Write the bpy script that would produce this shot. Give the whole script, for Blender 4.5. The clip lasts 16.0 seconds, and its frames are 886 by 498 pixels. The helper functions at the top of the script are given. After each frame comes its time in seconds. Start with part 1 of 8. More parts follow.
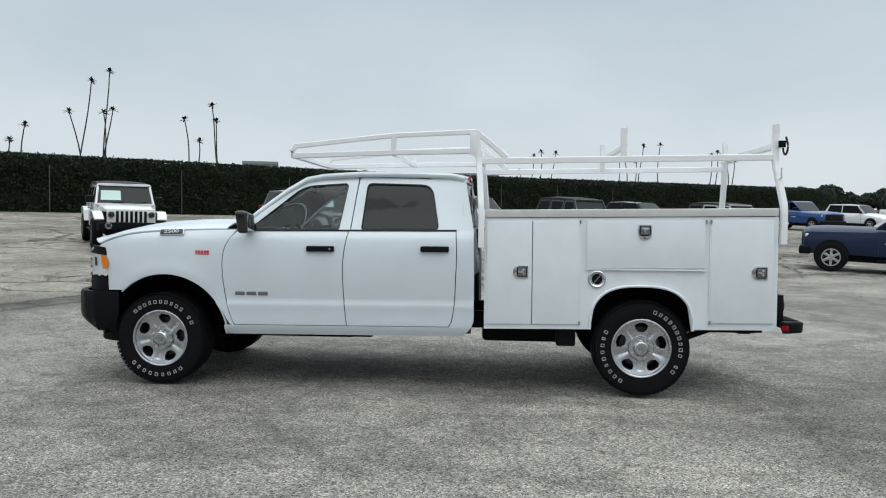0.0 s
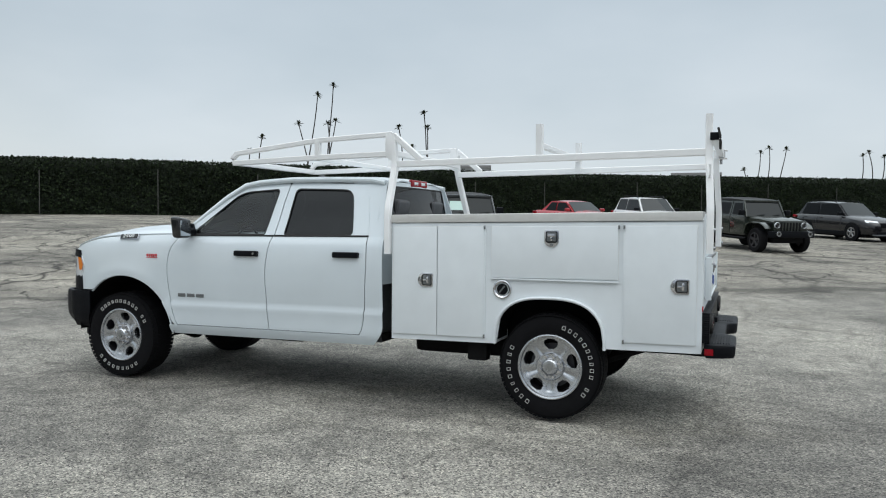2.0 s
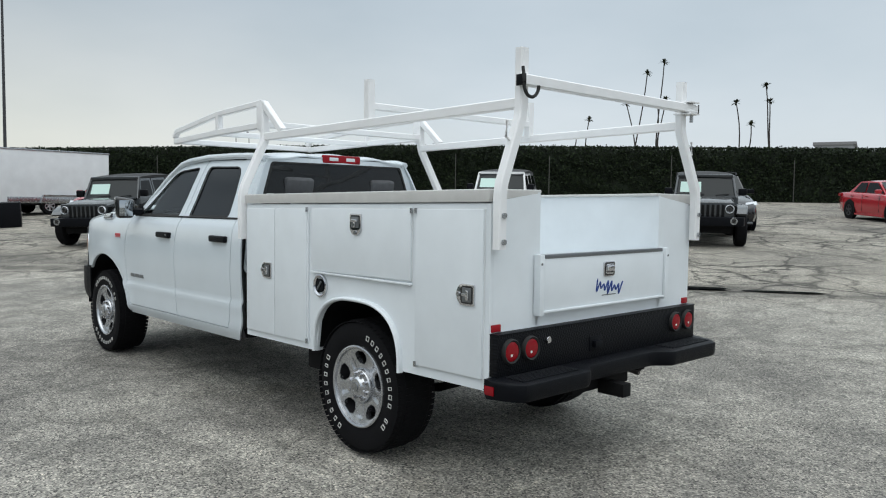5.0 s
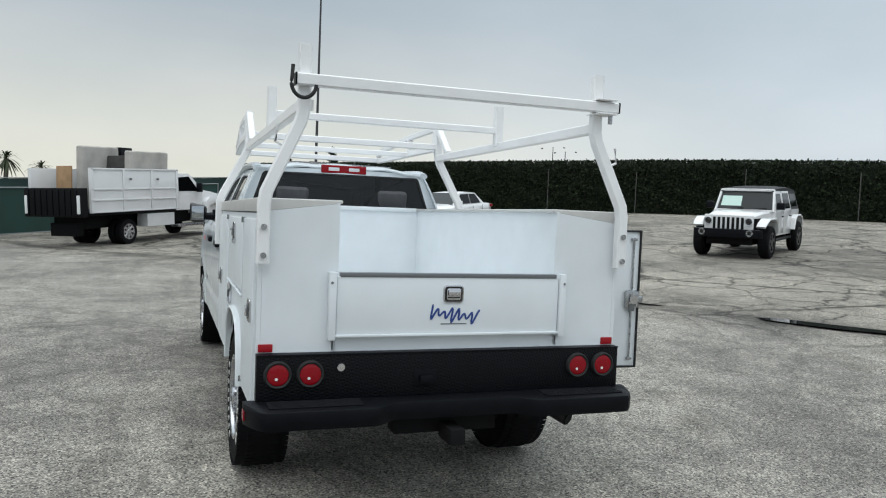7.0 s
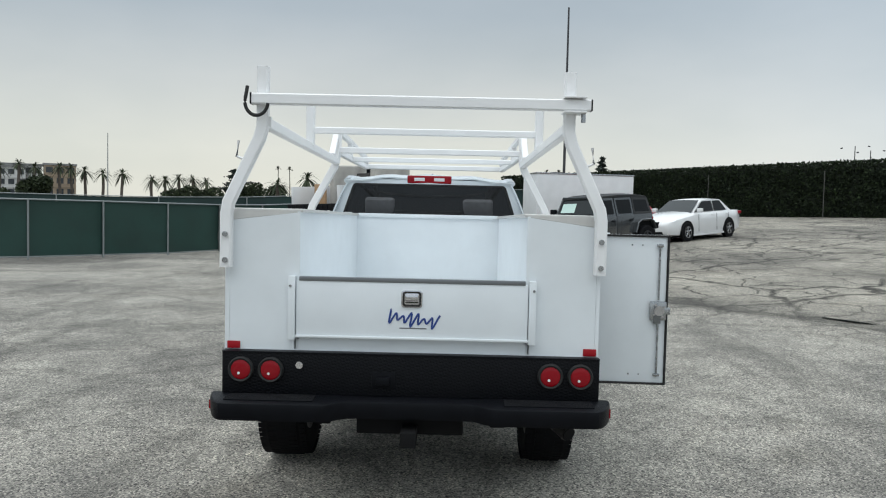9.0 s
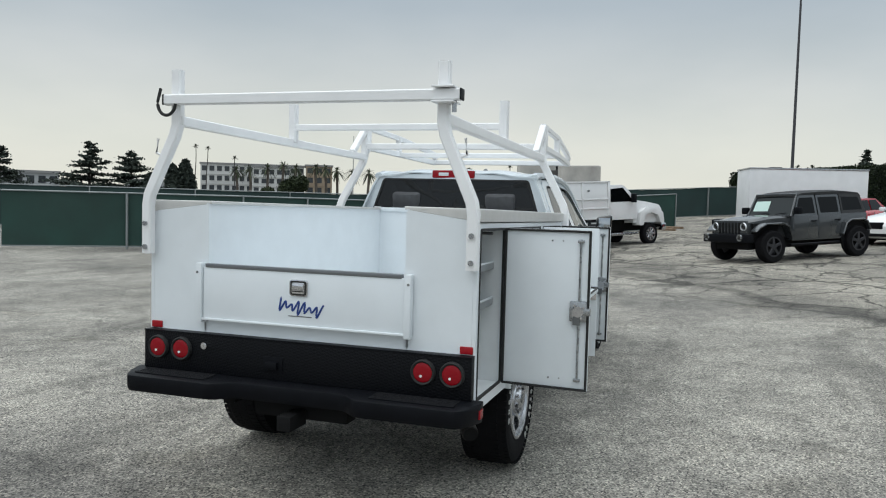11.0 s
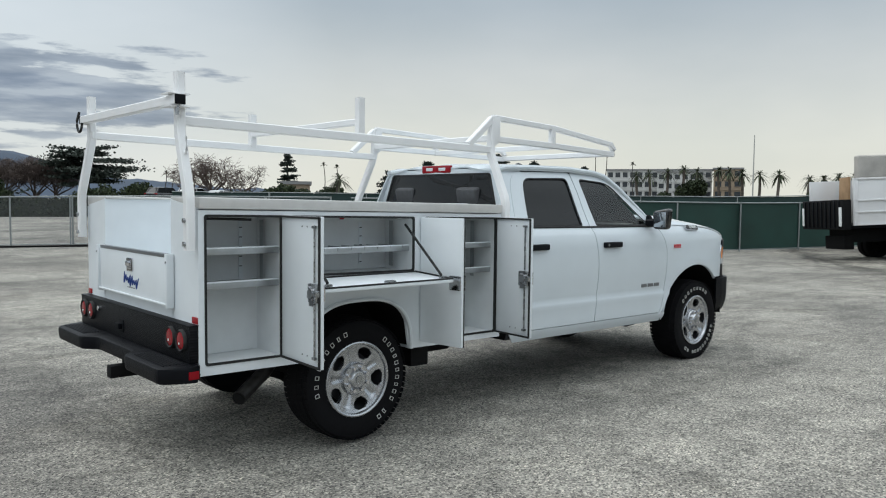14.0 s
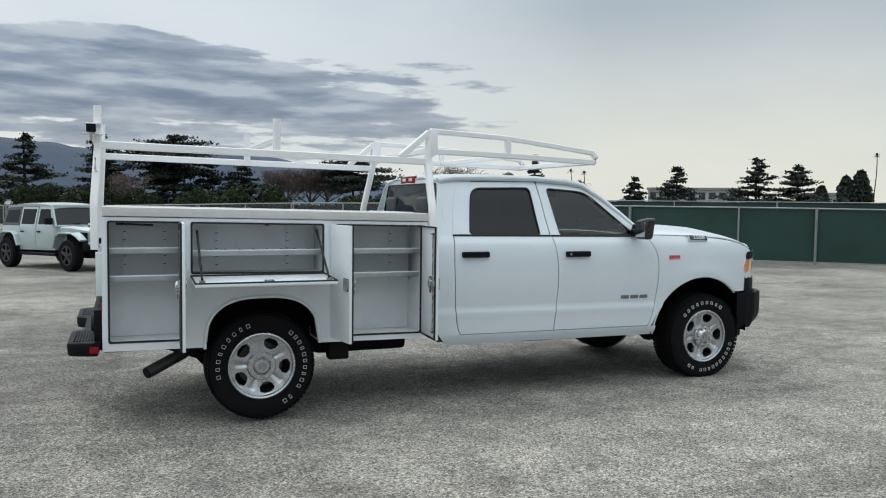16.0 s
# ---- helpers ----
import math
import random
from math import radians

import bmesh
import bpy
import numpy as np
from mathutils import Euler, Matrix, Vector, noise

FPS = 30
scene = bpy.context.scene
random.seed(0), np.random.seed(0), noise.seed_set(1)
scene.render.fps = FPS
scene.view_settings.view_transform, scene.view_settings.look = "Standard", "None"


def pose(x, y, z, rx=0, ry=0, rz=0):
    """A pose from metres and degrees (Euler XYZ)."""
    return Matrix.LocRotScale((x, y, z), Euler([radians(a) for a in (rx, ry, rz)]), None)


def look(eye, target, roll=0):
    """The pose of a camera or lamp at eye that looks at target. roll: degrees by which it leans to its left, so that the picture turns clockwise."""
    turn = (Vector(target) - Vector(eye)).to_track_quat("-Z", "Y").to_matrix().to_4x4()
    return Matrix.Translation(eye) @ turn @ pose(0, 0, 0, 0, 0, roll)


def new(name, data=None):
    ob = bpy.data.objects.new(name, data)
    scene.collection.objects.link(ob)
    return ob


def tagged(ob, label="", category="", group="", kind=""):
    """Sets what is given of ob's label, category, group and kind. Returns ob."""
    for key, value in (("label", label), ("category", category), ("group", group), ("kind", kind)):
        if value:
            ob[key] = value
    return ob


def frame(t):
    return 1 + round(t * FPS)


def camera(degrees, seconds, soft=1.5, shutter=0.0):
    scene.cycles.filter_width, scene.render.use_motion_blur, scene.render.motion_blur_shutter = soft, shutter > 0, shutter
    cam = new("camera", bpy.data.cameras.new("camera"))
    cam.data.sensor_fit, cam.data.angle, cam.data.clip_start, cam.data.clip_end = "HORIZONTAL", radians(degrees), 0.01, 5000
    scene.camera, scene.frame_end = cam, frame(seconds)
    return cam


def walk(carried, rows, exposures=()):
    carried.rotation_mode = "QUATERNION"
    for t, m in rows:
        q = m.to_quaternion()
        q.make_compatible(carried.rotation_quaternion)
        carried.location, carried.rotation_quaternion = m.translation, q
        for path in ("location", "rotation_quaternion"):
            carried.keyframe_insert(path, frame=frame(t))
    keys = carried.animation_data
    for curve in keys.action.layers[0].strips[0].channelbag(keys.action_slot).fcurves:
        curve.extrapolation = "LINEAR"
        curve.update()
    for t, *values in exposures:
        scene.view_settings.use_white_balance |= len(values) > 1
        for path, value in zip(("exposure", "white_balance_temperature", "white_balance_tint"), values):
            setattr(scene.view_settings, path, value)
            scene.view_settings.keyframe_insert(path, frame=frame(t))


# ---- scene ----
cam = camera(59.6, 16.0, soft=1.1)

PATH = [
    (0, (3.133, -7.727, 1.493), (2.967, -5.735, 1.422), 0.5),
    (0.5, (3.784, -7.616, 1.503), (3.475, -5.641, 1.433), 0.5),
    (1, (4.449, -7.459, 1.519), (4.001, -5.511, 1.45), 0.4),
    (1.5, (5.091, -7.217, 1.527), (4.505, -5.306, 1.46), 0.4),
    (2, (5.697, -6.873, 1.541), (4.97, -5.011, 1.471), 0.4),
    (2.5, (6.187, -6.48, 1.547), (5.325, -4.677, 1.469), 0.5),
    (3, (6.67, -6.034, 1.562), (5.667, -4.306, 1.469), 0.6),
    (3.5, (7.035, -5.512, 1.568), (5.902, -3.867, 1.46), 0.7),
    (4, (7.437, -4.975, 1.57), (6.184, -3.421, 1.447), 0.7),
    (4.5, (7.758, -4.419, 1.563), (6.402, -2.954, 1.434), 0.6),
    (5, (8.108, -3.819, 1.562), (6.649, -2.457, 1.44), 0.7),
    (5.2, (8.229, -3.575, 1.606), (6.729, -2.258, 1.485), 0.8),
    (7.3, (9.226, -1.028, 1.614), (7.303, -0.488, 1.513), 2.4),
    (7.5, (9.284, -0.793, 1.635), (7.338, -0.344, 1.536), 2.4),
    (8, (9.39, -0.274, 1.625), (7.409, -0.018, 1.529), 2.2),
    (8.5, (9.475, 0.108, 1.624), (7.479, 0.207, 1.528), 1.8),
    (9, (9.427, 0.19, 1.639), (7.429, 0.172, 1.54), 1.3),
    (9.2, (9.397, 0.221, 1.623), (7.4, 0.157, 1.523), 1.1),
    (11.3, (9.013, 2.374, 1.656), (7.154, 1.648, 1.534), 1.7),
    (11.5, (8.923, 2.606, 1.629), (7.093, 1.809, 1.505), 1.8),
    (12, (8.675, 3.172, 1.634), (6.931, 2.202, 1.503), 1.8),
    (12.5, (8.384, 3.711, 1.636), (6.741, 2.578, 1.505), 1.5),
    (13, (8.071, 4.212, 1.634), (6.534, 2.94, 1.504), 1.2),
    (13.5, (7.728, 4.745, 1.624), (6.295, 3.355, 1.5), 0.8),
    (14, (7.306, 5.204, 1.62), (5.978, 3.713, 1.497), 0.6),
    (14.5, (6.856, 5.75, 1.593), (5.651, 4.158, 1.478), 0.3),
    (15, (6.34, 6.183, 1.626), (5.274, 4.495, 1.507), 0.3),
    (15.5, (5.837, 6.601, 1.642), (4.915, 4.83, 1.53), 0.5),
    (16, (5.286, 6.946, 1.67), (4.518, 5.103, 1.556), 0.7),
]
EXPOSURES = [(0.0, 0.0), (16.0, 0.0)]
walk(cam, [(t, look(eye, target, roll)) for t, eye, target, roll in PATH], EXPOSURES)

# ---- world and light ----
world = bpy.data.worlds.new("overcast")
scene.world = world
world.use_nodes = True
wt = world.node_tree
wt.nodes.clear()


def wnode(kind, **sets):
    n = wt.nodes.new(kind)
    for k, v in sets.items():
        if k == "blend_type":
            n.blend_type = v
        elif k == "data_type":
            n.data_type = v
        elif k == "operation":
            n.operation = v
    return n


def ramp(tree, stops, src, interp="LINEAR"):
    n = tree.nodes.new("ShaderNodeValToRGB")
    n.color_ramp.interpolation = interp
    els = n.color_ramp.elements
    while len(els) < len(stops):
        els.new(0.5)
    for e, (p, c) in zip(els, stops):
        e.position = p
        e.color = (*c, 1) if len(c) == 3 else c
    tree.links.new(src, n.inputs[0])
    return n.outputs[0]


SUN_AZ, SUN_EL = radians(137), radians(69)
sky = wnode("ShaderNodeTexSky")
sky.sky_type = "NISHITA"
sky.sun_disc = False
sky.sun_elevation, sky.sun_rotation = SUN_EL, SUN_AZ
sky.air_density, sky.dust_density = 1.2, 3.0
tc = wnode("ShaderNodeTexCoord")
sep = wnode("ShaderNodeSeparateXYZ")
wt.links.new(tc.outputs["Generated"], sep.inputs[0])
# cloud deck: pale grey, warmer towards the low sun, with darker banks over the hills
high = ramp(wt, [(0.0, (0.80, 0.83, 0.85)), (0.10, (0.76, 0.80, 0.84)), (0.28, (0.60, 0.66, 0.715)), (0.45, (1.0, 1.05, 1.08)), (1.0, (1.93, 2.02, 2.09))], sep.outputs["Z"])
warm_dir = wnode("ShaderNodeVectorMath", operation="DOT_PRODUCT")
wt.links.new(tc.outputs["Generated"], warm_dir.inputs[0])
warm_dir.inputs[1].default_value = (-0.80, -0.60, 0.0)
warm_side = ramp(wt, [(0.12, (0, 0, 0)), (0.72, (1, 1, 1))], warm_dir.outputs["Value"])
warm_low = ramp(wt, [(0.0, (1, 1, 1)), (0.40, (1, 1, 1)), (0.60, (0, 0, 0))], sep.outputs["Z"])
warm_mask = wnode("ShaderNodeMath", operation="MULTIPLY")
wt.links.new(warm_side, warm_mask.inputs[0])
wt.links.new(warm_low, warm_mask.inputs[1])
warm = wnode("ShaderNodeMixRGB")
wt.links.new(warm_mask.outputs[0], warm.inputs[0])
wt.links.new(high, warm.inputs[1])
warm_sky = ramp(wt, [(0.0, (0.94, 0.89, 0.77)), (0.07, (0.90, 0.865, 0.775)), (0.15, (0.73, 0.725, 0.70)), (0.24, (0.52, 0.56, 0.595)), (0.32, (0.46, 0.51, 0.555)), (0.50, (1.0, 1.05, 1.08)), (1.0, (1.93, 2.02, 2.09))], sep.outputs["Z"])
wt.links.new(warm_sky, warm.inputs[2])
bank_dir = wnode("ShaderNodeVectorMath", operation="DOT_PRODUCT")
wt.links.new(tc.outputs["Generated"], bank_dir.inputs[0])
bank_dir.inputs[1].default_value = (0.03, -1.0, 0.0)
bank_side = ramp(wt, [(0.80, (0, 0, 0)), (0.95, (1, 1, 1))], bank_dir.outputs["Value"])
shelf = ramp(wt, [(0.0, (0.96, 0.93, 0.85)), (0.08, (0.83, 0.835, 0.82)), (0.20, (0.78, 0.81, 0.835)), (0.34, (0.80, 0.835, 0.87)), (0.50, (1.0, 1.05, 1.08)), (1.0, (1.93, 2.02, 2.09))], sep.outputs["Z"])
side_mix = wnode("ShaderNodeMixRGB")
wt.links.new(bank_side, side_mix.inputs[0])
wt.links.new(warm.outputs[0], side_mix.inputs[1])
wt.links.new(shelf, side_mix.inputs[2])
stretch = wnode("ShaderNodeVectorMath", operation="MULTIPLY")
wt.links.new(tc.outputs["Generated"], stretch.inputs[0])
stretch.inputs[1].default_value = (3.0, 3.0, 7.5)
puff = wnode("ShaderNodeTexNoise")
puff.inputs["Scale"].default_value, puff.inputs["Detail"].default_value, puff.inputs["Roughness"].default_value = 1.7, 8, 0.58
layers = wnode("ShaderNodeVectorMath", operation="MULTIPLY")
wt.links.new(tc.outputs["Generated"], layers.inputs[0])
layers.inputs[1].default_value = (2.6, 2.6, 17.0)
wt.links.new(layers.outputs[0], puff.inputs["Vector"])
bank_low = ramp(wt, [(0.02, (0.2, 0.2, 0.2)), (0.09, (0.95, 0.95, 0.95)), (0.155, (1, 1, 1)), (0.205, (0.62, 0.62, 0.62)), (0.24, (0, 0, 0))], sep.outputs["Z"])
bank_near = ramp(wt, [(0.70, (0, 0, 0)), (0.86, (0.56, 0.56, 0.56)), (0.93, (0.70, 0.70, 0.70)), (0.985, (1, 1, 1))], bank_dir.outputs["Value"])
bm1 = wnode("ShaderNodeMath", operation="MULTIPLY")
bm2 = wnode("ShaderNodeMath", operation="MULTIPLY")
wt.links.new(bank_low, bm1.inputs[0])
wt.links.new(bank_near, bm1.inputs[1])
wt.links.new(bm1.outputs[0], bm2.inputs[0])
wt.links.new(puff.outputs["Fac"], bm2.inputs[1])
bank = ramp(wt, [(0.315, (0, 0, 0)), (0.35, (0.75, 0.75, 0.75)), (0.48, (1, 1, 1))], bm2.outputs[0])
billow = wnode("ShaderNodeTexNoise")
billow.inputs["Scale"].default_value, billow.inputs["Detail"].default_value = 3.2, 6
wt.links.new(layers.outputs[0], billow.inputs["Vector"])
bank_tone = ramp(wt, [(0.36, (0.19, 0.235, 0.32)), (0.50, (0.29, 0.335, 0.42)), (0.62, (0.50, 0.54, 0.60))], billow.outputs["Fac"])
clouds = wnode("ShaderNodeMixRGB")
wt.links.new(bank, clouds.inputs[0])
wt.links.new(side_mix.outputs[0], clouds.inputs[1])
wt.links.new(bank_tone, clouds.inputs[2])
# broad soft mottling of the deck
mott = wnode("ShaderNodeTexNoise")
mott.inputs["Scale"].default_value, mott.inputs["Detail"].default_value = 1.1, 4
wt.links.new(stretch.outputs[0], mott.inputs["Vector"])
mott_c = ramp(wt, [(0.3, (0.86, 0.925, 0.955)), (0.7, (0.99, 1.035, 1.055))], mott.outputs["Fac"])
deck = wnode("ShaderNodeMixRGB", blend_type="MULTIPLY")
deck.inputs[0].default_value = 1.0
wt.links.new(clouds.outputs[0], deck.inputs[1])
wt.links.new(mott_c, deck.inputs[2])
bg_deck, bg_sky, add = wnode("ShaderNodeBackground"), wnode("ShaderNodeBackground"), wnode("ShaderNodeAddShader")
wt.links.new(deck.outputs[0], bg_deck.inputs[0])
bg_deck.inputs[1].default_value = 0.86
wt.links.new(sky.outputs[0], bg_sky.inputs[0])
bg_sky.inputs[1].default_value = 0.012
out = wnode("ShaderNodeOutputWorld")
wt.links.new(bg_deck.outputs[0], add.inputs[0])
wt.links.new(bg_sky.outputs[0], add.inputs[1])
wt.links.new(add.outputs[0], out.inputs[0])

sun = new("sun", bpy.data.lights.new("sun", "SUN"))
sun.data.energy, sun.data.angle, sun.data.color = 0.80, radians(75), (1.0, 0.96, 0.90)
sun.matrix_world = look((7.5, -8, 29), (0, 0, 0))


# ---- materials ----
def mat(name, color, rough=0.5, metal=0.0, vary=0.0, scale=8.0, bump=0.0, bscale=60.0, coat=0.0, spec=0.5, fine=0.0):
    """A surface with two scales of colour variation and a fine relief."""
    m = bpy.data.materials.new(name)
    m.use_nodes = True
    t = m.node_tree
    p = t.nodes["Principled BSDF"]
    p.inputs["Base Color"].default_value = (*color, 1)
    p.inputs["Roughness"].default_value = rough
    p.inputs["Metallic"].default_value = metal
    p.inputs["Specular IOR Level"].default_value = spec
    p.inputs["Coat Weight"].default_value = coat
    p.inputs["Coat Roughness"].default_value = 0.04
    if vary or fine or bump:
        co = t.nodes.new("ShaderNodeTexCoord")
    if vary or fine:
        n1 = t.nodes.new("ShaderNodeTexNoise")
        n1.inputs["Scale"].default_value, n1.inputs["Detail"].default_value = scale, 6
        n2 = t.nodes.new("ShaderNodeTexNoise")
        n2.inputs["Scale"].default_value, n2.inputs["Detail"].default_value = scale * 14, 3
        for n in (n1, n2):
            t.links.new(co.outputs["Object"], n.inputs["Vector"])
        lo = tuple(c * (1 - vary) for c in color)
        hi = tuple(min(1, c * (1 + vary)) for c in color)
        c1 = ramp(t, [(0.3, lo), (0.7, hi)], n1.outputs["Fac"])
        c2 = ramp(t, [(0.3, (1 - fine,) * 3), (0.7, (1 + fine,) * 3)], n2.outputs["Fac"])
        mx = t.nodes.new("ShaderNodeMixRGB")
        mx.blend_type = "MULTIPLY"
        mx.inputs[0].default_value = 1
        t.links.new(c1, mx.inputs[1])
        t.links.new(c2, mx.inputs[2])
        t.links.new(mx.outputs[0], p.inputs["Base Color"])
        r = t.nodes.new("ShaderNodeMapRange")
        r.inputs["To Min"].default_value, r.inputs["To Max"].default_value = max(0.02, rough - vary * 0.3), min(1, rough + vary * 0.3)
        t.links.new(n1.outputs["Fac"], r.inputs["Value"])
        t.links.new(r.outputs[0], p.inputs["Roughness"])
    if bump:
        nb = t.nodes.new("ShaderNodeTexNoise")
        nb.inputs["Scale"].default_value, nb.inputs["Detail"].default_value = bscale, 4
        t.links.new(co.outputs["Object"], nb.inputs["Vector"])
        b = t.nodes.new("ShaderNodeBump")
        b.inputs["Strength"].default_value, b.inputs["Distance"].default_value = bump, 0.01
        t.links.new(nb.outputs["Fac"], b.inputs["Height"])
        t.links.new(b.outputs[0], p.inputs["Normal"])
    return m


def glass_mat(name, tint, opacity, rough=0.02, gloss=0.045):
    m = bpy.data.materials.new(name)
    m.use_nodes = True
    t = m.node_tree
    t.nodes.remove(t.nodes["Principled BSDF"])
    o = t.nodes["Material Output"]
    tr, gl, df, mx, mx2 = (t.nodes.new("ShaderNode" + k) for k in ("BsdfTransparent", "BsdfGlossy", "BsdfDiffuse", "MixShader", "MixShader"))
    tr.inputs[0].default_value = (*tint, 1)
    df.inputs[0].default_value = (0.01, 0.011, 0.012, 1)
    gl.inputs["Roughness"].default_value = rough
    fr = t.nodes.new("ShaderNodeFresnel")
    fr.inputs["IOR"].default_value = 1.0 + gloss * 10
    t.links.new(fr.outputs[0], mx.inputs[0])
    mx2.inputs[0].default_value = opacity
    t.links.new(tr.outputs[0], mx2.inputs[1])
    t.links.new(df.outputs[0], mx2.inputs[2])
    t.links.new(mx2.outputs[0], mx.inputs[1])
    t.links.new(gl.outputs[0], mx.inputs[2])
    t.links.new(mx.outputs[0], o.inputs[0])
    return m


PAINT = mat("white_paint", (0.630, 0.683, 0.717), 0.25, coat=0.5, vary=0.02, scale=3)
BODYW = mat("white_powder_coat", (0.725, 0.762, 0.785), 0.38, vary=0.03, scale=5, bump=0.05, bscale=140)
RACKW = mat("white_enamel_tube", (0.80, 0.80, 0.80), 0.35, vary=0.03, scale=6)
INNER = mat("grey_white_interior", (0.73, 0.75, 0.755), 0.5, vary=0.05, scale=6)
GALV = mat("galvanised_shelf", (0.42, 0.44, 0.45), 0.42, 0.75, vary=0.12, scale=9)
LIDM = mat("brushed_lid", (0.62, 0.61, 0.59), 0.42, 0.35, vary=0.05, scale=12)
BLACK = mat("black_plastic", (0.0040, 0.0046, 0.0065), 0.46, spec=0.12, vary=0.15, scale=12, bump=0.15, bscale=300)
GLOSSB = mat("gloss_black", (0.012, 0.012, 0.013), 0.15, coat=0.4)
SEAL = mat("rubber_seal", (0.012, 0.012, 0.012), 0.75)
GAP = mat("shut_line_dark", (0.03, 0.03, 0.032), 0.8)
UNDER = mat("chassis_black", (0.005, 0.005, 0.0055), 0.8, spec=0.2, vary=0.3, scale=10)
RUBBER = mat("tyre_rubber", (0.006, 0.006, 0.007), 0.78, spec=0.12, vary=0.2, scale=15, bump=0.2, bscale=90)
LETTER = mat("tyre_white_lettering", (0.62, 0.62, 0.60), 0.7, vary=0.15, scale=30)
ALLOY = mat("silver_alloy", (0.50, 0.51, 0.53), 0.27, 0.9, vary=0.05, scale=8)
ALLOYD = mat("dark_alloy", (0.05, 0.05, 0.055), 0.35, 0.6, vary=0.1, scale=8)
CHROME = mat("chrome", (0.62, 0.62, 0.64), 0.14, 1.0)
STEEL = mat("zinc_steel", (0.38, 0.39, 0.40), 0.27, 0.95, vary=0.1, scale=20)
RED = mat("red_lens", (0.25, 0.003, 0.009), 0.18, coat=0.1, spec=0.25)
REFL = mat("red_reflector", (0.32, 0.005, 0.012), 0.3, coat=0.1, spec=0.3)
AMBER = mat("amber_lens", (0.75, 0.22, 0.03), 0.15, coat=0.5)
CLEAR = mat("clear_lamp", (0.75, 0.77, 0.80), 0.1, 0.3, coat=0.6)
BLUE = mat("blue_script", (0.012, 0.045, 0.22), 0.4)
GREYT = mat("grey_badge", (0.20, 0.21, 0.22), 0.3, 0.7)
REDBADGE = mat("red_badge", (0.50, 0.05, 0.06), 0.35)
PAPER = mat("white_sticker", (0.75, 0.77, 0.76), 0.6)
MINT = mat("window_sticker", (0.55, 0.72, 0.66), 0.6)
SEATM = mat("grey_upholstery", (0.075, 0.077, 0.082), 0.85, vary=0.15, scale=20)
TINT = glass_mat("dark_tinted_glass", (0.06, 0.06, 0.07), 0.86)
CLEARG = glass_mat("clear_glass", (0.72, 0.79, 0.78), 0.02, gloss=0.06)
MIRROR = mat("mirror_glass", (0.42, 0.45, 0.48), 0.03, 1.0)


def tread_plate_mat():
    m = mat("black_tread_plate", (0.0035, 0.004, 0.0055), 0.42, 0.0, spec=0.14)
    t = m.node_tree
    p = t.nodes["Principled BSDF"]
    co = t.nodes.new("ShaderNodeTexCoord")
    hs = []
    for ang in (45, -45):
        mp = t.nodes.new("ShaderNodeMapping")
        mp.inputs["Rotation"].default_value = (radians(ang), 0, 0)
        mp.inputs["Scale"].default_value = (1, 1, 1)
        t.links.new(co.outputs["Object"], mp.inputs["Vector"])
        sx = t.nodes.new("ShaderNodeSeparateXYZ")
        t.links.new(mp.outputs[0], sx.inputs[0])
        parts = []
        for axis, period in (("Y", 0.034), ("Z", 0.017)):
            mm = t.nodes.new("ShaderNodeMath")
            mm.operation = "MULTIPLY"
            mm.inputs[1].default_value = 2 * math.pi / period
            t.links.new(sx.outputs[axis], mm.inputs[0])
            s = t.nodes.new("ShaderNodeMath")
            s.operation = "SINE"
            t.links.new(mm.outputs[0], s.inputs[0])
            parts.append(s)
        mu = t.nodes.new("ShaderNodeMath")
        mu.operation = "MULTIPLY"
        t.links.new(parts[0].outputs[0], mu.inputs[0])
        t.links.new(parts[1].outputs[0], mu.inputs[1])
        hs.append(mu)
    mxm = t.nodes.new("ShaderNodeMath")
    mxm.operation = "MAXIMUM"
    t.links.new(hs[0].outputs[0], mxm.inputs[0])
    t.links.new(hs[1].outputs[0], mxm.inputs[1])
    b = t.nodes.new("ShaderNodeBump")
    b.inputs["Strength"].default_value, b.inputs["Distance"].default_value = 0.45, 0.003
    t.links.new(mxm.outputs[0], b.inputs["Height"])
    t.links.new(b.outputs[0], p.inputs["Normal"])
    return m


TREAD = tread_plate_mat()


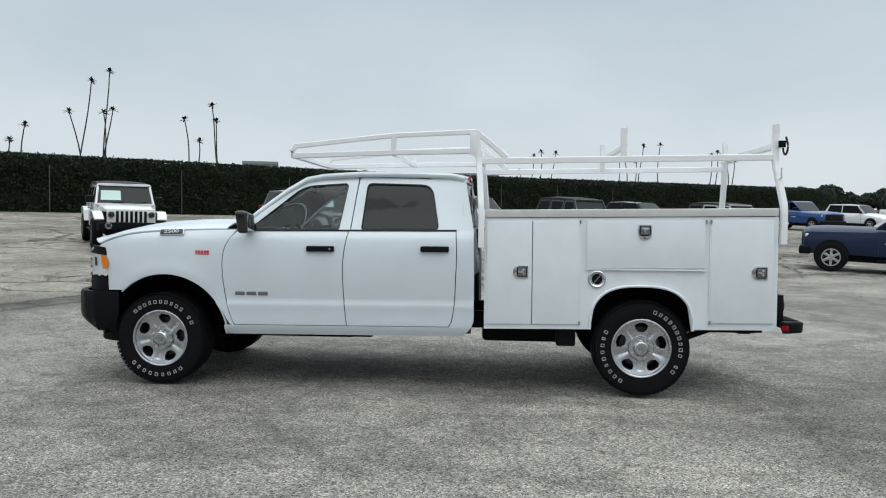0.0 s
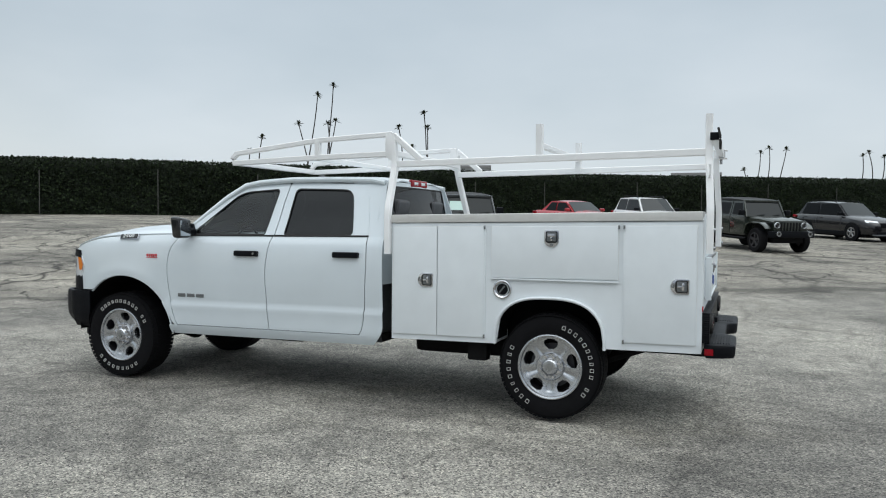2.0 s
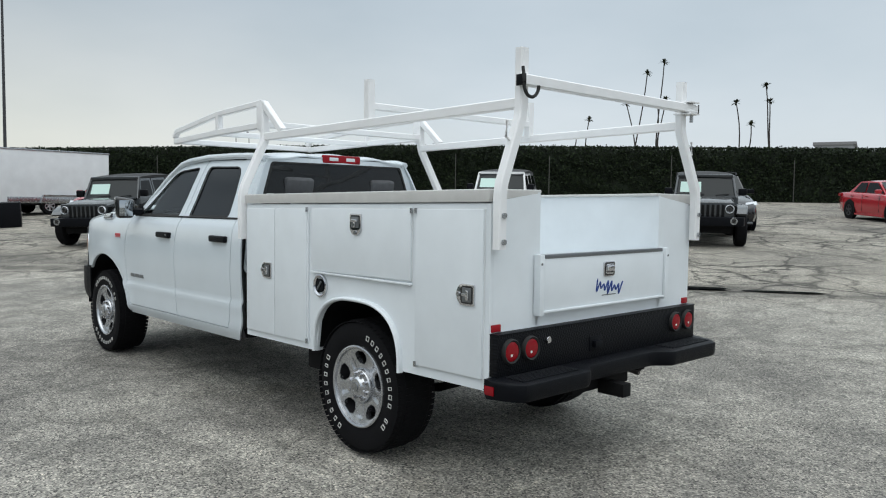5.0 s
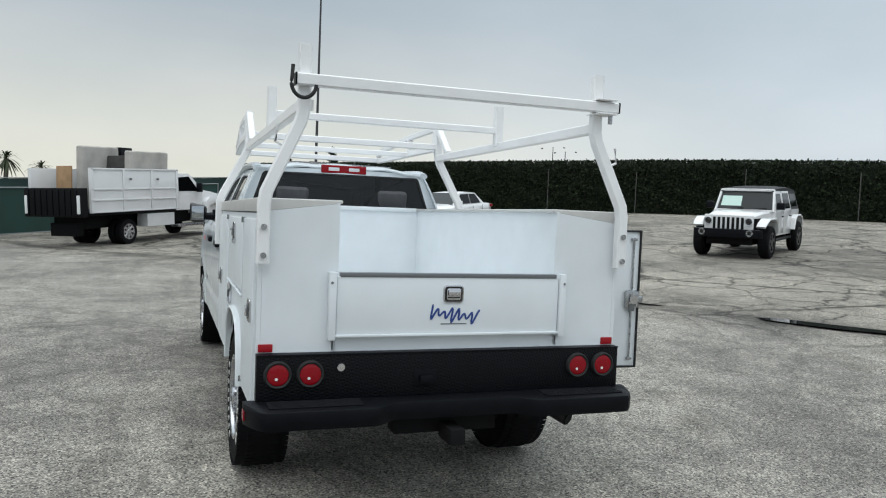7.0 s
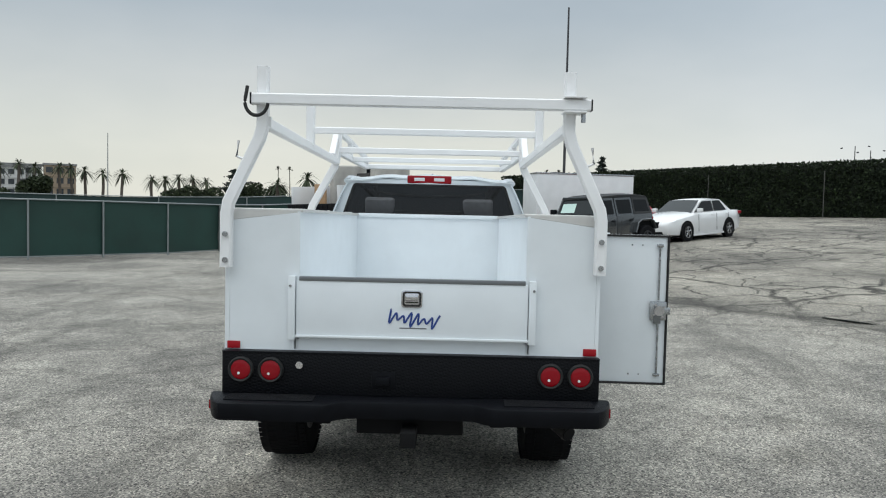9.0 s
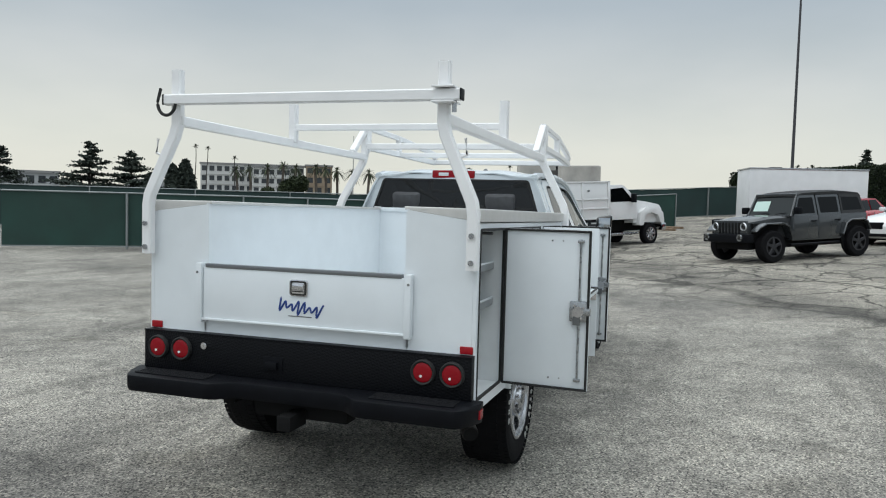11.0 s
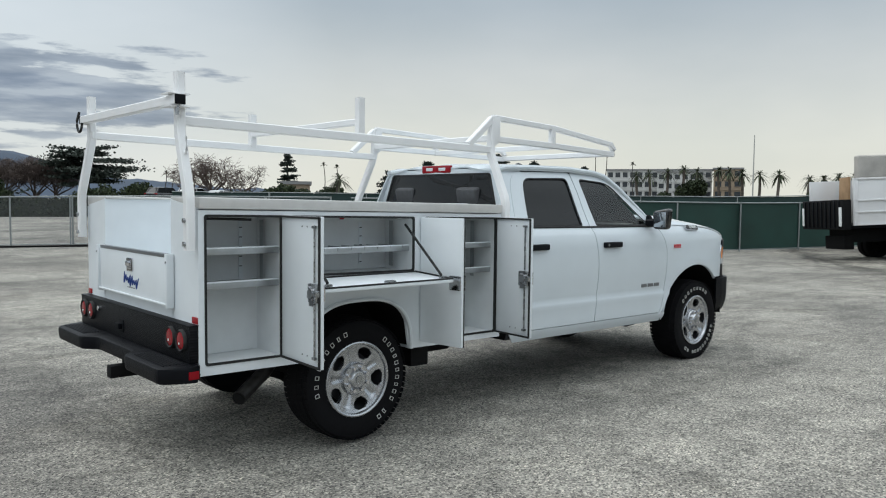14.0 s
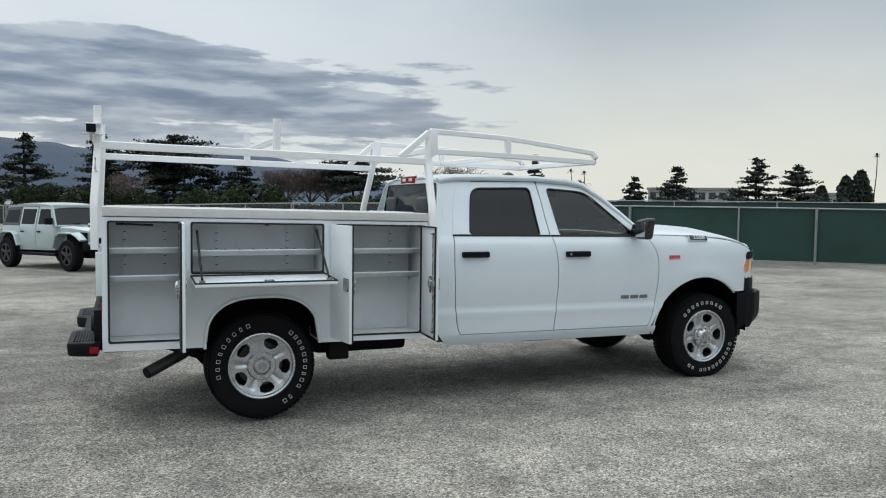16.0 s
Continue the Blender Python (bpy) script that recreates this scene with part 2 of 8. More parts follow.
def asphalt_mat():
    """Worn pale asphalt: aggregate speckle, broad stains, patches, and cracks that thicken over the rising part."""
    m = bpy.data.materials.new("weathered_asphalt")
    m.use_nodes = True
    t = m.node_tree
    p = t.nodes["Principled BSDF"]
    co = t.nodes.new("ShaderNodeTexCoord").outputs["Object"]

    def noise(scale, detail=5, rough=0.6, vec=co):
        n = t.nodes.new("ShaderNodeTexNoise")
        n.inputs["Scale"].default_value, n.inputs["Detail"].default_value, n.inputs["Roughness"].default_value = scale, detail, rough
        t.links.new(vec, n.inputs["Vector"])
        return n

    def mul(a, b):
        x = t.nodes.new("ShaderNodeMixRGB")
        x.blend_type = "MULTIPLY"
        x.inputs[0].default_value = 1
        t.links.new(a, x.inputs[1])
        t.links.new(b, x.inputs[2])
        return x.outputs[0]

    base = ramp(t, [(0.28, (0.158, 0.154, 0.143)), (0.42, (0.250, 0.243, 0.226)), (0.56, (0.322, 0.312, 0.288)), (0.75, (0.385, 0.371, 0.340))], noise(0.32, 8, 0.62).outputs["Fac"])
    mid = ramp(t, [(0.3, (0.72, 0.72, 0.72)), (0.7, (1.17, 1.16, 1.14))], noise(2.6, 8, 0.75).outputs["Fac"])
    vor = t.nodes.new("ShaderNodeTexVoronoi")
    vor.inputs["Scale"].default_value = 95
    t.links.new(co, vor.inputs["Vector"])
    hue = t.nodes.new("ShaderNodeSeparateColor")
    t.links.new(vor.outputs["Color"], hue.inputs[0])
    grit = ramp(t, [(0.0, (0.16, 0.16, 0.17)), (0.26, (0.66, 0.66, 0.66)), (0.60, (1.04, 1.04, 1.03)), (0.86, (1.38, 1.37, 1.33)), (1.0, (2.2, 2.15, 2.05))], hue.outputs[0])
    grit2 = ramp(t, [(0.34, (0.68, 0.68, 0.69)), (0.66, (1.28, 1.27, 1.25))], noise(70, 4, 0.85).outputs["Fac"])
    clump = ramp(t, [(0.32, (0.86, 0.86, 0.86)), (0.5, (1.0, 1.0, 1.0)), (0.68, (1.10, 1.09, 1.08))], noise(11, 6, 0.75).outputs["Fac"])
    stain = ramp(t, [(0.58, (1, 1, 1)), (0.70, (0.72, 0.71, 0.69))], noise(0.55, 6, 0.68).outputs["Fac"])
    col = mul(mul(mul(mul(mul(base, mid), grit), grit2), clump), stain)
    # cracks: two warped cell patterns
    warp = t.nodes.new("ShaderNodeVectorMath")
    warp.operation = "ADD"
    wn = noise(0.9, 4)
    sc = t.nodes.new("ShaderNodeVectorMath")
    sc.operation = "SCALE"
    sc.inputs["Scale"].default_value = 1.1
    t.links.new(wn.outputs["Color"], sc.inputs[0])
    t.links.new(co, warp.inputs[0])
    t.links.new(sc.outputs[0], warp.inputs[1])
    cracks = []
    for scale, width in ((0.28, 0.030), (0.80, 0.036)):
        v = t.nodes.new("ShaderNodeTexVoronoi")
        v.feature = "DISTANCE_TO_EDGE"
        v.inputs["Scale"].default_value = scale
        t.links.new(warp.outputs[0], v.inputs["Vector"])
        cracks.append(ramp(t, [(0.0, (0, 0, 0)), (width, (1, 1, 1))], v.outputs["Distance"]))
    sx = t.nodes.new("ShaderNodeSeparateXYZ")
    t.links.new(co, sx.inputs[0])
    zone = t.nodes.new("ShaderNodeVectorMath")
    zone.operation = "DOT_PRODUCT"
    zone.inputs[1].default_value = (-0.55, 0.835, 0)
    t.links.new(co, zone.inputs[0])
    lift = t.nodes.new("ShaderNodeMapRange")
    lift.inputs["From Min"].default_value, lift.inputs["From Max"].default_value = 3.8, 6.2
    lift.inputs["To Min"].default_value, lift.inputs["To Max"].default_value = 0.30, 1.0
    t.links.new(zone.outputs["Value"], lift.inputs["Value"])
    patchy = ramp(t, [(0.36, (0.35, 0.35, 0.35)), (0.52, (1, 1, 1))], noise(0.15, 2).outputs["Fac"])
    amount = t.nodes.new("ShaderNodeMath")
    amount.operation = "MULTIPLY"
    t.links.new(lift.outputs[0], amount.inputs[0])
    t.links.new(patchy, amount.inputs[1])
    both = mul(cracks[0], cracks[1])
    cmix = t.nodes.new("ShaderNodeMixRGB")
    t.links.new(amount.outputs[0], cmix.inputs[0])
    cmix.inputs[1].default_value = (1, 1, 1, 1)
    t.links.new(both, cmix.inputs[2])
    ctone = ramp(t, [(0.0, (0.10, 0.10, 0.10)), (1.0, (1, 1, 1))], cmix.outputs[0])
    warmer = t.nodes.new("ShaderNodeMixRGB")
    t.links.new(lift.outputs[0], warmer.inputs[0])
    warmer.inputs[1].default_value = (1, 1, 1, 1)
    warmer.inputs[2].default_value = (1.05, 1.02, 0.97, 1)
    gut = t.nodes.new("ShaderNodeMath")
    gut.operation = "ADD"
    gn = noise(0.45, 5)
    t.links.new(zone.outputs["Value"], gut.inputs[0])
    gm = t.nodes.new("ShaderNodeMath")
    gm.operation = "MULTIPLY"
    gm.inputs[1].default_value = 2.2
    t.links.new(gn.outputs["Fac"], gm.inputs[0])
    t.links.new(gm.outputs[0], gut.inputs[1])
    gr_ = t.nodes.new("ShaderNodeMapRange")
    gr_.inputs["From Min"].default_value, gr_.inputs["From Max"].default_value = 4.9, 8.1
    t.links.new(gut.outputs[0], gr_.inputs["Value"])
    band = ramp(t, [(0.0, (1, 1, 1)), (0.38, (0.95, 0.95, 0.95)), (0.47, (0.52, 0.52, 0.52)), (0.54, (0.50, 0.50, 0.50)), (0.62, (0.93, 0.93, 0.93)), (1.0, (1, 1, 1))], gr_.outputs[0])
    damp = ramp(t, [(0.50, (1, 1, 1)), (0.62, (0.66, 0.66, 0.67))], noise(0.22, 4, 0.5).outputs["Fac"])
    streak_map = t.nodes.new("ShaderNodeMapping")
    streak_map.inputs["Rotation"].default_value = (0, 0, radians(-33))
    streak_map.inputs["Scale"].default_value = (0.16, 1.3, 1)
    t.links.new(co, streak_map.inputs["Vector"])
    streaks = ramp(t, [(0.34, (0.74, 0.74, 0.74)), (0.46, (1, 1, 1)), (0.60, (1.0, 1.0, 1.0)), (0.72, (1.08, 1.07, 1.05))], noise(0.9, 6, 0.65, streak_map.outputs[0]).outputs["Fac"])
    col = mul(mul(mul(mul(mul(col, ctone), warmer.outputs[0]), band), damp), streaks)
    t.links.new(col, p.inputs["Base Color"])
    p.inputs["Roughness"].default_value = 0.88
    p.inputs["Specular IOR Level"].default_value = 0.3
    b = t.nodes.new("ShaderNodeBump")
    b.inputs["Strength"].default_value, b.inputs["Distance"].default_value = 0.55, 0.012
    t.links.new(hue.outputs[0], b.inputs["Height"])
    t.links.new(b.outputs[0], p.inputs["Normal"])
    return m


ASPHALT = asphalt_mat()


# ---- mesh helpers ----
def finish(bm, name, material, smooth=False, angle=35):
    bmesh.ops.recalc_face_normals(bm, faces=bm.faces)
    me = bpy.data.meshes.new(name)
    bm.to_mesh(me)
    bm.free()
    for m in material if isinstance(material, (list, tuple)) else [material]:
        me.materials.append(m)
    if smooth:
        me.polygons.foreach_set("use_smooth", [True] * len(me.polygons))
        me.set_sharp_from_angle(angle=radians(angle))
    return me


def part(name, bm, material, parent, label="", smooth=True, at=None):
    ob = new(name, finish(bm, name, material, smooth))
    ob.parent = parent
    if at is not None:
        ob.matrix_basis = at
    if label:
        ob["label"] = label
    return ob


def thing(name, label, category, m=None, group="", kind=""):
    ob = new(name)
    ob.empty_display_size = 0.2
    if m is not None:
        ob.matrix_basis = m
    return tagged(ob, label, category, group, kind)


def solo(name, bm, material, label, category, m=None, group="", kind="", smooth=True):
    ob = new(name, finish(bm, name, material, smooth))
    if m is not None:
        ob.matrix_basis = m
    return tagged(ob, label, category, group, kind)


def box(a, b, bevel=0.0, seg=2, bm=None, m=None):
    own = bmesh.new()
    bmesh.ops.create_cube(own, size=1)
    for v in own.verts:
        v.co = Vector([(a[i] + b[i]) / 2 + v.co[i] * (b[i] - a[i]) for i in range(3)])
    if bevel:
        bmesh.ops.bevel(own, geom=own.edges[:], offset=bevel, segments=seg, profile=0.6, affect="EDGES", clamp_overlap=True)
    if m is not None:
        own.transform(m)
    return join(bm, own)


def join(bm, own):
    if bm is None:
        return own
    vs = [bm.verts.new(v.co) for v in own.verts]
    own.verts.index_update()
    for f in own.faces:
        try:
            bm.faces.new([vs[v.index] for v in f.verts])
        except ValueError:
            pass
    own.free()
    return bm


def cyl(c, r, depth, axis="y", seg=24, r2=None, bevel=0.0, bm=None):
    own = bmesh.new()
    bmesh.ops.create_cone(own, cap_ends=True, segments=seg, radius1=r, radius2=r if r2 is None else r2, depth=depth)
    if bevel:
        bmesh.ops.bevel(own, geom=[e for e in own.edges if len(e.link_faces) == 2 and any(len(f.verts) > 4 for f in e.link_faces)], offset=bevel, segments=2, affect="EDGES")
    turn = {"z": Matrix(), "y": Matrix.Rotation(radians(-90), 4, "X"), "x": Matrix.Rotation(radians(90), 4, "Y")}[axis]
    own.transform(Matrix.Translation(c) @ turn)
    return join(bm, own)


def rod(p, q, r, seg=8, bm=None, r2=None):
    own = bmesh.new()
    p, q = Vector(p), Vector(q)
    bmesh.ops.create_cone(own, cap_ends=True, segments=seg, radius1=r, radius2=r if r2 is None else r2, depth=(q - p).length)
    own.transform(Matrix.Translation((p + q) / 2) @ (q - p).to_track_quat("Z", "Y").to_matrix().to_4x4())
    return join(bm, own)


def sweep(path, w, h, up=(0, 0, 1), bevel=0.006, bm=None, closed_ends=True):
    """A rectangular tube with softened corners along a polyline."""
    own = bmesh.new()
    path = [Vector(p) for p in path]
    up = Vector(up)
    b = min(bevel, w / 2.2, h / 2.2)
    sec = [(-w / 2 + b, -h / 2), (w / 2 - b, -h / 2), (w / 2, -h / 2 + b), (w / 2, h / 2 - b), (w / 2 - b, h / 2), (-w / 2 + b, h / 2), (-w / 2, h / 2 - b), (-w / 2, -h / 2 + b)]
    rings = []
    for i, c in enumerate(path):
        a = (path[i] - path[i - 1]).normalized() if i else (path[1] - path[0]).normalized()
        n = (path[i + 1] - path[i]).normalized() if i < len(path) - 1 else a
        d = (a + n).normalized()
        k = 1 / max(0.5, d.dot(a))
        side = d.cross(up).normalized()
        top = side.cross(d).normalized()
        rings.append([own.verts.new(c + side * x * k + top * y) for x, y in sec] if abs(d.z) > 0.5 else [own.verts.new(c + side * x + top * y * k) for x, y in sec])
    for r0, r1 in zip(rings, rings[1:]):
        for j in range(8):
            own.faces.new((r0[j], r0[(j + 1) % 8], r1[(j + 1) % 8], r1[j]))
    if closed_ends:
        own.faces.new(rings[0])
        own.faces.new(rings[-1])
    return join(bm, own)


def pipe(path, r, seg=10, bm=None):
    own = bmesh.new()
    path = [Vector(p) for p in path]
    rings = []
    for i, c in enumerate(path):
        d = (path[min(i + 1, len(path) - 1)] - path[max(i - 1, 0)]).normalized()
        q = d.to_track_quat("Z", "Y").to_matrix()
        rings.append([own.verts.new(c + q @ Vector((r * math.cos(2 * math.pi * j / seg), r * math.sin(2 * math.pi * j / seg), 0))) for j in range(seg)])
    for r0, r1 in zip(rings, rings[1:]):
        for j in range(seg):
            own.faces.new((r0[j], r0[(j + 1) % seg], r1[(j + 1) % seg], r1[j]))
    own.faces.new(rings[0])
    own.faces.new(rings[-1])
    return join(bm, own)


def grid(fn, nu, nv, thick=0.0, bm=None):
    """A sheet fn(u, v) over the unit square; thick gives it a back along its normals."""
    own = bmesh.new()
    vs = [[own.verts.new(fn(i / nu, j / nv)) for j in range(nv + 1)] for i in range(nu + 1)]
    for i in range(nu):
        for j in range(nv):
            q = (vs[i][j], vs[i + 1][j], vs[i + 1][j + 1], vs[i][j + 1])
            if len({tuple(round(c, 5) for c in v.co) for v in q}) == 4:
                own.faces.new(q)
    if thick:
        bmesh.ops.recalc_face_normals(own, faces=own.faces)
        own.normal_update()
        bmesh.ops.solidify(own, geom=own.faces[:], thickness=thick)
    return join(bm, own)


def prism(pts, y0, y1, bevel=0.0, bm=None, axis="y", seg=2):
    """A polygon in x, z drawn out from y0 to y1 (or in y, z along x; or x, y along z)."""
    own = bmesh.new()
    put = {"y": lambda a, b, c: (a, c, b), "x": lambda a, b, c: (c, a, b), "z": lambda a, b, c: (a, b, c)}[axis]
    lo = [own.verts.new(put(a, b, y0)) for a, b in pts]
    hi = [own.verts.new(put(a, b, y1)) for a, b in pts]
    n = len(pts)
    own.faces.new(lo)
    own.faces.new(hi[::-1])
    for i in range(n):
        own.faces.new((lo[i], lo[(i + 1) % n], hi[(i + 1) % n], hi[i]))
    bmesh.ops.recalc_face_normals(own, faces=own.faces)
    if bevel:
        bmesh.ops.bevel(own, geom=own.edges[:], offset=bevel, segments=seg, profile=0.6, affect="EDGES", clamp_overlap=True)
    return join(bm, own)


def rounded(corners, r, k=5):
    """A polygon with rounded corners; r is one radius or one for each corner."""
    pts = []
    n = len(corners)
    rs = r if isinstance(r, (list, tuple)) else [r] * n
    for i, c in enumerate(corners):
        c = Vector(c)
        a, b = Vector(corners[i - 1]) - c, Vector(corners[(i + 1) % n]) - c
        rr = min(rs[i], a.length * 0.45, b.length * 0.45)
        p, q = c + a.normalized() * rr, c + b.normalized() * rr
        for j in range(k + 1):
            s = j / k
            pts.append(tuple((1 - s) ** 2 * p + 2 * s * (1 - s) * c + s * s * q))
    return pts


def densify(pts, each=4):
    out = []
    for i, p in enumerate(pts):
        q = pts[(i + 1) % len(pts)]
        for j in range(each):
            s = j / each
            out.append((p[0] + (q[0] - p[0]) * s, p[1] + (q[1] - p[1]) * s))
    return out


def ring(outer, inner, fn, thick=0.0, bm=None):
    """A frame between two outlines of as many points, laid on the surface fn(a, b)."""
    own = bmesh.new()
    a = [own.verts.new(fn(*p)) for p in outer]
    mid = [own.verts.new(fn((p[0] + q[0]) / 2, (p[1] + q[1]) / 2)) for p, q in zip(outer, inner)]
    b = [own.verts.new(fn(*p)) for p in inner]
    n = len(a)
    for r0, r1 in ((a, mid), (mid, b)):
        for i in range(n):
            own.faces.new((r0[i], r0[(i + 1) % n], r1[(i + 1) % n], r1[i]))
    if thick:
        bmesh.ops.recalc_face_normals(own, faces=own.faces)
        own.normal_update()
        bmesh.ops.solidify(own, geom=own.faces[:], thickness=thick)
    return join(bm, own)


def sheet(outline, fn, bm=None):
    """An outline filled towards its middle on the surface fn."""
    own = bmesh.new()
    cx = sum(p[0] for p in outline) / len(outline)
    cy = sum(p[1] for p in outline) / len(outline)
    rings = [[own.verts.new(fn(cx + (p[0] - cx) * s, cy + (p[1] - cy) * s)) for p in outline] for s in (1, 0.66, 0.33)]
    c = own.verts.new(fn(cx, cy))
    n = len(outline)
    for r0, r1 in zip(rings, rings[1:]):
        for i in range(n):
            own.faces.new((r0[i], r0[(i + 1) % n], r1[(i + 1) % n], r1[i]))
    for i in range(n):
        own.faces.new((rings[-1][i], rings[-1][(i + 1) % n], c))
    return join(bm, own)


def lathe(profile, seg=40, bm=None, m=None):
    """Turns (radius, y) points round the y axis."""
    own = bmesh.new()
    rings = [[own.verts.new((r * math.cos(2 * math.pi * j / seg), y, r * math.sin(2 * math.pi * j / seg))) for j in range(seg)] for r, y in profile]
    for r0, r1 in zip(rings, rings[1:]):
        for j in range(seg):
            own.faces.new((r0[j], r0[(j + 1) % seg], r1[(j + 1) % seg], r1[j]))
    if m is not None:
        own.transform(m)
    return join(bm, own)


def lerp(a, b, s):
    return a + (b - a) * s


def curve1(points):
    """A smooth function through (x, y) points."""
    xs, ys = [p[0] for p in points], [p[1] for p in points]

    def f(x):
        if x <= xs[0]:
            return ys[0]
        if x >= xs[-1]:
            return ys[-1]
        i = max(k for k in range(len(xs) - 1) if xs[k] <= x)
        s = (x - xs[i]) / (xs[i + 1] - xs[i])
        m0 = (ys[i + 1] - ys[i - 1]) / (xs[i + 1] - xs[i - 1]) if i else (ys[1] - ys[0]) / (xs[1] - xs[0])
        m1 = (ys[i + 2] - ys[i]) / (xs[i + 2] - xs[i]) if i + 2 < len(xs) else (ys[-1] - ys[-2]) / (xs[-1] - xs[-2])
        h = xs[i + 1] - xs[i]
        return (2 * s**3 - 3 * s**2 + 1) * ys[i] + (s**3 - 2 * s**2 + s) * h * m0 + (-2 * s**3 + 3 * s**2) * ys[i + 1] + (s**3 - s**2) * h * m1

    return f


# ---- ground ----
def soft_step(q):
    return (q + math.sqrt(q * q + 2)) / 2


def lie(x, y):
    """Height of the lot: level round the work truck, rising to the hedge and falling off towards the far corners."""
    d = -0.406 * x + 0.914 * y - 1.5
    d = min(d, 120)
    e = d - 22
    u = 0.6 * x + 0.8 * y
    dip = 0.12 * math.exp(-((x + 19.5) ** 2 + (y + 2.5) ** 2) / 50)
    rise = 0.059 * (d + math.sqrt(d * d + 4)) / 2 - 0.0295 - 0.016 * (e + math.sqrt(e * e + 9)) / 2
    return rise - 0.016 * (soft_step(u - 4) - soft_step(u - 34)) - 0.013 * (soft_step(-y - 3) - soft_step(-y - 28)) / (1 + math.exp(-(max(x, -90) - 2) / 2.5)) - dip


def spread(n, near, far):
    return [-far * (i / n) ** 3 - near * (i / n) for i in range(n, 0, -1)] + [far * (i / n) ** 3 + near * (i / n) for i in range(n + 1)]


bm = bmesh.new()
lines = spread(60, 60, 2600)
vs = [[bm.verts.new((x, y, lie(x, y))) for y in lines] for x in lines]
for i in range(len(lines) - 1):
    for j in range(len(lines) - 1):
        bm.faces.new((vs[i][j], vs[i + 1][j], vs[i + 1][j + 1], vs[i][j + 1]))
ground = solo("ground", bm, ASPHALT, "weathered pale grey asphalt lot with cracks and stains", "ground", kind="structure")

# ---- the white crew-cab work truck: front is -x, its driver's side faces -y ----
RAKE = 0.0075  # the body stands a little higher at the rear


def rk(x):
    return RAKE * (x - 2.1)


side_w = curve1([(0.40, 0.90), (0.48, 0.940), (0.54, 0.968), (0.58, 0.974), (0.64, 0.975), (0.70, 0.978), (0.757, 0.9825), (0.772, 0.9705), (0.82, 0.974), (1.00, 0.985), (1.20, 0.979), (1.34, 0.957), (1.40, 0.921), (1.50, 0.875), (1.59, 0.835), (1.72, 0.785), (1.83, 0.735), (1.90, 0.69)])
nose_w = curve1([(-0.90, 0.60), (-0.80, 0.745), (-0.70, 0.85), (-0.60, 0.925), (-0.45, 0.968), (-0.2, 0.985), (0.1, 0.995), (0.4, 0.985), (0.7, 0.98)])


def wide(x, z):
    """Half width of the cab and fenders at a place on the side."""
    w = side_w(z)
    if x < 0.7:
        k = nose_w(x) / 0.98
        bulge = 0.010 * math.exp(-(((math.hypot(x - 0.05, z - 0.45) - 0.60) / 0.08) ** 2)) if z > 0.5 else 0
        return w * k + bulge
    return w


def side(sign, off=0.0):
    return lambda x, z: (x, sign * (wide(x, z) + off), z + rk(x))


def line(points):
    """x as a function of z through (z, x) points."""
    return curve1(sorted(points))


fd_front = line([(0.555, 0.70), (0.62, 0.665), (0.80, 0.615), (1.08, 0.582), (1.25, 0.60), (1.36, 0.66), (1.40, 0.70)])
fd_rear = line([(0.555, 1.715), (0.8, 1.69), (1.1, 1.678), (1.3, 1.70), (1.40, 1.72)])
rd_rear = line([(0.555, 2.615), (0.60, 2.645), (0.75, 2.672), (1.0, 2.684), (1.2, 2.69), (1.40, 2.68)])


def side_panel(sign, xl, xr, zb, zt, nu=14, nv=26, off=0.0):
    def fn(u, v):
        x = lerp(xl(1.0), xr(1.0), u)
        for _ in range(3):
            z = lerp(zb(x), zt(x), v)
            x = lerp(xl(z), xr(z), u)
        return side(sign, off)(x, z)

    return grid(fn, nu, nv, thick=0.012)


DOOR_SWING = (87, -82.5, 86.5)
truck = thing("work_truck", "white crew-cab work truck with ladder rack and open tool compartments", "truck")
G2 = 0.004
belt = 1.405
hood_edge = curve1([(-0.66, 1.22), (-0.55, 1.29), (-0.3, 1.365), (0.0, 1.395), (0.4, 1.41), (0.75, 1.415)])


def arch(x):
    """Lower edge of the front fender."""
    q = 1 - ((x - 0.05) / 0.585) ** 2
    z = 0.42 + 0.60 * math.sqrt(max(0, q))
    return max(z, 0.545 if x > 0 else 0.865)


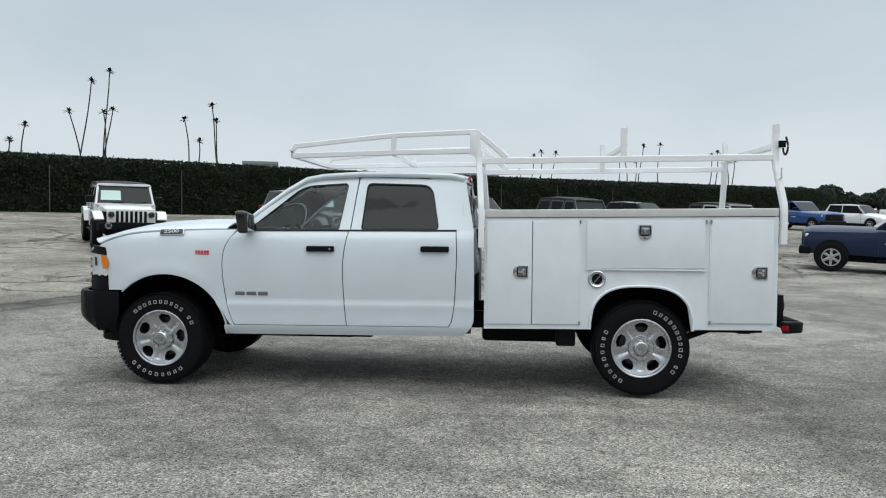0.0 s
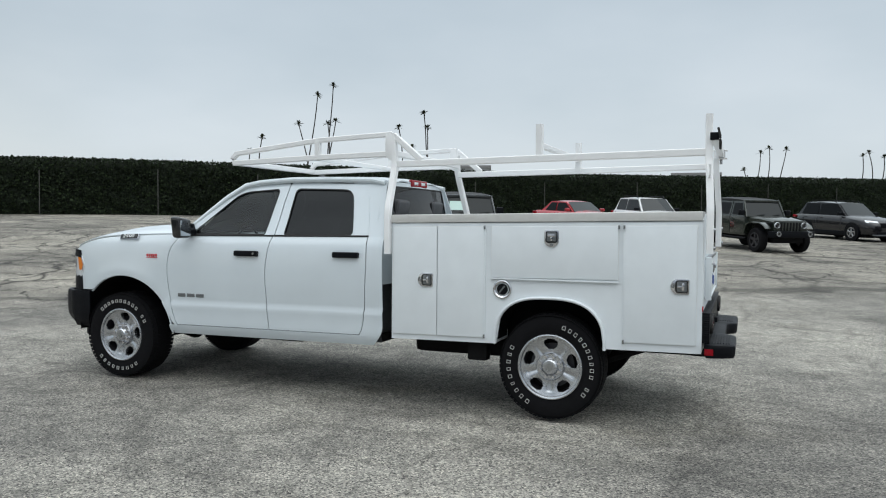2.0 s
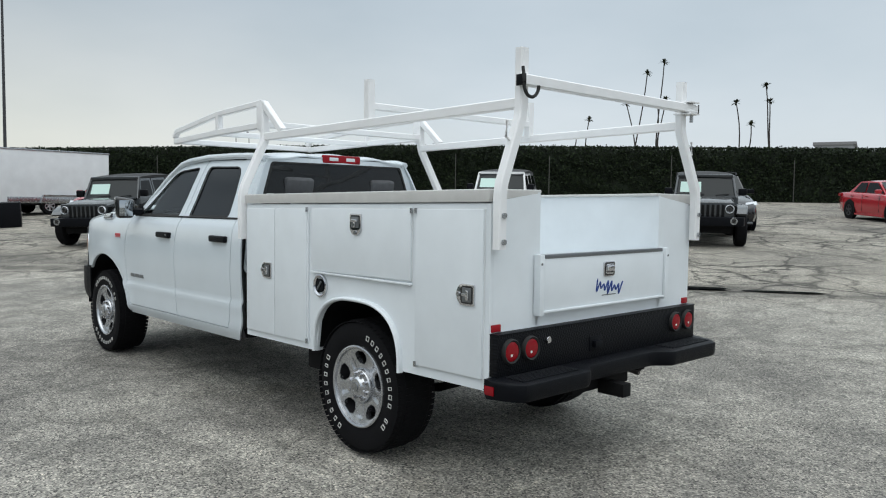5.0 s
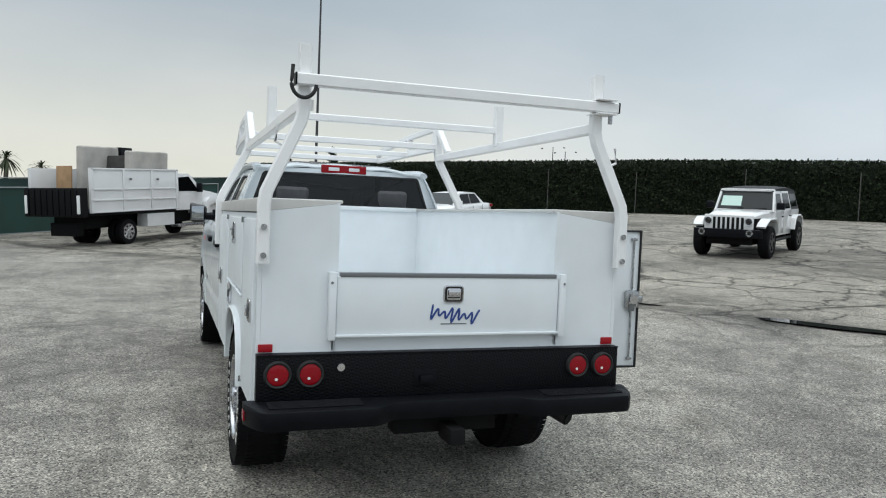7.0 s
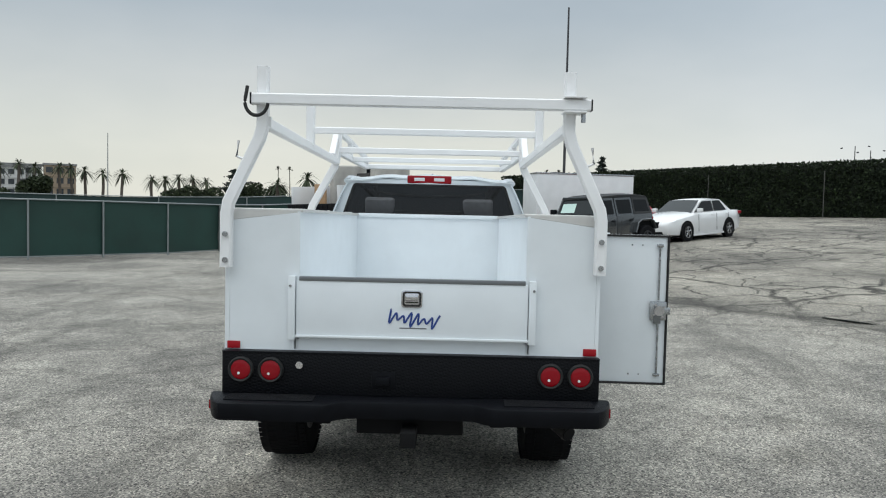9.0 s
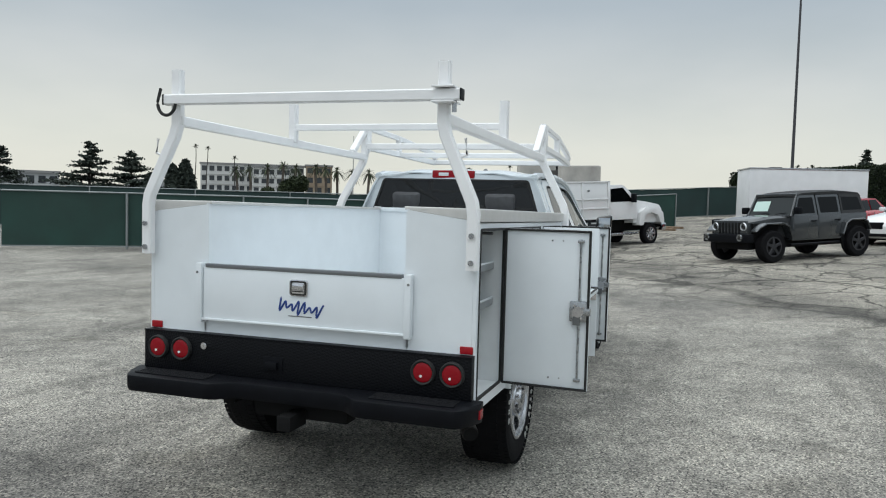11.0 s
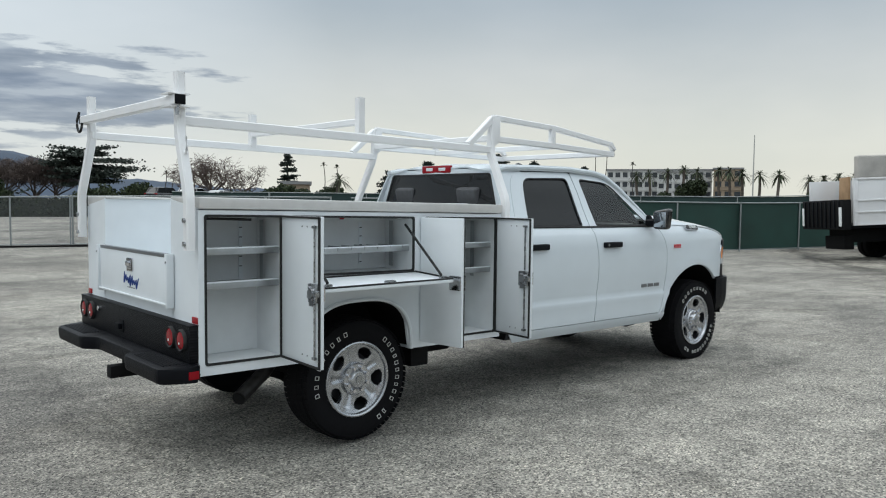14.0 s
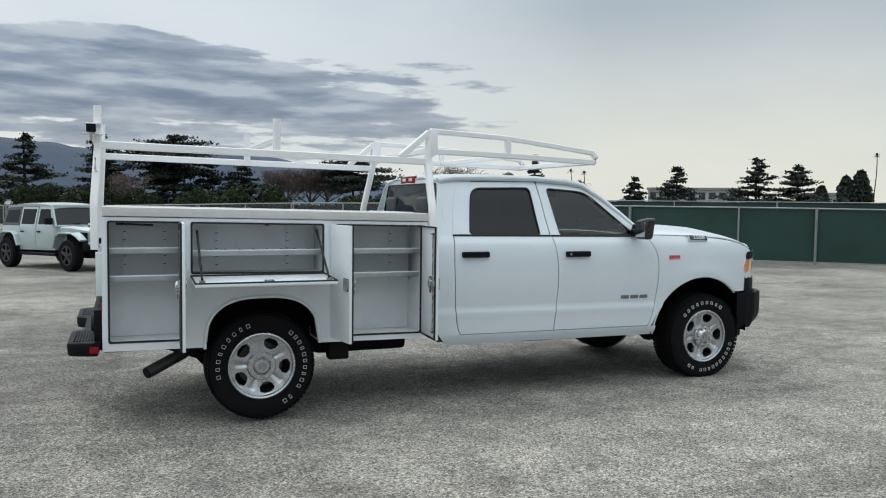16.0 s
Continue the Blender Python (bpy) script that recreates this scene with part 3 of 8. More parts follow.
for sign in (-1, 1):
    # fender
    fender = part("fender", side_panel(sign, lambda z: -0.60 + 0.13 * max(0, 1 - abs(z - 1.06) / 0.16) + 0.08 * max(0, 1.06 - z) / 0.2, lambda z: fd_front(min(z, 1.40)) - G2, arch, hood_edge, 60, 16), PAINT, truck)
    nrm = Vector((-0.03, sign * 0.90, 0.43)).normalized()
    ax = Vector((-sign, 0, -sign * 0.03)).normalized()
    ay = nrm.cross(ax).normalized()
    ax = ay.cross(nrm)
    pm = Matrix((ax, ay, nrm)).transposed().to_4x4()
    pm.translation = Vector((0.11, sign * 0.962, 1.378))
    badge = part("model_plate", box((-0.105, -0.024, 0), (0.105, 0.024, 0.012), 0.006), GLOSSB, fender, "black hood plate with chrome border", at=pm)
    part("plate_border", box((-0.112, -0.030, -0.014), (0.112, 0.030, 0.004), 0.008), CHROME, fender, at=pm)
    cu = bpy.data.curves.new("plate_number", "FONT")
    cu.body, cu.size, cu.extrude, cu.align_x, cu.align_y = "2500", 0.046, 0.002, "CENTER", "CENTER"
    cu.materials.append(PAPER)
    num = new("plate_number", cu)
    num.parent = fender
    num.matrix_basis = pm @ pose(0, 0, 0.013) @ Matrix.Diagonal((1.55, 1, 1, 1))
    em = bmesh.new()
    for k in range(5):
        box((0.335 + k * 0.026, sign * wide(0.4, 1.2) - 0.004, 1.188), (0.357 + k * 0.026, sign * wide(0.4, 1.2) + 0.004, 1.216), 0.003, 1, em)
    box((0.335, sign * wide(0.4, 1.18) - 0.003, 1.178), (0.465, sign * wide(0.4, 1.18) + 0.003, 1.185), 0, 1, em)
    part("engine_badge", em, REDBADGE, fender, "small red and silver engine badge")
    # arch lip and inner liner
    lip = bmesh.new()
    lin = [(0.05 + math.cos(a) * 0.583, 0.42 + math.sin(a) * 0.598) for a in [radians(12 + 122 * i / 24) for i in range(25)]]
    sweep([(x, sign * (wide(x, z) - 0.014), z + rk(x)) for x, z in lin], 0.012, 0.03, up=(0, 1, 0), bm=lip)
    part("arch_lip", lip, PAINT, truck)
    part("wheel_liner", grid(lambda u, v: (0.05 + math.cos(radians(2 + 176 * u)) * 0.585, sign * lerp(0.955, 0.45, v), 0.42 + math.sin(radians(2 + 176 * u)) * 0.60), 24, 2), UNDER, truck)

    # doors
    for nm, fl, fr in (("front_door", fd_front, fd_rear), ("rear_door", fd_rear, rd_rear)):
        door = part(nm, side_panel(sign, lambda z, f=fl: f(z) + G2, lambda z, f=fr: f(z) - G2, lambda x: 0.565, lambda x: belt - 0.004, 16, 34), PAINT, truck)
        if nm == "front_door":
            out_c = [(0.70, belt), (1.262, 1.868), (1.775, 1.895), (1.728, belt)]
            in_c = [(0.80, belt + 0.012), (1.272, 1.815), (1.69, 1.842), (1.632, belt + 0.012)]
            hx = 1.478
        else:
            out_c = [(1.738, belt), (1.785, 1.895), (2.60, 1.868), (2.685, belt)]
            in_c = [(1.828, belt + 0.012), (1.858, 1.842), (2.455, 1.822), (2.53, belt + 0.012)]
            hx = 2.498
        rs_o, rs_i = ([0.01, 0.22, 0.03, 0.01], [0.03, 0.10, 0.05, 0.02]) if nm == "front_door" else ([0.01, 0.03, 0.16, 0.01], [0.02, 0.05, 0.10, 0.04])
        po = densify(rounded(out_c, rs_o), 3)
        pi_ = densify(rounded(in_c, rs_i), 3)
        part("window_frame", ring(po, pi_, side(sign), 0.014), PAINT, door)
        part("window_seal", ring(pi_, [(lerp(a, b, 0.0) + (cx - a) * 0.022, lerp(c, d, 0.0) + (1.62 - c) * 0.05) for (a, c), (b, d), cx in zip(pi_, pi_, [1.4 if nm == "front_door" else 2.16] * len(pi_))], side(sign, 0.002), 0.006), SEAL, door)
        pane = part("window_pane", sheet(pi_, side(sign, -0.012)), CLEARG if nm == "front_door" else TINT, door, "clear side glass" if nm == "front_door" else "dark tinted side glass")
        belt_strip = bmesh.new()
        x0, x1 = out_c[0][0], out_c[3][0]
        sweep([(lerp(x0, x1, s), sign * (wide(1, belt) + 0.003), belt + 0.004 + rk(lerp(x0, x1, s))) for s in (0, 0.5, 1)], 0.012, 0.016, bm=belt_strip)
        part("belt_strip", belt_strip, SEAL, door)
        w = wide(hx, 1.245)
        handle = part("door_handle", box((hx - 0.125, min(sign * (w - 0.01), sign * (w + 0.035)), 1.222 + rk(hx)), (hx + 0.125, max(sign * (w - 0.01), sign * (w + 0.035)), 1.272 + rk(hx)), 0.014, 3), BLACK, door, "matt black pull handle")
        if nm == "front_door":
            part("key_lock", cyl((hx + 0.09, sign * (w + 0.036), 1.247 + rk(hx)), 0.011, 0.004, seg=12), STEEL, door)
            nb = bmesh.new()
            for k in range(3):
                bx = 0.70 + k * 0.105
                yy = sign * wide(bx, 0.83)
                box((bx, yy - 0.006, 0.818), (bx + 0.090, yy + 0.006, 0.852), 0.004, 1, nb)
            part("maker_badge", nb, GREYT, door, "grey raised badge bars")
    # sill, cab corner, dark backing of the shut lines
    part("sill", side_panel(sign, lambda z: 0.60, lambda z: 2.70, lambda x: 0.475, lambda x: 0.558, 20, 4), PAINT, truck)
    part("cab_corner", side_panel(sign, lambda z: rd_rear(min(z, 1.40)) + G2, lambda z: 2.845 - 0.02 * max(0, z - 1.0) - 0.10 * max(0, (0.64 - z) / 0.165) ** 2, lambda x: 0.475, lambda x: belt, 8, 30), PAINT, truck)
    part("cab_pillar", grid(lambda u, v: side(sign, -0.005)(lerp(lerp(2.64, 2.42, v), lerp(2.837, 2.745, v), u), lerp(belt, 1.90, v)), 6, 12, 0.014), PAINT, truck)
    part("shut_line_backing", side_panel(sign, lambda z: 0.62, lambda z: 2.82, lambda x: 0.50, lambda x: belt, 16, 16, off=-0.020), GAP, truck)

    # mirror
    mir = part("side_mirror", sweep([(0.83, sign * 0.92, 1.435), (0.81, sign * 1.02, 1.44)], 0.10, 0.07, bevel=0.02), BLACK, truck, "large black towing mirror")
    part("mirror_sail", prism(rounded([(0.72, 1.412), (0.865, 1.412), (0.835, 1.515), (0.80, 1.50)], 0.02), *sorted((sign * 0.905, sign * 0.935)), 0.006), BLACK, mir)
    sh = box((-0.075, -0.095, -0.105), (0.052, 0.095, 0.105), 0.045, 5)
    for v in sh.verts:
        low = (0.105 - v.co.z) / 0.21
        v.co.x = v.co.x * (1 - 0.28 * max(0, (-v.co.x) / 0.075) * low) - 0.012 * (1 - low)
        v.co.z += 0.018 * sign * v.co.y / 0.095 if v.co.z > 0 else 0
        v.co.y *= 1 - 0.14 * low
    part("mirror_shell", sh, GLOSSB, mir, at=pose(0.835, sign * 1.075, 1.468, 0, 0, 8 * sign) @ Matrix.Diagonal((0.9, 0.9, 0.9, 1)))
    part("mirror_glass", box((0.046, -0.066, -0.080), (0.054, 0.066, 0.080), 0.003), MIRROR, mir, at=pose(0.835, sign * 1.075, 1.468, 0, 0, 8 * sign) @ Matrix.Diagonal((0.9, 0.9, 0.9, 1)))
    part("turn_lamp", box((-0.080, -0.042, 0.030), (-0.070, 0.04, 0.050), 0.004), CLEAR, mir, at=pose(0.835, sign * 1.075, 1.468, 0, 0, 8 * sign) @ Matrix.Diagonal((0.9, 0.9, 0.9, 1)))
    # headlamp
    def lamp_fn(x, z):
        return (x, sign * (wide(x, 1.1) + 0.004), z)
    hl = part("headlamp", ring(densify(rounded([(-0.70, 0.97), (-0.70, 1.235), (-0.53, 1.22), (-0.455, 1.08), (-0.50, 0.97)], 0.02), 2), densify(rounded([(-0.69, 0.99), (-0.69, 1.195), (-0.53, 1.18), (-0.475, 1.08), (-0.51, 0.99)], 0.02), 2), lamp_fn, 0.02), CLEAR, truck)
    part("lamp_lens", sheet(densify(rounded([(-0.69, 0.99), (-0.69, 1.195), (-0.535, 1.182), (-0.482, 1.085), (-0.51, 0.99)], 0.015), 2), lamp_fn), CLEAR, hl)
    part("side_marker", sheet(densify(rounded([(-0.545, 1.035), (-0.57, 1.165), (-0.515, 1.165), (-0.477, 1.09), (-0.50, 1.035)], 0.012), 2), lambda x, z: (x, sign * (wide(x, 1.1) + 0.007), z)), AMBER, hl, "amber side marker")
    part("lamp_projector", sheet(densify(rounded([(-0.650, 1.06), (-0.655, 1.14), (-0.618, 1.14), (-0.613, 1.06)], 0.018), 2), lambda x, z: (x, sign * (wide(x, 1.1) + 0.0065), z)), GLOSSB, hl, "dark lamp projector")
    part("brow_trim", grid(lambda u, v: (lerp(-0.70, -0.50 - 0.03 * v, u), sign * (wide(lerp(-0.70, -0.50, u), 1.1) + 0.008 - 0.012 * v), lerp(1.178, 1.252, v) - 0.02 * u), 6, 3, 0.012), BLACK, truck)
    part("lower_trim", grid(lambda u, v: (lerp(-0.72, -0.49, u), sign * (wide(lerp(-0.72, -0.49, u), 1) + 0.003), lerp(0.81, 0.98, v)), 4, 3, 0.01), BLACK, truck)

# hood
hood_c = curve1([(-0.92, 1.20), (-0.87, 1.275), (-0.78, 1.325), (-0.6, 1.375), (-0.25, 1.44), (0.0, 1.467), (0.3, 1.487), (0.62, 1.492)])


def hood(u, v):
    s = abs(lerp(-1, 1, v))
    x = lerp(-0.90 + 0.32 * s**2.6, 0.60, u)
    y = math.copysign(s, v - 0.5) * (wide(max(x, -0.58), hood_edge(max(x, -0.58))) - 0.002)
    z = lerp(hood_c(x), hood_edge(x), s**4.2) + 0.018 * math.exp(-(((s - 0.55) / 0.12) ** 2)) * min(1, max(0, (x + 0.6) / 0.5))
    return (x, y, z)


part("hood", grid(hood, 36, 32, 0.012), PAINT, truck)
part("cowl", grid(lambda u, v: (lerp(0.55, 0.78, u), lerp(-0.86, 0.86, v), 1.425 + 0.02 * u), 3, 6, 0.01), BLACK, truck)
for y in (-0.45, 0.15):
    part("wiper", rod((0.66, y, 1.455), (0.84, y + 0.5, 1.56), 0.008), BLACK, truck)
# nose, grille, bumper
NOSE = [(-0.885, 0.0), (-0.87, 0.40), (-0.80, 0.68), (-0.70, 0.83), (-0.60, 0.905), (-0.48, 0.945), (-0.36, 0.955)]
plan = [(x, -y) for x, y in NOSE[::-1]] + NOSE[1:]
part("nose_panel", prism(plan, 0.84, 1.235, 0.02, axis="z"), BLACK, truck)
for k in range(5):
    part("grille_bar", sweep([(x - 0.008, y, 0.90 + k * 0.07) for x, y in plan[4:9]], 0.02, 0.028), GREYT, truck)
BUMP = [(-1.0, 0.0), (-0.985, 0.30), (-0.94, 0.58), (-0.86, 0.78), (-0.755, 0.905), (-0.62, 0.972), (-0.50, 0.985), (-0.385, 0.985)]
bplan = [(x, -y) for x, y in BUMP[::-1]] + BUMP[1:]


def bumper(u, v):
    k = u * (len(bplan) - 1)
    i = min(int(k), len(bplan) - 2)
    x, y = lerp(bplan[i][0], bplan[i + 1][0], k - i), lerp(bplan[i][1], bplan[i + 1][1], k - i)
    prof = [(0.83, 0.90), (0.83, 0.985), (0.81, 1.0), (0.64, 1.0), (0.585, 0.985), (0.535, 0.93), (0.485, 0.83), (0.465, 0.76)]
    k = v * (len(prof) - 1)
    i = min(int(k), len(prof) - 2)
    z, sc = lerp(prof[i][0], prof[i + 1][0], k - i), lerp(prof[i][1], prof[i + 1][1], k - i)
    back = abs(y) > 0.97
    lowcut = max(0, (x + 0.60)) / 0.22 * max(0, 0.62 - z) * 0.35
    return ((x + 0.3) * sc - 0.3 if not back else x - lowcut, y * (sc * 0.25 + 0.75), z)


part("front_bumper", grid(bumper, 56, 21, 0.02), BLACK, truck, "charcoal plastic front bumper")
part("air_dam", prism([(x * 0.74 - 0.06, y * 0.88) for x, y in bplan], 0.36, 0.50, 0.02, axis="z"), UNDER, truck)
for s in (-1, 1):
    part("tow_hook", pipe([(-0.86, s * 0.36, 0.56), (-0.96, s * 0.36, 0.56), (-0.97, s * 0.36, 0.52), (-0.88, s * 0.36, 0.50)], 0.012), UNDER, truck)
# windscreen, roof, rear wall
def screen(y, h):
    """Windscreen: y across, h from cowl to roof."""
    return (lerp(0.66, 1.315, h) + 0.13 * (y / 0.8) ** 2, y * lerp(1.0, 0.835, h), lerp(1.425, 1.915, h) - 0.01 * (y / 0.8) ** 2 + 0.03 * math.sin(math.pi * h))


part("windscreen", grid(lambda u, v: screen(lerp(-0.82, 0.82, u), v), 20, 10), CLEARG, truck, "clear laminated windscreen")
for s in (-1, 1):
    part("roof_pillar", sweep([(0.70, s * 0.855, 1.42), (0.92, s * 0.80, 1.60), (1.12, s * 0.755, 1.755), (1.30, s * 0.715, 1.866), (1.45, s * 0.703, 1.895), (1.8, s * 0.695, 1.918), (2.3, s * 0.695, 1.915), (2.62, s * 0.695, 1.905), (2.745, s * 0.70, 1.88)], 0.075, 0.05, bevel=0.018), PAINT, truck)
roof_x = curve1([(1.22, 1.895), (1.35, 1.925), (1.6, 1.952), (2.0, 1.963), (2.4, 1.958), (2.65, 1.945), (2.755, 1.92)])
part("roof", grid(lambda u, v: (lerp(1.29, 2.76, u) + 0.06 * abs(lerp(-1, 1, v)) ** 3 * (1 - u), lerp(-0.71, 0.71, v), roof_x(lerp(1.29, 2.76, u)) - 0.04 * abs(lerp(-1, 1, v)) ** 2.5 + 0.006 * math.cos(lerp(-1, 1, v) * 12)), 22, 32, 0.012), PAINT, truck)
part("roof_antenna", grid(lambda u, v: (1.62 + 0.16 * u, 0.035 * math.cos(math.pi * v) * (0.5 + 0.5 * u), 1.950 + 0.055 * math.sin(math.pi * v) * math.sin(math.pi * (0.15 + 0.8 * u))), 8, 8), GLOSSB, truck, "black shark-fin antenna")


def rear_wall(y, z):
    return (lerp(2.845, 2.745, (z - 1.0) / 0.9) - 0.05 * (y / 0.8) ** 2 + 0.02, y, z)


ro = densify(rounded([(-0.93, 1.0), (-0.855, 1.55), (-0.70, 1.90), (0.70, 1.90), (0.855, 1.55), (0.93, 1.0)], 0.05), 2)
ri = densify(rounded([(-0.78, 1.44), (-0.755, 1.56), (-0.655, 1.862), (0.655, 1.862), (0.755, 1.56), (0.78, 1.44)], 0.03), 2)
part("cab_back", ring(ro, ri, rear_wall, 0.015), PAINT, truck)
part("rear_glass", sheet(ri, lambda y, z: tuple(Vector(rear_wall(y, z)) + Vector((-0.004, 0, 0)))), TINT, truck, "dark tinted rear window")
part("rear_seal", ring(ri, [(y * 0.972, lerp(z, 1.65, 0.06)) for y, z in ri], lambda y, z: tuple(Vector(rear_wall(y, z)) + Vector((0.002, 0, 0))), 0.004), SEAL, truck)
bl = part("brake_lamp", box((2.735, -0.19, 1.868), (2.770, 0.19, 1.936), 0.014, 3), RED, truck, "red high-mounted brake lamp")
for s in (-1, 1):
    part("cargo_lamp", box((2.760, s * 0.085 - 0.045, 1.888), (2.7715, s * 0.085 + 0.045, 1.916), 0.003), CLEAR, bl)
part("rear_sticker", box((2.776, -0.72, 1.585), (2.780, -0.66, 1.61), 0), PAPER, truck)
# cab floor and firewall close the inside
part("cab_floor", box((0.62, -0.90, 0.50), (2.80, 0.90, 0.56)), UNDER, truck)
part("dashboard", box((0.70, -0.80, 1.05), (1.02, 0.80, 1.40), 0.06, 3), BLACK, truck)
part("door_card", box((0.70, -0.905, 0.56), (2.72, -0.87, 1.36)), SEATM, truck)
part("door_card", box((0.70, 0.87, 0.56), (2.72, 0.905, 1.36)), SEATM, truck)
part("rear_inner_wall", box((2.72, -0.85, 0.56), (2.74, 0.85, 1.42)), SEATM, truck)
for x in (1.52, 2.38):
    for s in (-1, 1):
        seat = part("cab_seat", box((x - 0.28, s * 0.42 - 0.26, 0.85), (x + 0.25, s * 0.42 + 0.26, 1.02), 0.06, 3), SEATM, truck)
        part("seat_back", box((-0.06, -0.25, 0), (0.07, 0.25, 0.58), 0.05, 3), SEATM, seat, at=pose(x + 0.22, s * 0.42, 0.98, 0, 12, 0))
        part("headrest", box((-0.04, -0.13, 0.60), (0.05, 0.13, 0.78), 0.035, 3), SEATM, seat, at=pose(x + 0.22, s * 0.42, 0.98, 0, 12, 0))
sw = lathe([(0.19, -0.012), (0.195, 0), (0.19, 0.012), (0.175, 0.012), (0.17, 0), (0.175, -0.012), (0.19, -0.012)], 32)
part("steering_wheel", sw, BLACK, truck, at=pose(1.10, -0.42, 1.30, 0, -62, 90))
part("inner_mirror", box((1.19, -0.13, 1.765), (1.22, 0.13, 1.83), 0.012), BLACK, truck)
part("dash_paper", box((1.0, 0.30, 1.28), (1.01, 0.52, 1.40)), PAPER, truck)

# chassis
part("frame_rail", box((-0.5, -0.50, 0.50), (5.40, -0.42, 0.66), 0.01), UNDER, truck)
part("frame_rail", box((-0.5, 0.42, 0.50), (5.40, 0.50, 0.66), 0.01), UNDER, truck)
part("fuel_tank", box((2.9, -0.40, 0.36), (3.75, 0.38, 0.62), 0.05), UNDER, truck)
part("transmission", box((0.3, -0.30, 0.34), (1.7, 0.30, 0.66), 0.10), UNDER, truck)
part("inner_arch_block", box((-0.55, -0.42, 0.45), (0.65, 0.42, 1.30), 0.05), UNDER, truck)
for s in (-1, 1):
    part("skid_step", box((0.75, s * 0.66 - 0.05, 0.42), (1.9, s * 0.66 + 0.05, 0.50), 0.02), UNDER, truck)
    part("body_bracket", box((3.57, s * 0.80 - 0.06, 0.40), (3.74, s * 0.80 + 0.06, 0.58), 0.02), UNDER, truck)
    sp = bmesh.new()
    sweep([(3.75, s * 0.54, 0.52), (4.0, s * 0.54, 0.40), (4.293, s * 0.54, 0.34), (4.6, s * 0.54, 0.40), (5.0, s * 0.54, 0.55)], 0.07, 0.05, bm=sp)
    part("leaf_spring", sp, UNDER, truck)
for x in (0, 4.293):
    part("axle", rod((x, -0.75, 0.41), (x, 0.75, 0.41), 0.055, 12), UNDER, truck)
    part("differential", lathe([(0.0, -0.16), (0.12, -0.13), (0.17, 0), (0.12, 0.13), (0.0, 0.16)], 16), UNDER, truck, at=pose(x, 0.12, 0.40))
ex = bmesh.new()
pipe([(4.35, 0.62, 0.52), (4.75, 0.66, 0.56), (4.86, 0.72, 0.50), (5.12, 0.88, 0.40)], 0.045, 14, ex)
part("exhaust_tailpipe", ex, mat("sooty_pipe", (0.045, 0.043, 0.042), 0.45, 0.7, vary=0.3, scale=15), truck, "dull sooty angled tailpipe")
part("exhaust_mouth", cyl((0, 0, 0), 0.040, 0.004, "z", 16), UNDER, truck, at=Matrix.Translation((5.125, 0.883, 0.398)) @ Vector((0.26, 0.16, -0.10)).to_track_quat("Z", "Y").to_matrix().to_4x4())
part("hitch_receiver", box((5.42, -0.04, 0.44), (5.60, 0.04, 0.52), 0.006), UNDER, truck)
part("hitch_bar", box((5.30, -0.28, 0.46), (5.42, 0.28, 0.56), 0.01), UNDER, truck)


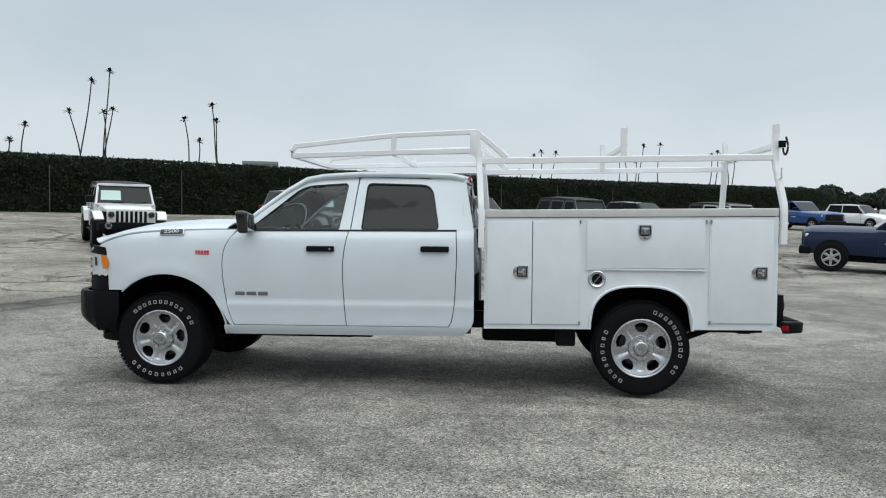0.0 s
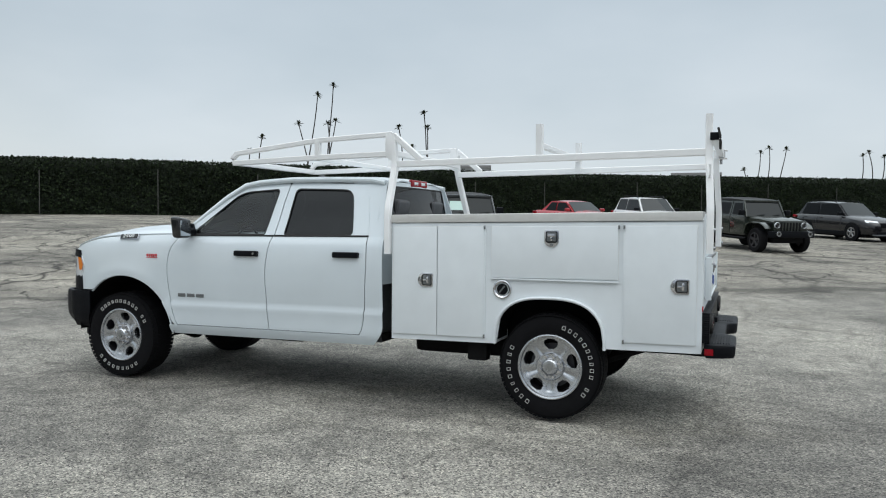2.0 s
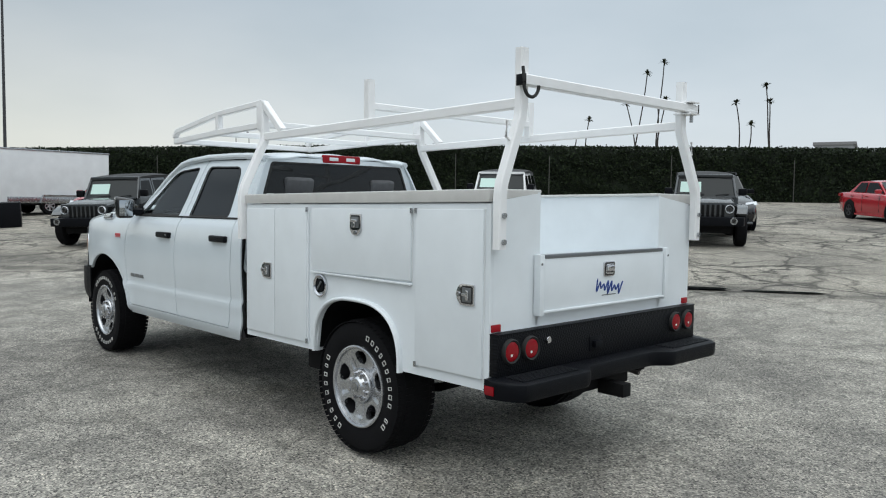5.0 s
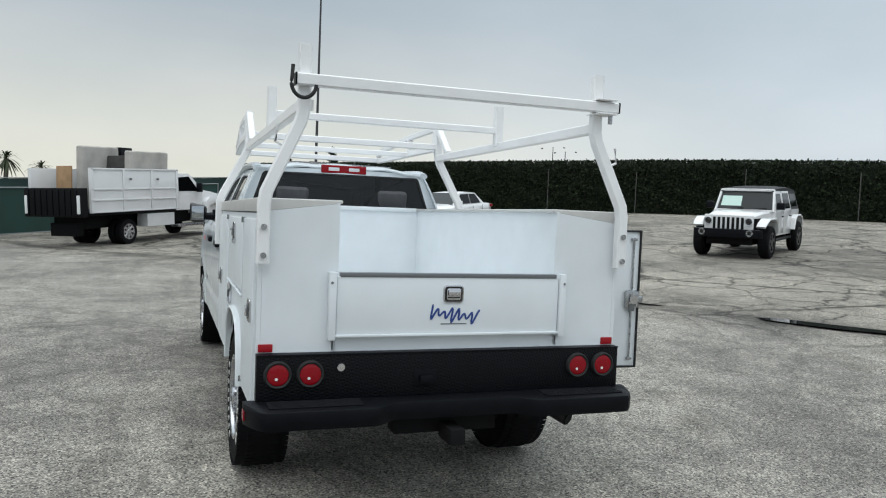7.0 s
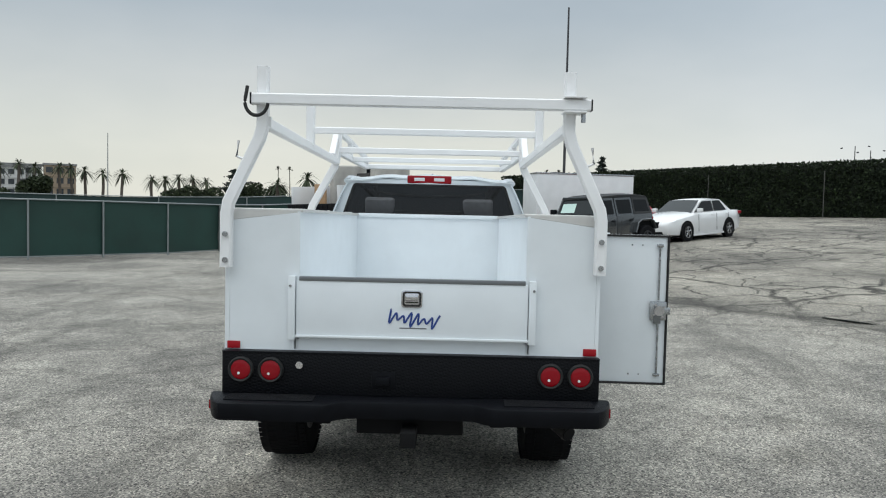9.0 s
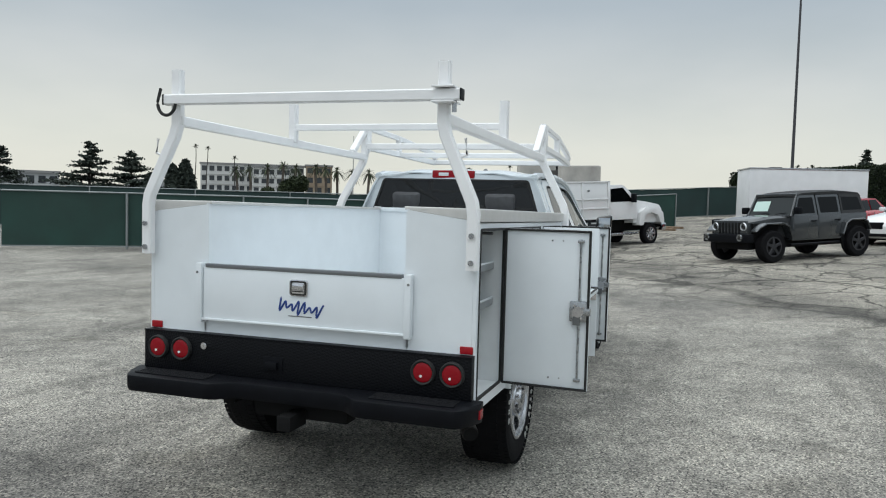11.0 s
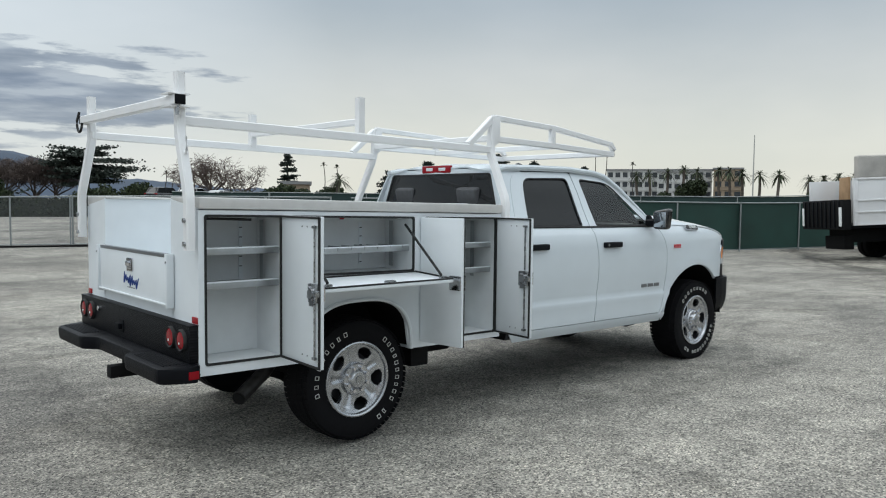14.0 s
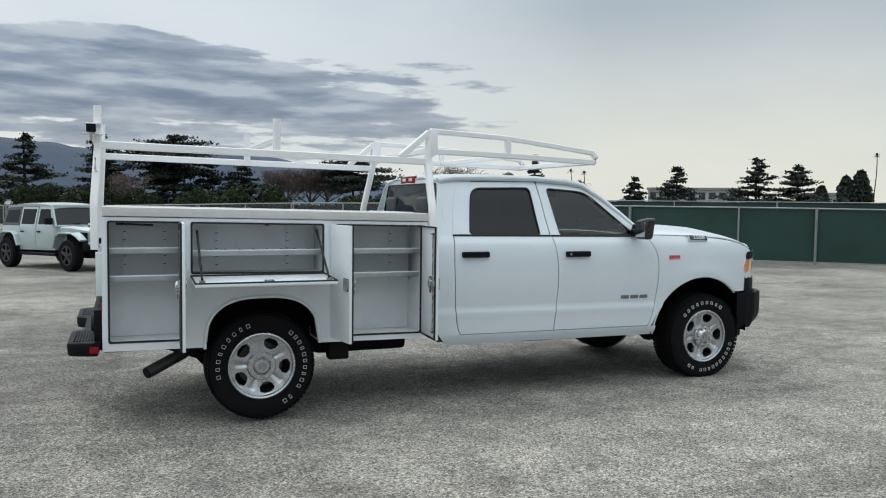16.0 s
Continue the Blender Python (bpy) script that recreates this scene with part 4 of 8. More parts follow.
def wheel(x, s, parent, arcs):
    """A road wheel with tyre, alloy rim and hub; s is the side it faces."""
    m = pose(x, s * 0.835, 0.413) @ (Matrix() if s > 0 else Matrix.Rotation(math.pi, 4, "Z"))
    w = part("wheel", lathe([(0.245, -0.12), (0.30, -0.138), (0.36, -0.142), (0.395, -0.132), (0.406, -0.115), (0.4135, -0.06), (0.415, 0.0), (0.4135, 0.06), (0.406, 0.115), (0.395, 0.132), (0.36, 0.142), (0.30, 0.138), (0.262, 0.130), (0.245, 0.118), (0.245, -0.12)], 64), RUBBER, parent, "all-terrain tyre with white sidewall lettering on an alloy rim", at=m)
    tb = bmesh.new()
    for k in range(66):
        a = 2 * math.pi * k / 66
        for j, yy in enumerate((-0.118, -0.062, 0.0, 0.062, 0.118)):
            aa = a + (0.047 if j % 2 else 0)
            bx = box((-0.0155, yy - 0.027, 0.402), (0.0155, yy + 0.026, 0.4155 - (0.0085 if abs(yy) > 0.1 else 0)), 0)
            bx.transform(Matrix.Rotation(aa, 4, "Y"))
            join(tb, bx)
    part("tread", tb, RUBBER, w)["kind"] = "stuff"
    # sidewall marks as hollow outlines on two arcs
    shapes = []
    for wd in (0.012, 0.0135, 0.010, 0.0125):
        lt = bmesh.new()
        for x0, z0, x1, z1 in ((-wd, 0.317, wd, 0.3198), (-wd, 0.3442, wd, 0.347), (-wd, 0.317, -wd + 0.003, 0.347), (wd - 0.003, 0.317, wd, 0.347)):
            box((x0, 0.1385, z0), (x1, 0.1455, z1), 0, 1, lt)
        shapes.append(finish(lt, "letter", LETTER))
    for count, mid, step in ((13, arcs[0], 8.9), (9, arcs[1], 10.3)):
        for k in range(count):
            if count == 13 and k == 10:
                continue
            let = new("letter", shapes[(k * 3 + count) % 4])
            let.parent = w
            let.matrix_basis = Matrix.Rotation(-radians(mid + (k - (count - 1) / 2) * step), 4, "Y")
    part("rim_lip", lathe([(0.258, 0.128), (0.256, 0.139), (0.248, 0.142), (0.238, 0.137), (0.232, 0.120)], 64), ALLOY, w)
    part("rim_barrel", lathe([(0.247, 0.118), (0.236, 0.122), (0.226, 0.116), (0.218, 0.06), (0.212, -0.02), (0.21, -0.10), (0.246, -0.12)], 48), ALLOYD, w)
    part("rim_back", lathe([(0.215, 0.0), (0.05, 0.0)], 32), UNDER, w)
    face = bmesh.new()
    nr, na = 18, 150
    turn0 = radians(-arcs[0])

    def face_at(i, j):
        r = lerp(0.088, 0.236, i / nr)
        a = 2 * math.pi * j / na
        d = (a * 5 / (2 * math.pi) + 0.5) % 1 - 0.5
        spoke_y = 0.100 + 0.022 * ((r - 0.09) / 0.14) ** 2 - 0.010 * math.exp(-((abs(d) - 0.5) / 0.10) ** 2) * (1 if r < 0.2 else 0.3)
        return (math.sin(a + turn0) * r, spoke_y - 0.012 * math.exp(-((d / 0.16) ** 2)) * math.exp(-(((r - 0.178) / 0.045) ** 2)), math.cos(a + turn0) * r), r, d * 2 * math.pi / 5 * r

    vs = [[face.verts.new(face_at(i, j)[0]) for j in range(na)] for i in range(nr + 1)]
    for i in range(nr):
        for j in range(na):
            _, r, t_ = face_at(i + 0.5, j + 0.5)
            wdt = 0.050 + 0.45 * (r - 0.176)
            if (abs(t_) / wdt) ** 3.0 + (abs(r - 0.176) / 0.041) ** 3.0 < 1:
                continue
            face.faces.new((vs[i][j], vs[i][(j + 1) % na], vs[i + 1][(j + 1) % na], vs[i + 1][j]))
    bmesh.ops.delete(face, geom=[v for v in face.verts if not v.link_faces], context="VERTS")
    bmesh.ops.recalc_face_normals(face, faces=face.faces)
    face.normal_update()
    bmesh.ops.solidify(face, geom=face.faces[:], thickness=0.035)
    part("rim_face", face, ALLOY, w, "silver five-spoke alloy rim")
    part("brake_disc", lathe([(0.175, 0.02), (0.175, 0.03), (0.06, 0.03)], 32), ALLOYD, w)
    part("hub", lathe([(0.112, 0.07), (0.112, 0.112), (0.104, 0.124), (0.094, 0.122), (0.070, 0.124), (0.062, 0.140), (0.050, 0.150), (0.0, 0.153)], 40), ALLOY, w)
    for k in range(8):
        a = 2 * math.pi * (k + 0.5) / 8
        part("lug_nut", cyl((math.sin(a) * 0.081, 0.130, math.cos(a) * 0.081), 0.0125, 0.03, "y", 6), CHROME, w)
    part("centre_cap", cyl((0, 0.154, 0), 0.03, 0.006, "y", 20, bevel=0.002), STEEL, w)
    return w


WHEEL_ARCS = {(False, -1): (10, 186), (True, -1): (73, 253), (True, 1): (95, 300), (False, 1): (160, 352)}
for x in (0, 4.293):
    for s in (-1, 1):
        wheel(x, s, truck, WHEEL_ARCS[(x > 1, s)])

# ---- service body ----
X0, X1 = 2.935, 5.415


def svc(z, x):
    return z + 0.013 * (x - X0)  # follows the rake


body = part("service_body", box((X0, -0.60, 0.93), (X1 - 0.031, 0.60, 0.97)), BODYW, truck, "white steel service body with side compartments")
PY, PI = 0.975, 0.605
ZB, ZT = 0.56, 1.525


def skin_frame(sign, openings):
    """The side wall as strips round its openings."""
    own = bmesh.new()
    y0, y1 = sorted((sign * PY, sign * (PY - 0.02)))
    xs = sorted({X0, X1, *[o[0] for o in openings], *[o[1] for o in openings], 3.855, 4.71})
    zs = sorted({0.955, *[o[2] for o in openings], *[o[3] for o in openings], ZB, ZT})
    for a, b in zip(xs, xs[1:]):
        for c, d in zip(zs, zs[1:]):
            mx, mz = (a + b) / 2, (c + d) / 2
            if any(o[0] < mx < o[1] and o[2] < mz < o[3] for o in openings):
                continue
            if 3.85 < mx < 4.715 and mz < 0.955:
                continue
            prism([(a, svc(c, a)), (b, svc(c, b)), (b, svc(d, b)), (a, svc(d, a))], y0, y1, 0, own)
    # wheel opening
    n = 28
    for i in range(n):
        xa, xb = lerp(3.855, 4.71, i / n), lerp(3.855, 4.71, (i + 1) / n)
        za, zb = (0.575 + 0.375 * max(0, 1 - abs((x - 4.2825) / 0.4275) ** 2.7) ** 0.37 for x in (xa, xb))
        za, zb = min(za, 0.945), min(zb, 0.945)
        prism([(xa, za), (xb, zb), (xb, svc(0.955, xb)), (xa, svc(0.955, xa))], y0, y1, 0, own)
    bmesh.ops.remove_doubles(own, verts=own.verts[:], dist=0.0005)
    return own


OPEN = [(2.99, 3.715, 0.605, 1.495), (3.815, 4.81, 1.115, 1.495), (4.865, 5.375, 0.62, 1.495)]
arc_pts = [(4.2825 + 0.435 * math.copysign(abs(math.cos(a)) ** 0.74, math.cos(a)), 0.575 + 0.378 * abs(math.sin(a)) ** 0.74) for a in [math.pi * i / 48 for i in range(49)]]
for s in (-1, 1):
    part("side_skin", skin_frame(s, OPEN if s > 0 else []), BODYW, body, smooth=False)
    fl = bmesh.new()
    sweep([(x, s * (PY + 0.008), z) for x, z in arc_pts], 0.022, 0.045, up=(0, 1, 0), bevel=0.008, bm=fl)
    part("arch_flare", fl, BODYW, body)
    part("wheel_housing", grid(lambda u, v: (4.2825 + 0.445 * math.copysign(abs(math.cos(math.pi * u)) ** 0.74, math.cos(math.pi * u)), s * lerp(PY - 0.02, 0.52, v), 0.56 + 0.40 * abs(math.sin(math.pi * u)) ** 0.74), 48, 2), UNDER, body)
    part("housing_inner_wall", grid(lambda u, v: (lerp(3.84, 4.73, u), s * 0.52, lerp(0.56, 0.96, v)), 2, 2), UNDER, body)
    y0, y1 = sorted((s * (PY - 0.02), s * PI))
    part("pack_inner_wall", prism([(X0, 0.95), (X1, 0.95), (X1, 1.618), (X0, 1.586)], *sorted((s * PI, s * (PI - 0.015)))), BODYW, body, smooth=False)
    part("pack_front", box((X0, y0, 0.565), (X0 + 0.02, y1, 1.53)), BODYW, body)
    part("pack_rear", prism([(s * (PY - 0.021), 0.60), (s * (PY - 0.021), 1.566), (s * PI, 1.612), (s * PI, 0.60)], X1 - 0.02, X1, 0, axis="x"), BODYW, body, smooth=False)
    for xa, xb in ((X0, 3.84), (4.73, X1)):
        part("pack_floor", box((xa + 0.021, y0, svc(0.57, xa) ), (xb, y1, svc(0.59, xa))), BODYW, body)
        part("pack_inner_lower", box((xa + 0.02, s * PI - 0.008, 0.58), (xb, s * PI + 0.008, 0.95)), BODYW, body)
    # top lid with rolled edge
    lid = bmesh.new()
    prism([(s * (PY + 0.012), 1.53), (s * (PY + 0.012), 1.598), (s * (PI - 0.03), 1.600), (s * (PI - 0.03), 1.583)], X0 - 0.01, X1 - 0.005, 0.007, lid, axis="x", seg=3)
    for v in lid.verts:
        v.co.z = svc(v.co.z, v.co.x)
    part("top_lid", lid, LIDM, body, "pale grey aluminium compartment lid with rolled edge")
part("bed_front_wall", box((X0, -0.60, 0.95), (X0 + 0.02, 0.60, 1.575)), BODYW, body)
part("front_wall_cap", box((X0 - 0.012, -0.589, 1.572), (X0 + 0.035, 0.589, 1.604), 0.006), BODYW, body)
part("bed_sill", box((X1 - 0.03, -0.60, 0.86), (X1, 0.60, 0.97)), BODYW, body)
part("rear_apron", box((X1 - 0.02, -0.974, 0.60), (X1 + 0.002, 0.974, 0.90)), BODYW, body)


def paddle_latch(x, y, z, s, parent, flip=False):
    """A chromed paddle latch with a recessed handle."""
    m = pose(x, y, z) @ (Matrix() if s > 0 else Matrix.Rotation(math.pi, 4, "Z"))
    if flip:
        m = m @ Matrix.Rotation(radians(90), 4, "Y")
    b = bmesh.new()
    prism(rounded([(-0.058, -0.056), (-0.058, 0.056), (0.040, 0.056), (0.060, 0.040), (0.074, 0.014), (0.074, -0.014), (0.060, -0.040), (0.040, -0.056)], 0.012), 0, 0.010, 0.003, b)
    la = part("paddle_latch", b, CHROME, parent, "chromed paddle latch", at=m)
    part("latch_well", prism(rounded([(-0.049, -0.047), (-0.049, 0.047), (0.030, 0.047), (0.042, 0.030), (0.042, -0.030), (0.030, -0.047)], 0.012), 0.0095, 0.0108, 0), GLOSSB, la)
    part("latch_dish", prism(rounded([(-0.040, -0.038), (-0.040, 0.038), (0.028, 0.038), (0.028, -0.038)], 0.010), 0.0105, 0.0135, 0.001), GREYT, la)
    part("latch_paddle", box((-0.026, 0.013, -0.028), (-0.006, 0.026, 0.028), 0.006), CHROME, la)
    part("latch_bar", box((-0.010, 0.013, -0.008), (0.026, 0.021, 0.008), 0.003), CHROME, la)
    part("latch_cylinder", cyl((0.057, 0.013, 0), 0.012, 0.008, "y", 14), STEEL, la)
    return la


def skin_door(name, s, xa, xb, za, zb, parent):
    b = bmesh.new()
    y = s * PY
    prism([(xa, svc(za, xa)), (xb, svc(za, xb)), (xb, svc(zb, xb)), (xa, svc(zb, xa))], *sorted((y + s * 0.003, y + s * 0.016)), 0.004, b)
    d = part(name, b, BODYW, parent)
    line_b = bmesh.new()
    prism([(xa - 0.006, svc(za - 0.006, xa)), (xb + 0.006, svc(za - 0.006, xb)), (xb + 0.006, svc(zb + 0.006, xb)), (xa - 0.006, svc(zb + 0.006, xa))], *sorted((y + s * 0.0005, y + s * 0.0035)), 0, line_b)
    part("door_shadow_gap", line_b, INNER, d, smooth=False)
    return d


left = [skin_door("compartment_door", -1, 2.955, 3.346, 0.605, 1.495, body), skin_door("compartment_door", -1, 3.352, 3.75, 0.605, 1.495, body), skin_door("compartment_door", -1, 3.815, 4.81, 1.09, 1.495, body), skin_door("compartment_door", -1, 4.86, 5.375, 0.62, 1.495, body)]
paddle_latch(3.257, -PY - 0.016, 1.063, -1, left[0])
paddle_latch(5.269, -PY - 0.016, 1.080, -1, left[3])
paddle_latch(4.304, -PY - 0.016, 1.425, -1, left[2], True)
part("drip_ledge", box((3.81, -PY - 0.024, 1.088), (4.815, -PY - 0.003, 1.100), 0.003), BODYW, left[2])
for xx in (3.757, 3.808, 4.816, 4.856):
    part("door_edge_moulding", box((xx - 0.008, -PY - 0.011, 0.63 if xx > 4.8 else 0.61), (xx + 0.008, -PY + 0.0, 1.50), 0.003), BODYW, body) if xx in (3.757, 4.856) else None
hz = [(3.757, 0.625), (3.757, 1.50), (4.856, 0.65), (4.856, 1.51), (4.816, 1.51)]
for x, z in hz:
    part("hinge_pin", cyl((x, -PY - 0.018, z), 0.008, 0.03, "z", 10), STEEL, body)
# fuel filler
fu = part("fuel_filler", lathe([(0.075, 0.0), (0.075, 0.014), (0.066, 0.018), (0.055, 0.010), (0.05, -0.005), (0.0, -0.006)], 32), CHROME, body, "round chrome fuel filler with a dark cap", at=pose(3.906, -PY - 0.001, 1.009) @ Matrix.Rotation(math.pi, 4, "Z"))
part("filler_cap", cyl((0, 0.006, 0), 0.045, 0.014, "y", 24, bevel=0.004), BLACK, fu)
part("cap_grip", box((-0.036, 0.012, -0.006), (0.036, 0.022, 0.006), 0.003), GREYT, fu, at=Matrix.Rotation(radians(50), 4, "Y"))

# open curbside compartments
for (xa, xb, za, zb), shelves in zip(OPEN, ((1.092, 1.285), (1.275,), (1.082, 1.285))):
    s = 1
    comp = part("compartment", box((xa - 0.02, PI + 0.012, svc(za, xa)), (xb + 0.02, PI + 0.02, svc(zb, xb) + 0.02)), INNER, body, "open steel tool compartment with shelves")
    part("compartment_side", box((xa - 0.022, PI + 0.021, svc(za, xa) - 0.01), (xa - 0.008, PY - 0.021, svc(zb, xa) + 0.02)), INNER, comp)
    part("compartment_side", box((xb + 0.008, PI + 0.021, svc(za, xb) - 0.01), (xb + 0.022, PY - 0.021, svc(zb, xb) + 0.02)), INNER, comp)
    part("compartment_floor", box((xa - 0.008, PI + 0.021, svc(za, xa) - 0.014), (xb + 0.008, PY - 0.021, svc(za, xa) - 0.002)), INNER, comp)
    part("compartment_ceiling", box((xa - 0.008, PI + 0.021, svc(zb, xa) + 0.012), (xb + 0.008, PY - 0.021, svc(zb, xb) + 0.022)), INNER, comp)
    seal = bmesh.new()
    po = rounded([(xa - 0.004, svc(za, xa) - 0.004), (xa - 0.004, svc(zb, xa) + 0.004), (xb + 0.004, svc(zb, xb) + 0.004), (xb + 0.004, svc(za, xb) - 0.004)], 0.02)
    pi_ = rounded([(xa + 0.010, svc(za, xa) + 0.010), (xa + 0.010, svc(zb, xa) - 0.010), (xb - 0.010, svc(zb, xb) - 0.010), (xb - 0.010, svc(za, xb) + 0.010)], 0.015)
    part("door_seal", ring(po, pi_, lambda x, z: (x, PY + 0.004, z), 0.012, seal), SEAL, comp)
    for z in shelves:
        sh = part("shelf", box((xa - 0.004, PI + 0.025, svc(z, xa) - 0.003), (xb + 0.004, PY - 0.06, svc(z, xa))), GALV, comp, "galvanised adjustable shelf")
        part("shelf_lip", box((xa - 0.004, PY - 0.066, svc(z, xa) - 0.022), (xb + 0.004, PY - 0.058, svc(z, xa) + 0.022), 0.004), GALV, sh)
        part("shelf_edge", box((xa - 0.004, PY - 0.070, svc(z, xa) + 0.014), (xb + 0.004, PY - 0.056, svc(z, xa) + 0.024), 0.004), BODYW, sh)
        if xb - xa > 0.8:
            for k in range(9):
                xx = lerp(xa + 0.06, xb - 0.06, k / 8)
                part("shelf_divider", box((xx - 0.001, PI + 0.03, svc(z, xa)), (xx + 0.001, PY - 0.052, svc(z, xa) + 0.018), 0), GALV, sh)
    for q in (0.22, 0.78):
        xx = lerp(xa, xb, q)
        strip = part("slotted_upright", box((xx - 0.014, PI + 0.0205, svc(za, xa) + (0.40 if xb - xa < 0.8 else 0.04)), (xx + 0.014, PI + 0.028, svc(zb, xa) - 0.04), 0.003), BODYW, comp)
        for k in range(5):
            zz = svc(zb, xa) - 0.08 - k * 0.062
            part("slot", box((xx - 0.010, PI + 0.0275, zz - 0.003), (xx + 0.010, PI + 0.0285, zz + 0.003)), GAP, strip)
    for xx in (xa + 0.012, xb - 0.016):
        up = part("shelf_upright", box((xx, PI + 0.10, svc(za, xa) + 0.42 if xb - xa < 0.8 else svc(za, xa) + 0.02), (xx + 0.004, PI + 0.14, svc(zb, xa) - 0.03)), GALV, comp)


def open_door(name, hinge_x, direction, width, za, zb, swing, parent):
    """A compartment door swung open about an upright hinge; direction is the way it lay when shut."""
    h = pose(hinge_x, PY + 0.012, 0, 0, 0, swing)
    b = bmesh.new()
    x0, x1 = sorted((0, direction * width))
    d = part(name, box((x0, -0.022, za), (x1, 0.0, zb), 0.005), BODYW, parent, "open white compartment door with black edge seal", at=h)
    se = bmesh.new()
    for a, c in (((x0, za), (x1, za + 0.013)), ((x0, zb - 0.013), (x1, zb)), ((x0, za), (x0 + 0.013, zb)), ((x1 - 0.013, za), (x1, zb))):
        box((a[0], -0.036, a[1]), (c[0], -0.021, c[1]), 0.004, 1, se)
    part("door_seal", se, SEAL, d)
    far = direction * (width - 0.055)
    part("latch_rod", rod((far, -0.032, za + 0.05), (far, -0.032, (za + zb) / 2 - 0.06), 0.006), STEEL, d)
    part("latch_rod", rod((far, -0.032, (za + zb) / 2 + 0.06), (far, -0.032, zb - 0.05), 0.006), STEEL, d)
    lt = part("latch_box", box((far - 0.05, -0.05, (za + zb) / 2 - 0.055), (far + 0.045, -0.024, (za + zb) / 2 + 0.055), 0.008), STEEL, d, "zinc rotary latch mechanism")
    for a in range(4):
        part("latch_bolt", cyl((far + 0.034 * math.cos(a * 1.57 + 0.6), -0.056, (za + zb) / 2 + 0.040 * math.sin(a * 1.57 + 0.6)), 0.007, 0.014, "y", 8), CHROME, lt)
    part("latch_plate", box((far - 0.03, -0.054, (za + zb) / 2 - 0.075), (far + 0.012, -0.046, (za + zb) / 2 + 0.03), 0.004), GREYT, lt)
    part("latch_cam", cyl((far, -0.055, (za + zb) / 2), 0.03, 0.018, "y", 12), CHROME, lt)
    part("latch_tongue", box((far + direction * 0.02 - 0.02, -0.06, (za + zb) / 2 - 0.02), (far + direction * 0.05 + 0.015, -0.035, (za + zb) / 2 + 0.02), 0.005), STEEL, lt)
    for z in (za + 0.06, zb - 0.06):
        part("rod_guide", box((far - 0.018, -0.042, z - 0.008), (far + 0.018, -0.022, z + 0.008), 0.003), STEEL, d)
        part("screw", cyl((far - direction * 0.10, -0.024, z), 0.005, 0.004, "y", 8), STEEL, d)
        part("screw", cyl((far - direction * 0.16, -0.024, z), 0.005, 0.004, "y", 8), STEEL, d)
    part("paddle_plate", box((far - 0.05, -0.0005, (za + zb) / 2 - 0.05), (far + 0.05, 0.012, (za + zb) / 2 + 0.05), 0.006), CHROME, d)
    return d


open_door("rear_compartment_door", 4.862, 1, 0.485, 0.645, 1.525, DOOR_SWING[0], body)
open_door("front_compartment_door", 3.765, -1, 0.385, 0.615, 1.505, DOOR_SWING[1], body)
open_door("front_compartment_door", 2.972, 1, 0.385, 0.605, 1.500, DOOR_SWING[2], body)
# flip-down door as a work shelf
fd = part("flip_down_door", box((3.805, 0.0, -0.022), (4.82, 0.40, 0.0), 0.005), BODYW, body, "flip-down compartment door lowered as a shelf", at=pose(0, PY + 0.01, 1.118, -3, 0, 0))
se = bmesh.new()
for a, c in (((3.805, 0.0), (4.82, 0.012)), ((3.805, 0.388), (4.82, 0.40)), ((3.805, 0), (3.817, 0.4)), ((4.808, 0), (4.82, 0.4))):
    box((a[0], a[1], 0.0005), (c[0], c[1], 0.011), 0.003, 1, se)
part("door_seal", se, SEAL, fd)
part("latch_box", box((4.265, 0.325, 0.0), (4.335, 0.362, 0.014), 0.004), STEEL, fd)
for x in (3.86, 4.765):
    part("lid_strut", rod((x, PY - 0.045, 1.455), (x, PY + 0.345, 1.125), 0.009), SEAL, body, "black gas strut")
    part("strut_end", box((x - 0.02, 0.33, 0.0), (x + 0.02, 0.36, 0.02), 0.004), STEEL, fd)
part("red_tag", box((4.18, PI + 0.025, 1.485), (4.215, PI + 0.03, 1.51)), REFL, body)
for xx, a in ((5.20, 0), (3.10, 0)):
    part("door_stay", rod((xx + 0.12, PY - 0.10, 1.505), (xx - 0.13, PY - 0.02, 1.498), 0.008), SEAL, body)

# tailgate
tg = part("tailgate", box((X1 + 0.004, -0.60, 0.965), (X1 + 0.035, 0.60, 1.265), 0.004), BODYW, truck, "white steel tailgate with flush latch")
part("tailgate_top_strip", box((X1 + 0.0, -0.585, 1.262), (X1 + 0.039, 0.585, 1.284), 0.003), GREYT, tg)
part("tailgate_lower_edge", box((X1 + 0.03, -0.625, 0.968), (X1 + 0.045, 0.625, 0.980), 0.003), BODYW, tg)
for s in (-1, 1):
    fp = part("side_flange", box((X1 + 0.004, s * 0.622 - 0.018, 0.955), (X1 + 0.05, s * 0.622 + 0.018, 1.285), 0.004), BODYW, tg)
    part("bolt", cyl((X1 + 0.051, s * 0.628, 1.235), 0.007, 0.005, "x", 10), STEEL, fp)
part("latch_plate", prism(rounded([(-0.055, 1.135), (-0.055, 1.225), (0.055, 1.225), (0.055, 1.135)], 0.02), X1 + 0.034, X1 + 0.043, 0.002, axis="x"), CHROME, tg, "flush chrome paddle latch")
part("latch_recess", prism(rounded([(-0.048, 1.141), (-0.048, 1.219), (0.048, 1.219), (0.048, 1.141)], 0.016), X1 + 0.0425, X1 + 0.0445, 0, axis="x"), GLOSSB, tg)
part("latch_dish", prism(rounded([(-0.038, 1.150), (-0.038, 1.210), (0.038, 1.210), (0.038, 1.150)], 0.012), X1 + 0.044, X1 + 0.048, 0.001, axis="x"), CHROME, tg)
